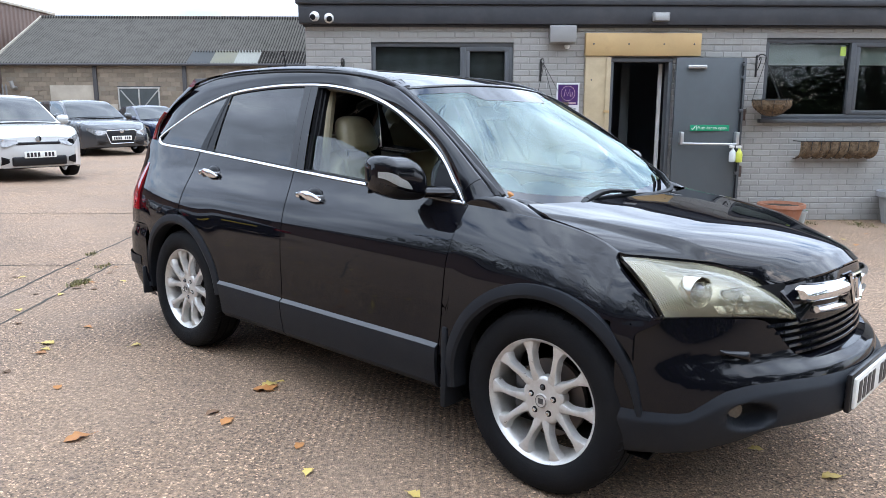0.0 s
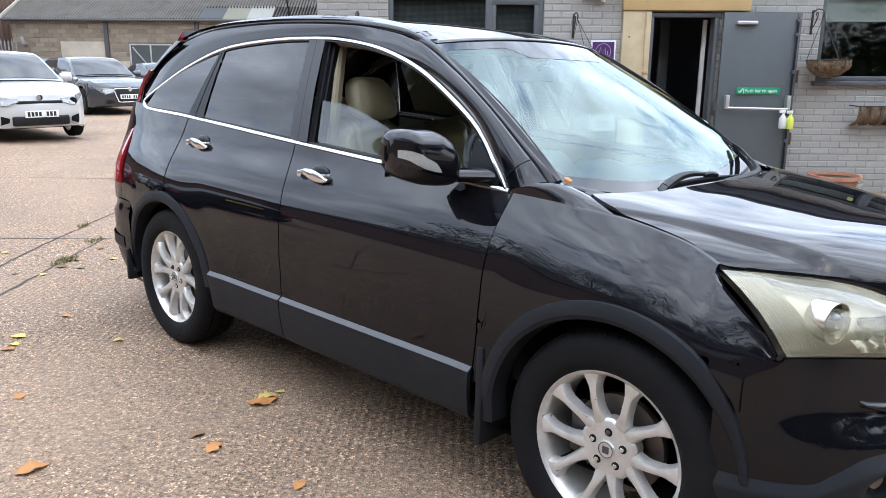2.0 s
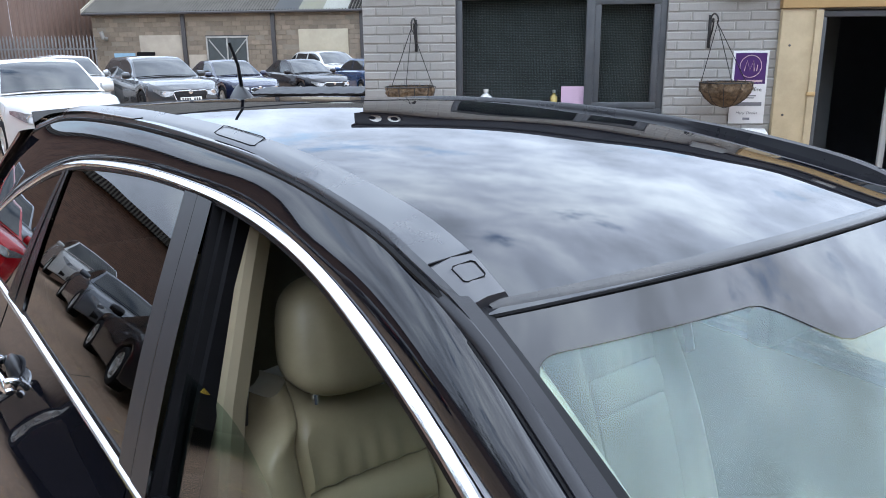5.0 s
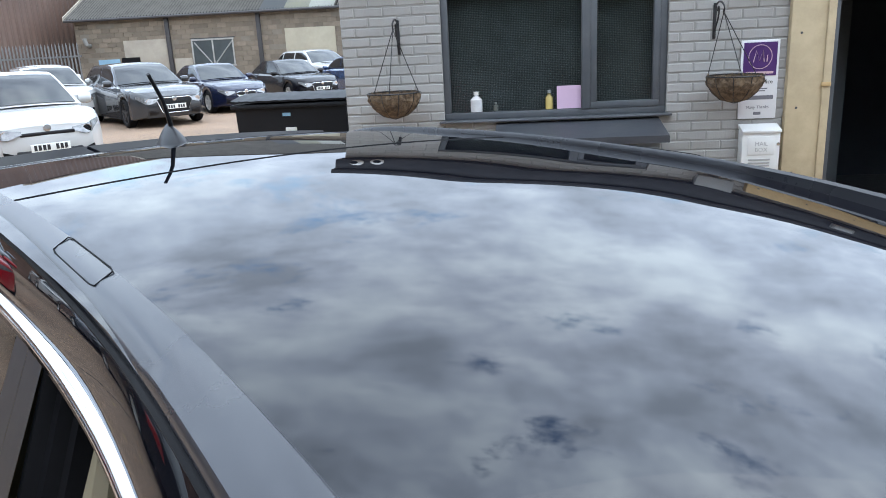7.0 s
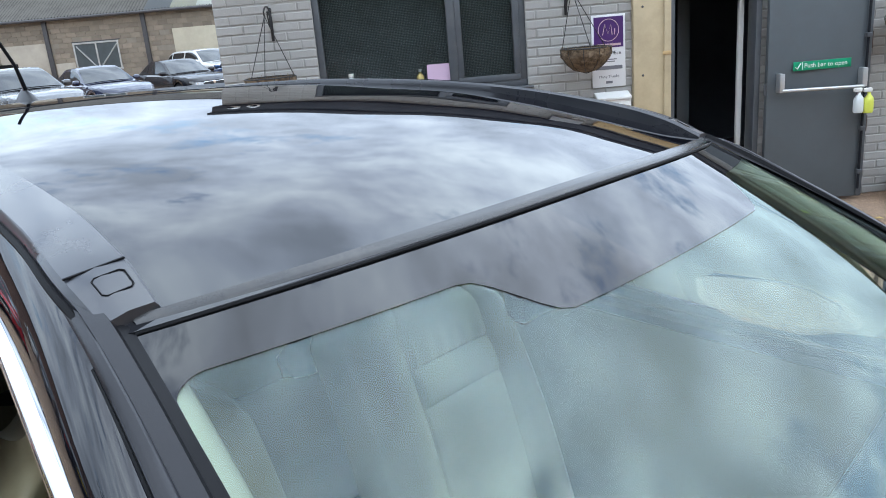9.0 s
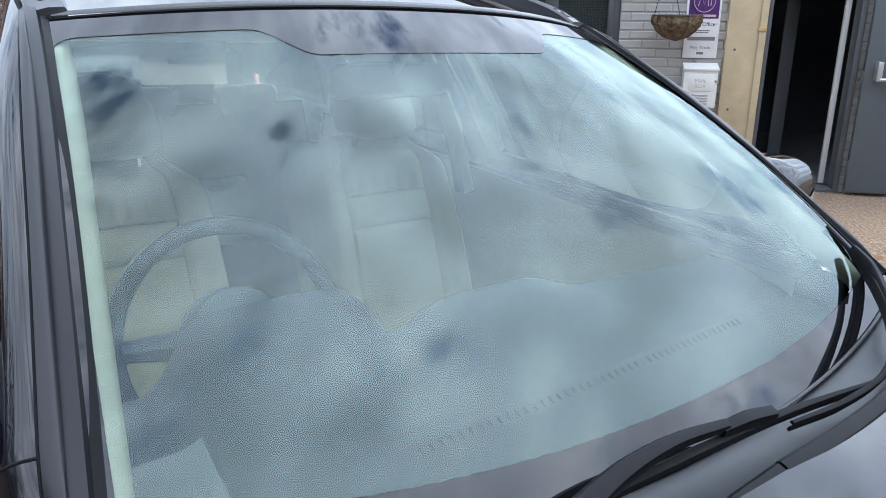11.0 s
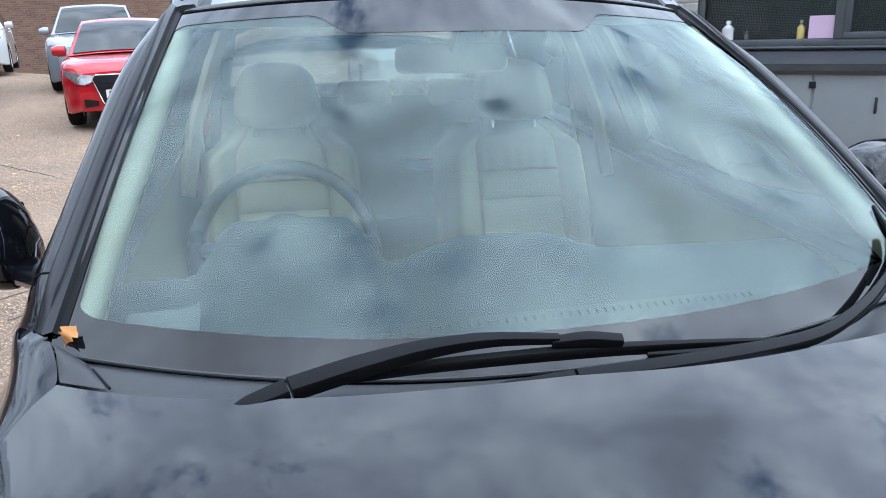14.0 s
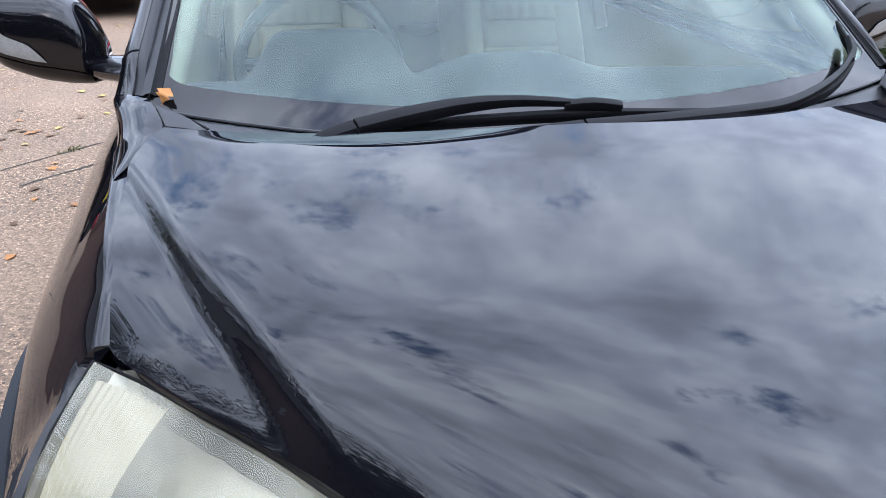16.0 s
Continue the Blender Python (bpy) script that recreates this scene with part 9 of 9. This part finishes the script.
def leaf(x, y, size, k, turn, z=None, label="dry autumn leaf lying on the concrete"):
    o = new("fallen_leaf", LEAVES[k % 9])
    o.matrix_basis = Matrix.Translation((x, y, (ground_z(x, y) if z is None else z) + 0.004)) @ Matrix.Rotation(turn, 4, "Z") @ Matrix.Diagonal((size, size, size * 0.7, 1))
    return tagged(o, label, "leaf", "fallen leaves in the yard")


for x, y, sz, k in ((-0.915, -0.46, 0.12, 0), (-0.875, -0.425, 0.10, 3), (-0.90, -0.40, 0.11, 1), (-0.85, -0.34, 0.05, 4), (-1.62, -1.02, 0.12, 0), (-0.55, -1.36, 0.07, 1), (-0.62, -1.12, 0.07, 0), (-0.12, -1.55, 0.07, 1), (-1.85, 0.3, 0.07, 1), (-1.62, -1.75, 0.10, 1), (-0.75, -1.82, 0.07, 4), (0.30, -1.96, 0.06, 5),
                    (1.42, -1.75, 0.09, 1), (1.55, -1.45, 0.09, 4), (1.35, -1.2, 0.07, 7), (-2.0, -0.4, 0.07, 0), (-1.35, 0.15, 0.05, 2), (-1.1, -0.75, 0.08, 2)):
    leaf(x, y, sz, k, rnd.uniform(0, 6.3))
for k in range(330):
    zone = rnd.random()
    if zone < 0.58:
        x, y = rnd.uniform(-7.5, -2.2), rnd.uniform(-3.2, 2.6)
    elif zone < 0.75:
        x, y = rnd.uniform(-4, 0.0), rnd.uniform(-3.4, 2.5)
    elif zone < 0.9:
        x, y = rnd.uniform(-10.5, -5), rnd.uniform(-1, 5)
    else:
        x, y = rnd.uniform(1.2, 5), rnd.uniform(-2.5, 4.6)
    # none under or against the car
    c, s_ = math.cos(radians(43.956)), math.sin(radians(43.956))
    lx, ly = c * x - s_ * y, s_ * x + c * y
    if abs(lx) < 2.5 and abs(ly) < 1.05:
        continue
    leaf(x, y, rnd.uniform(0.045, 0.10), rnd.randrange(9), rnd.uniform(0, 6.3))
lw = new("windscreen_leaf", LEAVES[3])
lw.matrix_basis = HERO_M @ Matrix.Translation((1.012, -0.692, 1.112)) @ Matrix.Rotation(radians(-25), 4, "Z") @ Matrix.Rotation(radians(62), 4, "Y") @ Matrix.Rotation(radians(-22), 4, "Z") @ Matrix.Diagonal((0.028, 0.046, 0.045, 1))
tagged(lw, "curled orange leaf caught at the windscreen corner", "leaf")

# ---- pieces of the walls ----
def brick_data(w, h, d=0.011, c=0.006):
    """A brick's face standing proud of the joint, with worn edges."""
    v = [(0, 0, 0), (w, 0, 0), (w, 0, h), (0, 0, h), (0, -d + c, 0), (w, -d + c, 0), (w, -d + c, h), (0, -d + c, h), (c, -d, c), (w - c, -d, c), (w - c, -d, h - c), (c, -d, h - c)]
    f = []
    for k in range(4):
        k2 = (k + 1) % 4
        f += [(k, k2, k2 + 4, k + 4), (k + 4, k2 + 4, k2 + 8, k + 8)]
    f.append((8, 9, 10, 11))
    return v, f


rnd = random.Random(5)
BW, BH, MJ = 0.222, 0.066, 0.009
shared = {}
rest_v, rest_f = [], []
count = 0
rows_ = int(TOP / (BH + MJ))
for r in range(rows_):
    z = 0.0 + r * (BH + MJ)
    x = XL - (0.11 if r % 2 else 0.0)
    while x < XR:
        a, b = max(x, XL), min(x + BW, XR)
        x += BW + 0.005
        spans = [(a, b)]
        for ox0, ox1, oz0, oz1 in OPENINGS:
            if z + BH > oz0 + 0.005 and z < oz1 - 0.005:
                new_spans = []
                for p, q in spans:
                    if q <= ox0 or p >= ox1:
                        new_spans.append((p, q))
                    else:
                        if p < ox0 - 0.02:
                            new_spans.append((p, ox0))
                        if q > ox1 + 0.02:
                            new_spans.append((ox1, q))
                spans = new_spans
        for p, q in spans:
            if q - p < 0.03 or z + BH > TOP:
                continue
            w = round(q - p, 2)
            near = -1.3 < p < 2.2 and 0.9 < z < 2.3 or 3.7 < p < 4.6 and 0.2 < z < 1.3
            if near and count < 300:
                if w not in shared:
                    v, f = brick_data(w, BH)
                    me = bpy.data.meshes.new("brick")
                    me.from_pydata(v, [], f)
                    me.materials.append(BRICK_PAINT)
                    shared[w] = me
                o = new("brick", shared[w])
                o.parent = wall_front
                o.location = (p + rnd.uniform(-0.001, 0.001), WY + 0.012 + rnd.uniform(-0.002, 0.002), z + rnd.uniform(-0.001, 0.001))
                count += 1
            else:
                v, f = brick_data(q - p, BH, 0.012 + rnd.uniform(-0.002, 0.002))
                k = len(rest_v)
                rest_v += [(c[0] + p, c[1] + WY + 0.012, c[2] + z) for c in v]
                rest_f += [tuple(i + k for i in g) for g in f]
rest = raw("brick_courses", rest_v, rest_f, BRICK_PAINT, wall_front)
rest["kind"] = "stuff"

# concrete blocks of the shed
rest_v, rest_f = [], []
for r in range(15):
    z = 0.02 + r * 0.228
    x = SX0 - (0.22 if r % 2 else 0)
    while x < SX1:
        a, b = max(x, SX0), min(x + 0.44, SX1)
        x += 0.452
        if b - a < 0.05 or z + 0.215 > EAVE:
            continue
        if rnd.random() < 0.06:
            continue
        v, f = brick_data(b - a, 0.215, 0.018 + rnd.uniform(-0.006, 0.006), 0.01)
        k = len(rest_v)
        rest_v += [(c[0] + a, c[1] + SY + 0.02, c[2] + z) for c in v]
        rest_f += [tuple(i + k for i in g) for g in f]
bl = raw("blockwork", rest_v, rest_f, BLOCK, shed)
bl["kind"] = "stuff"
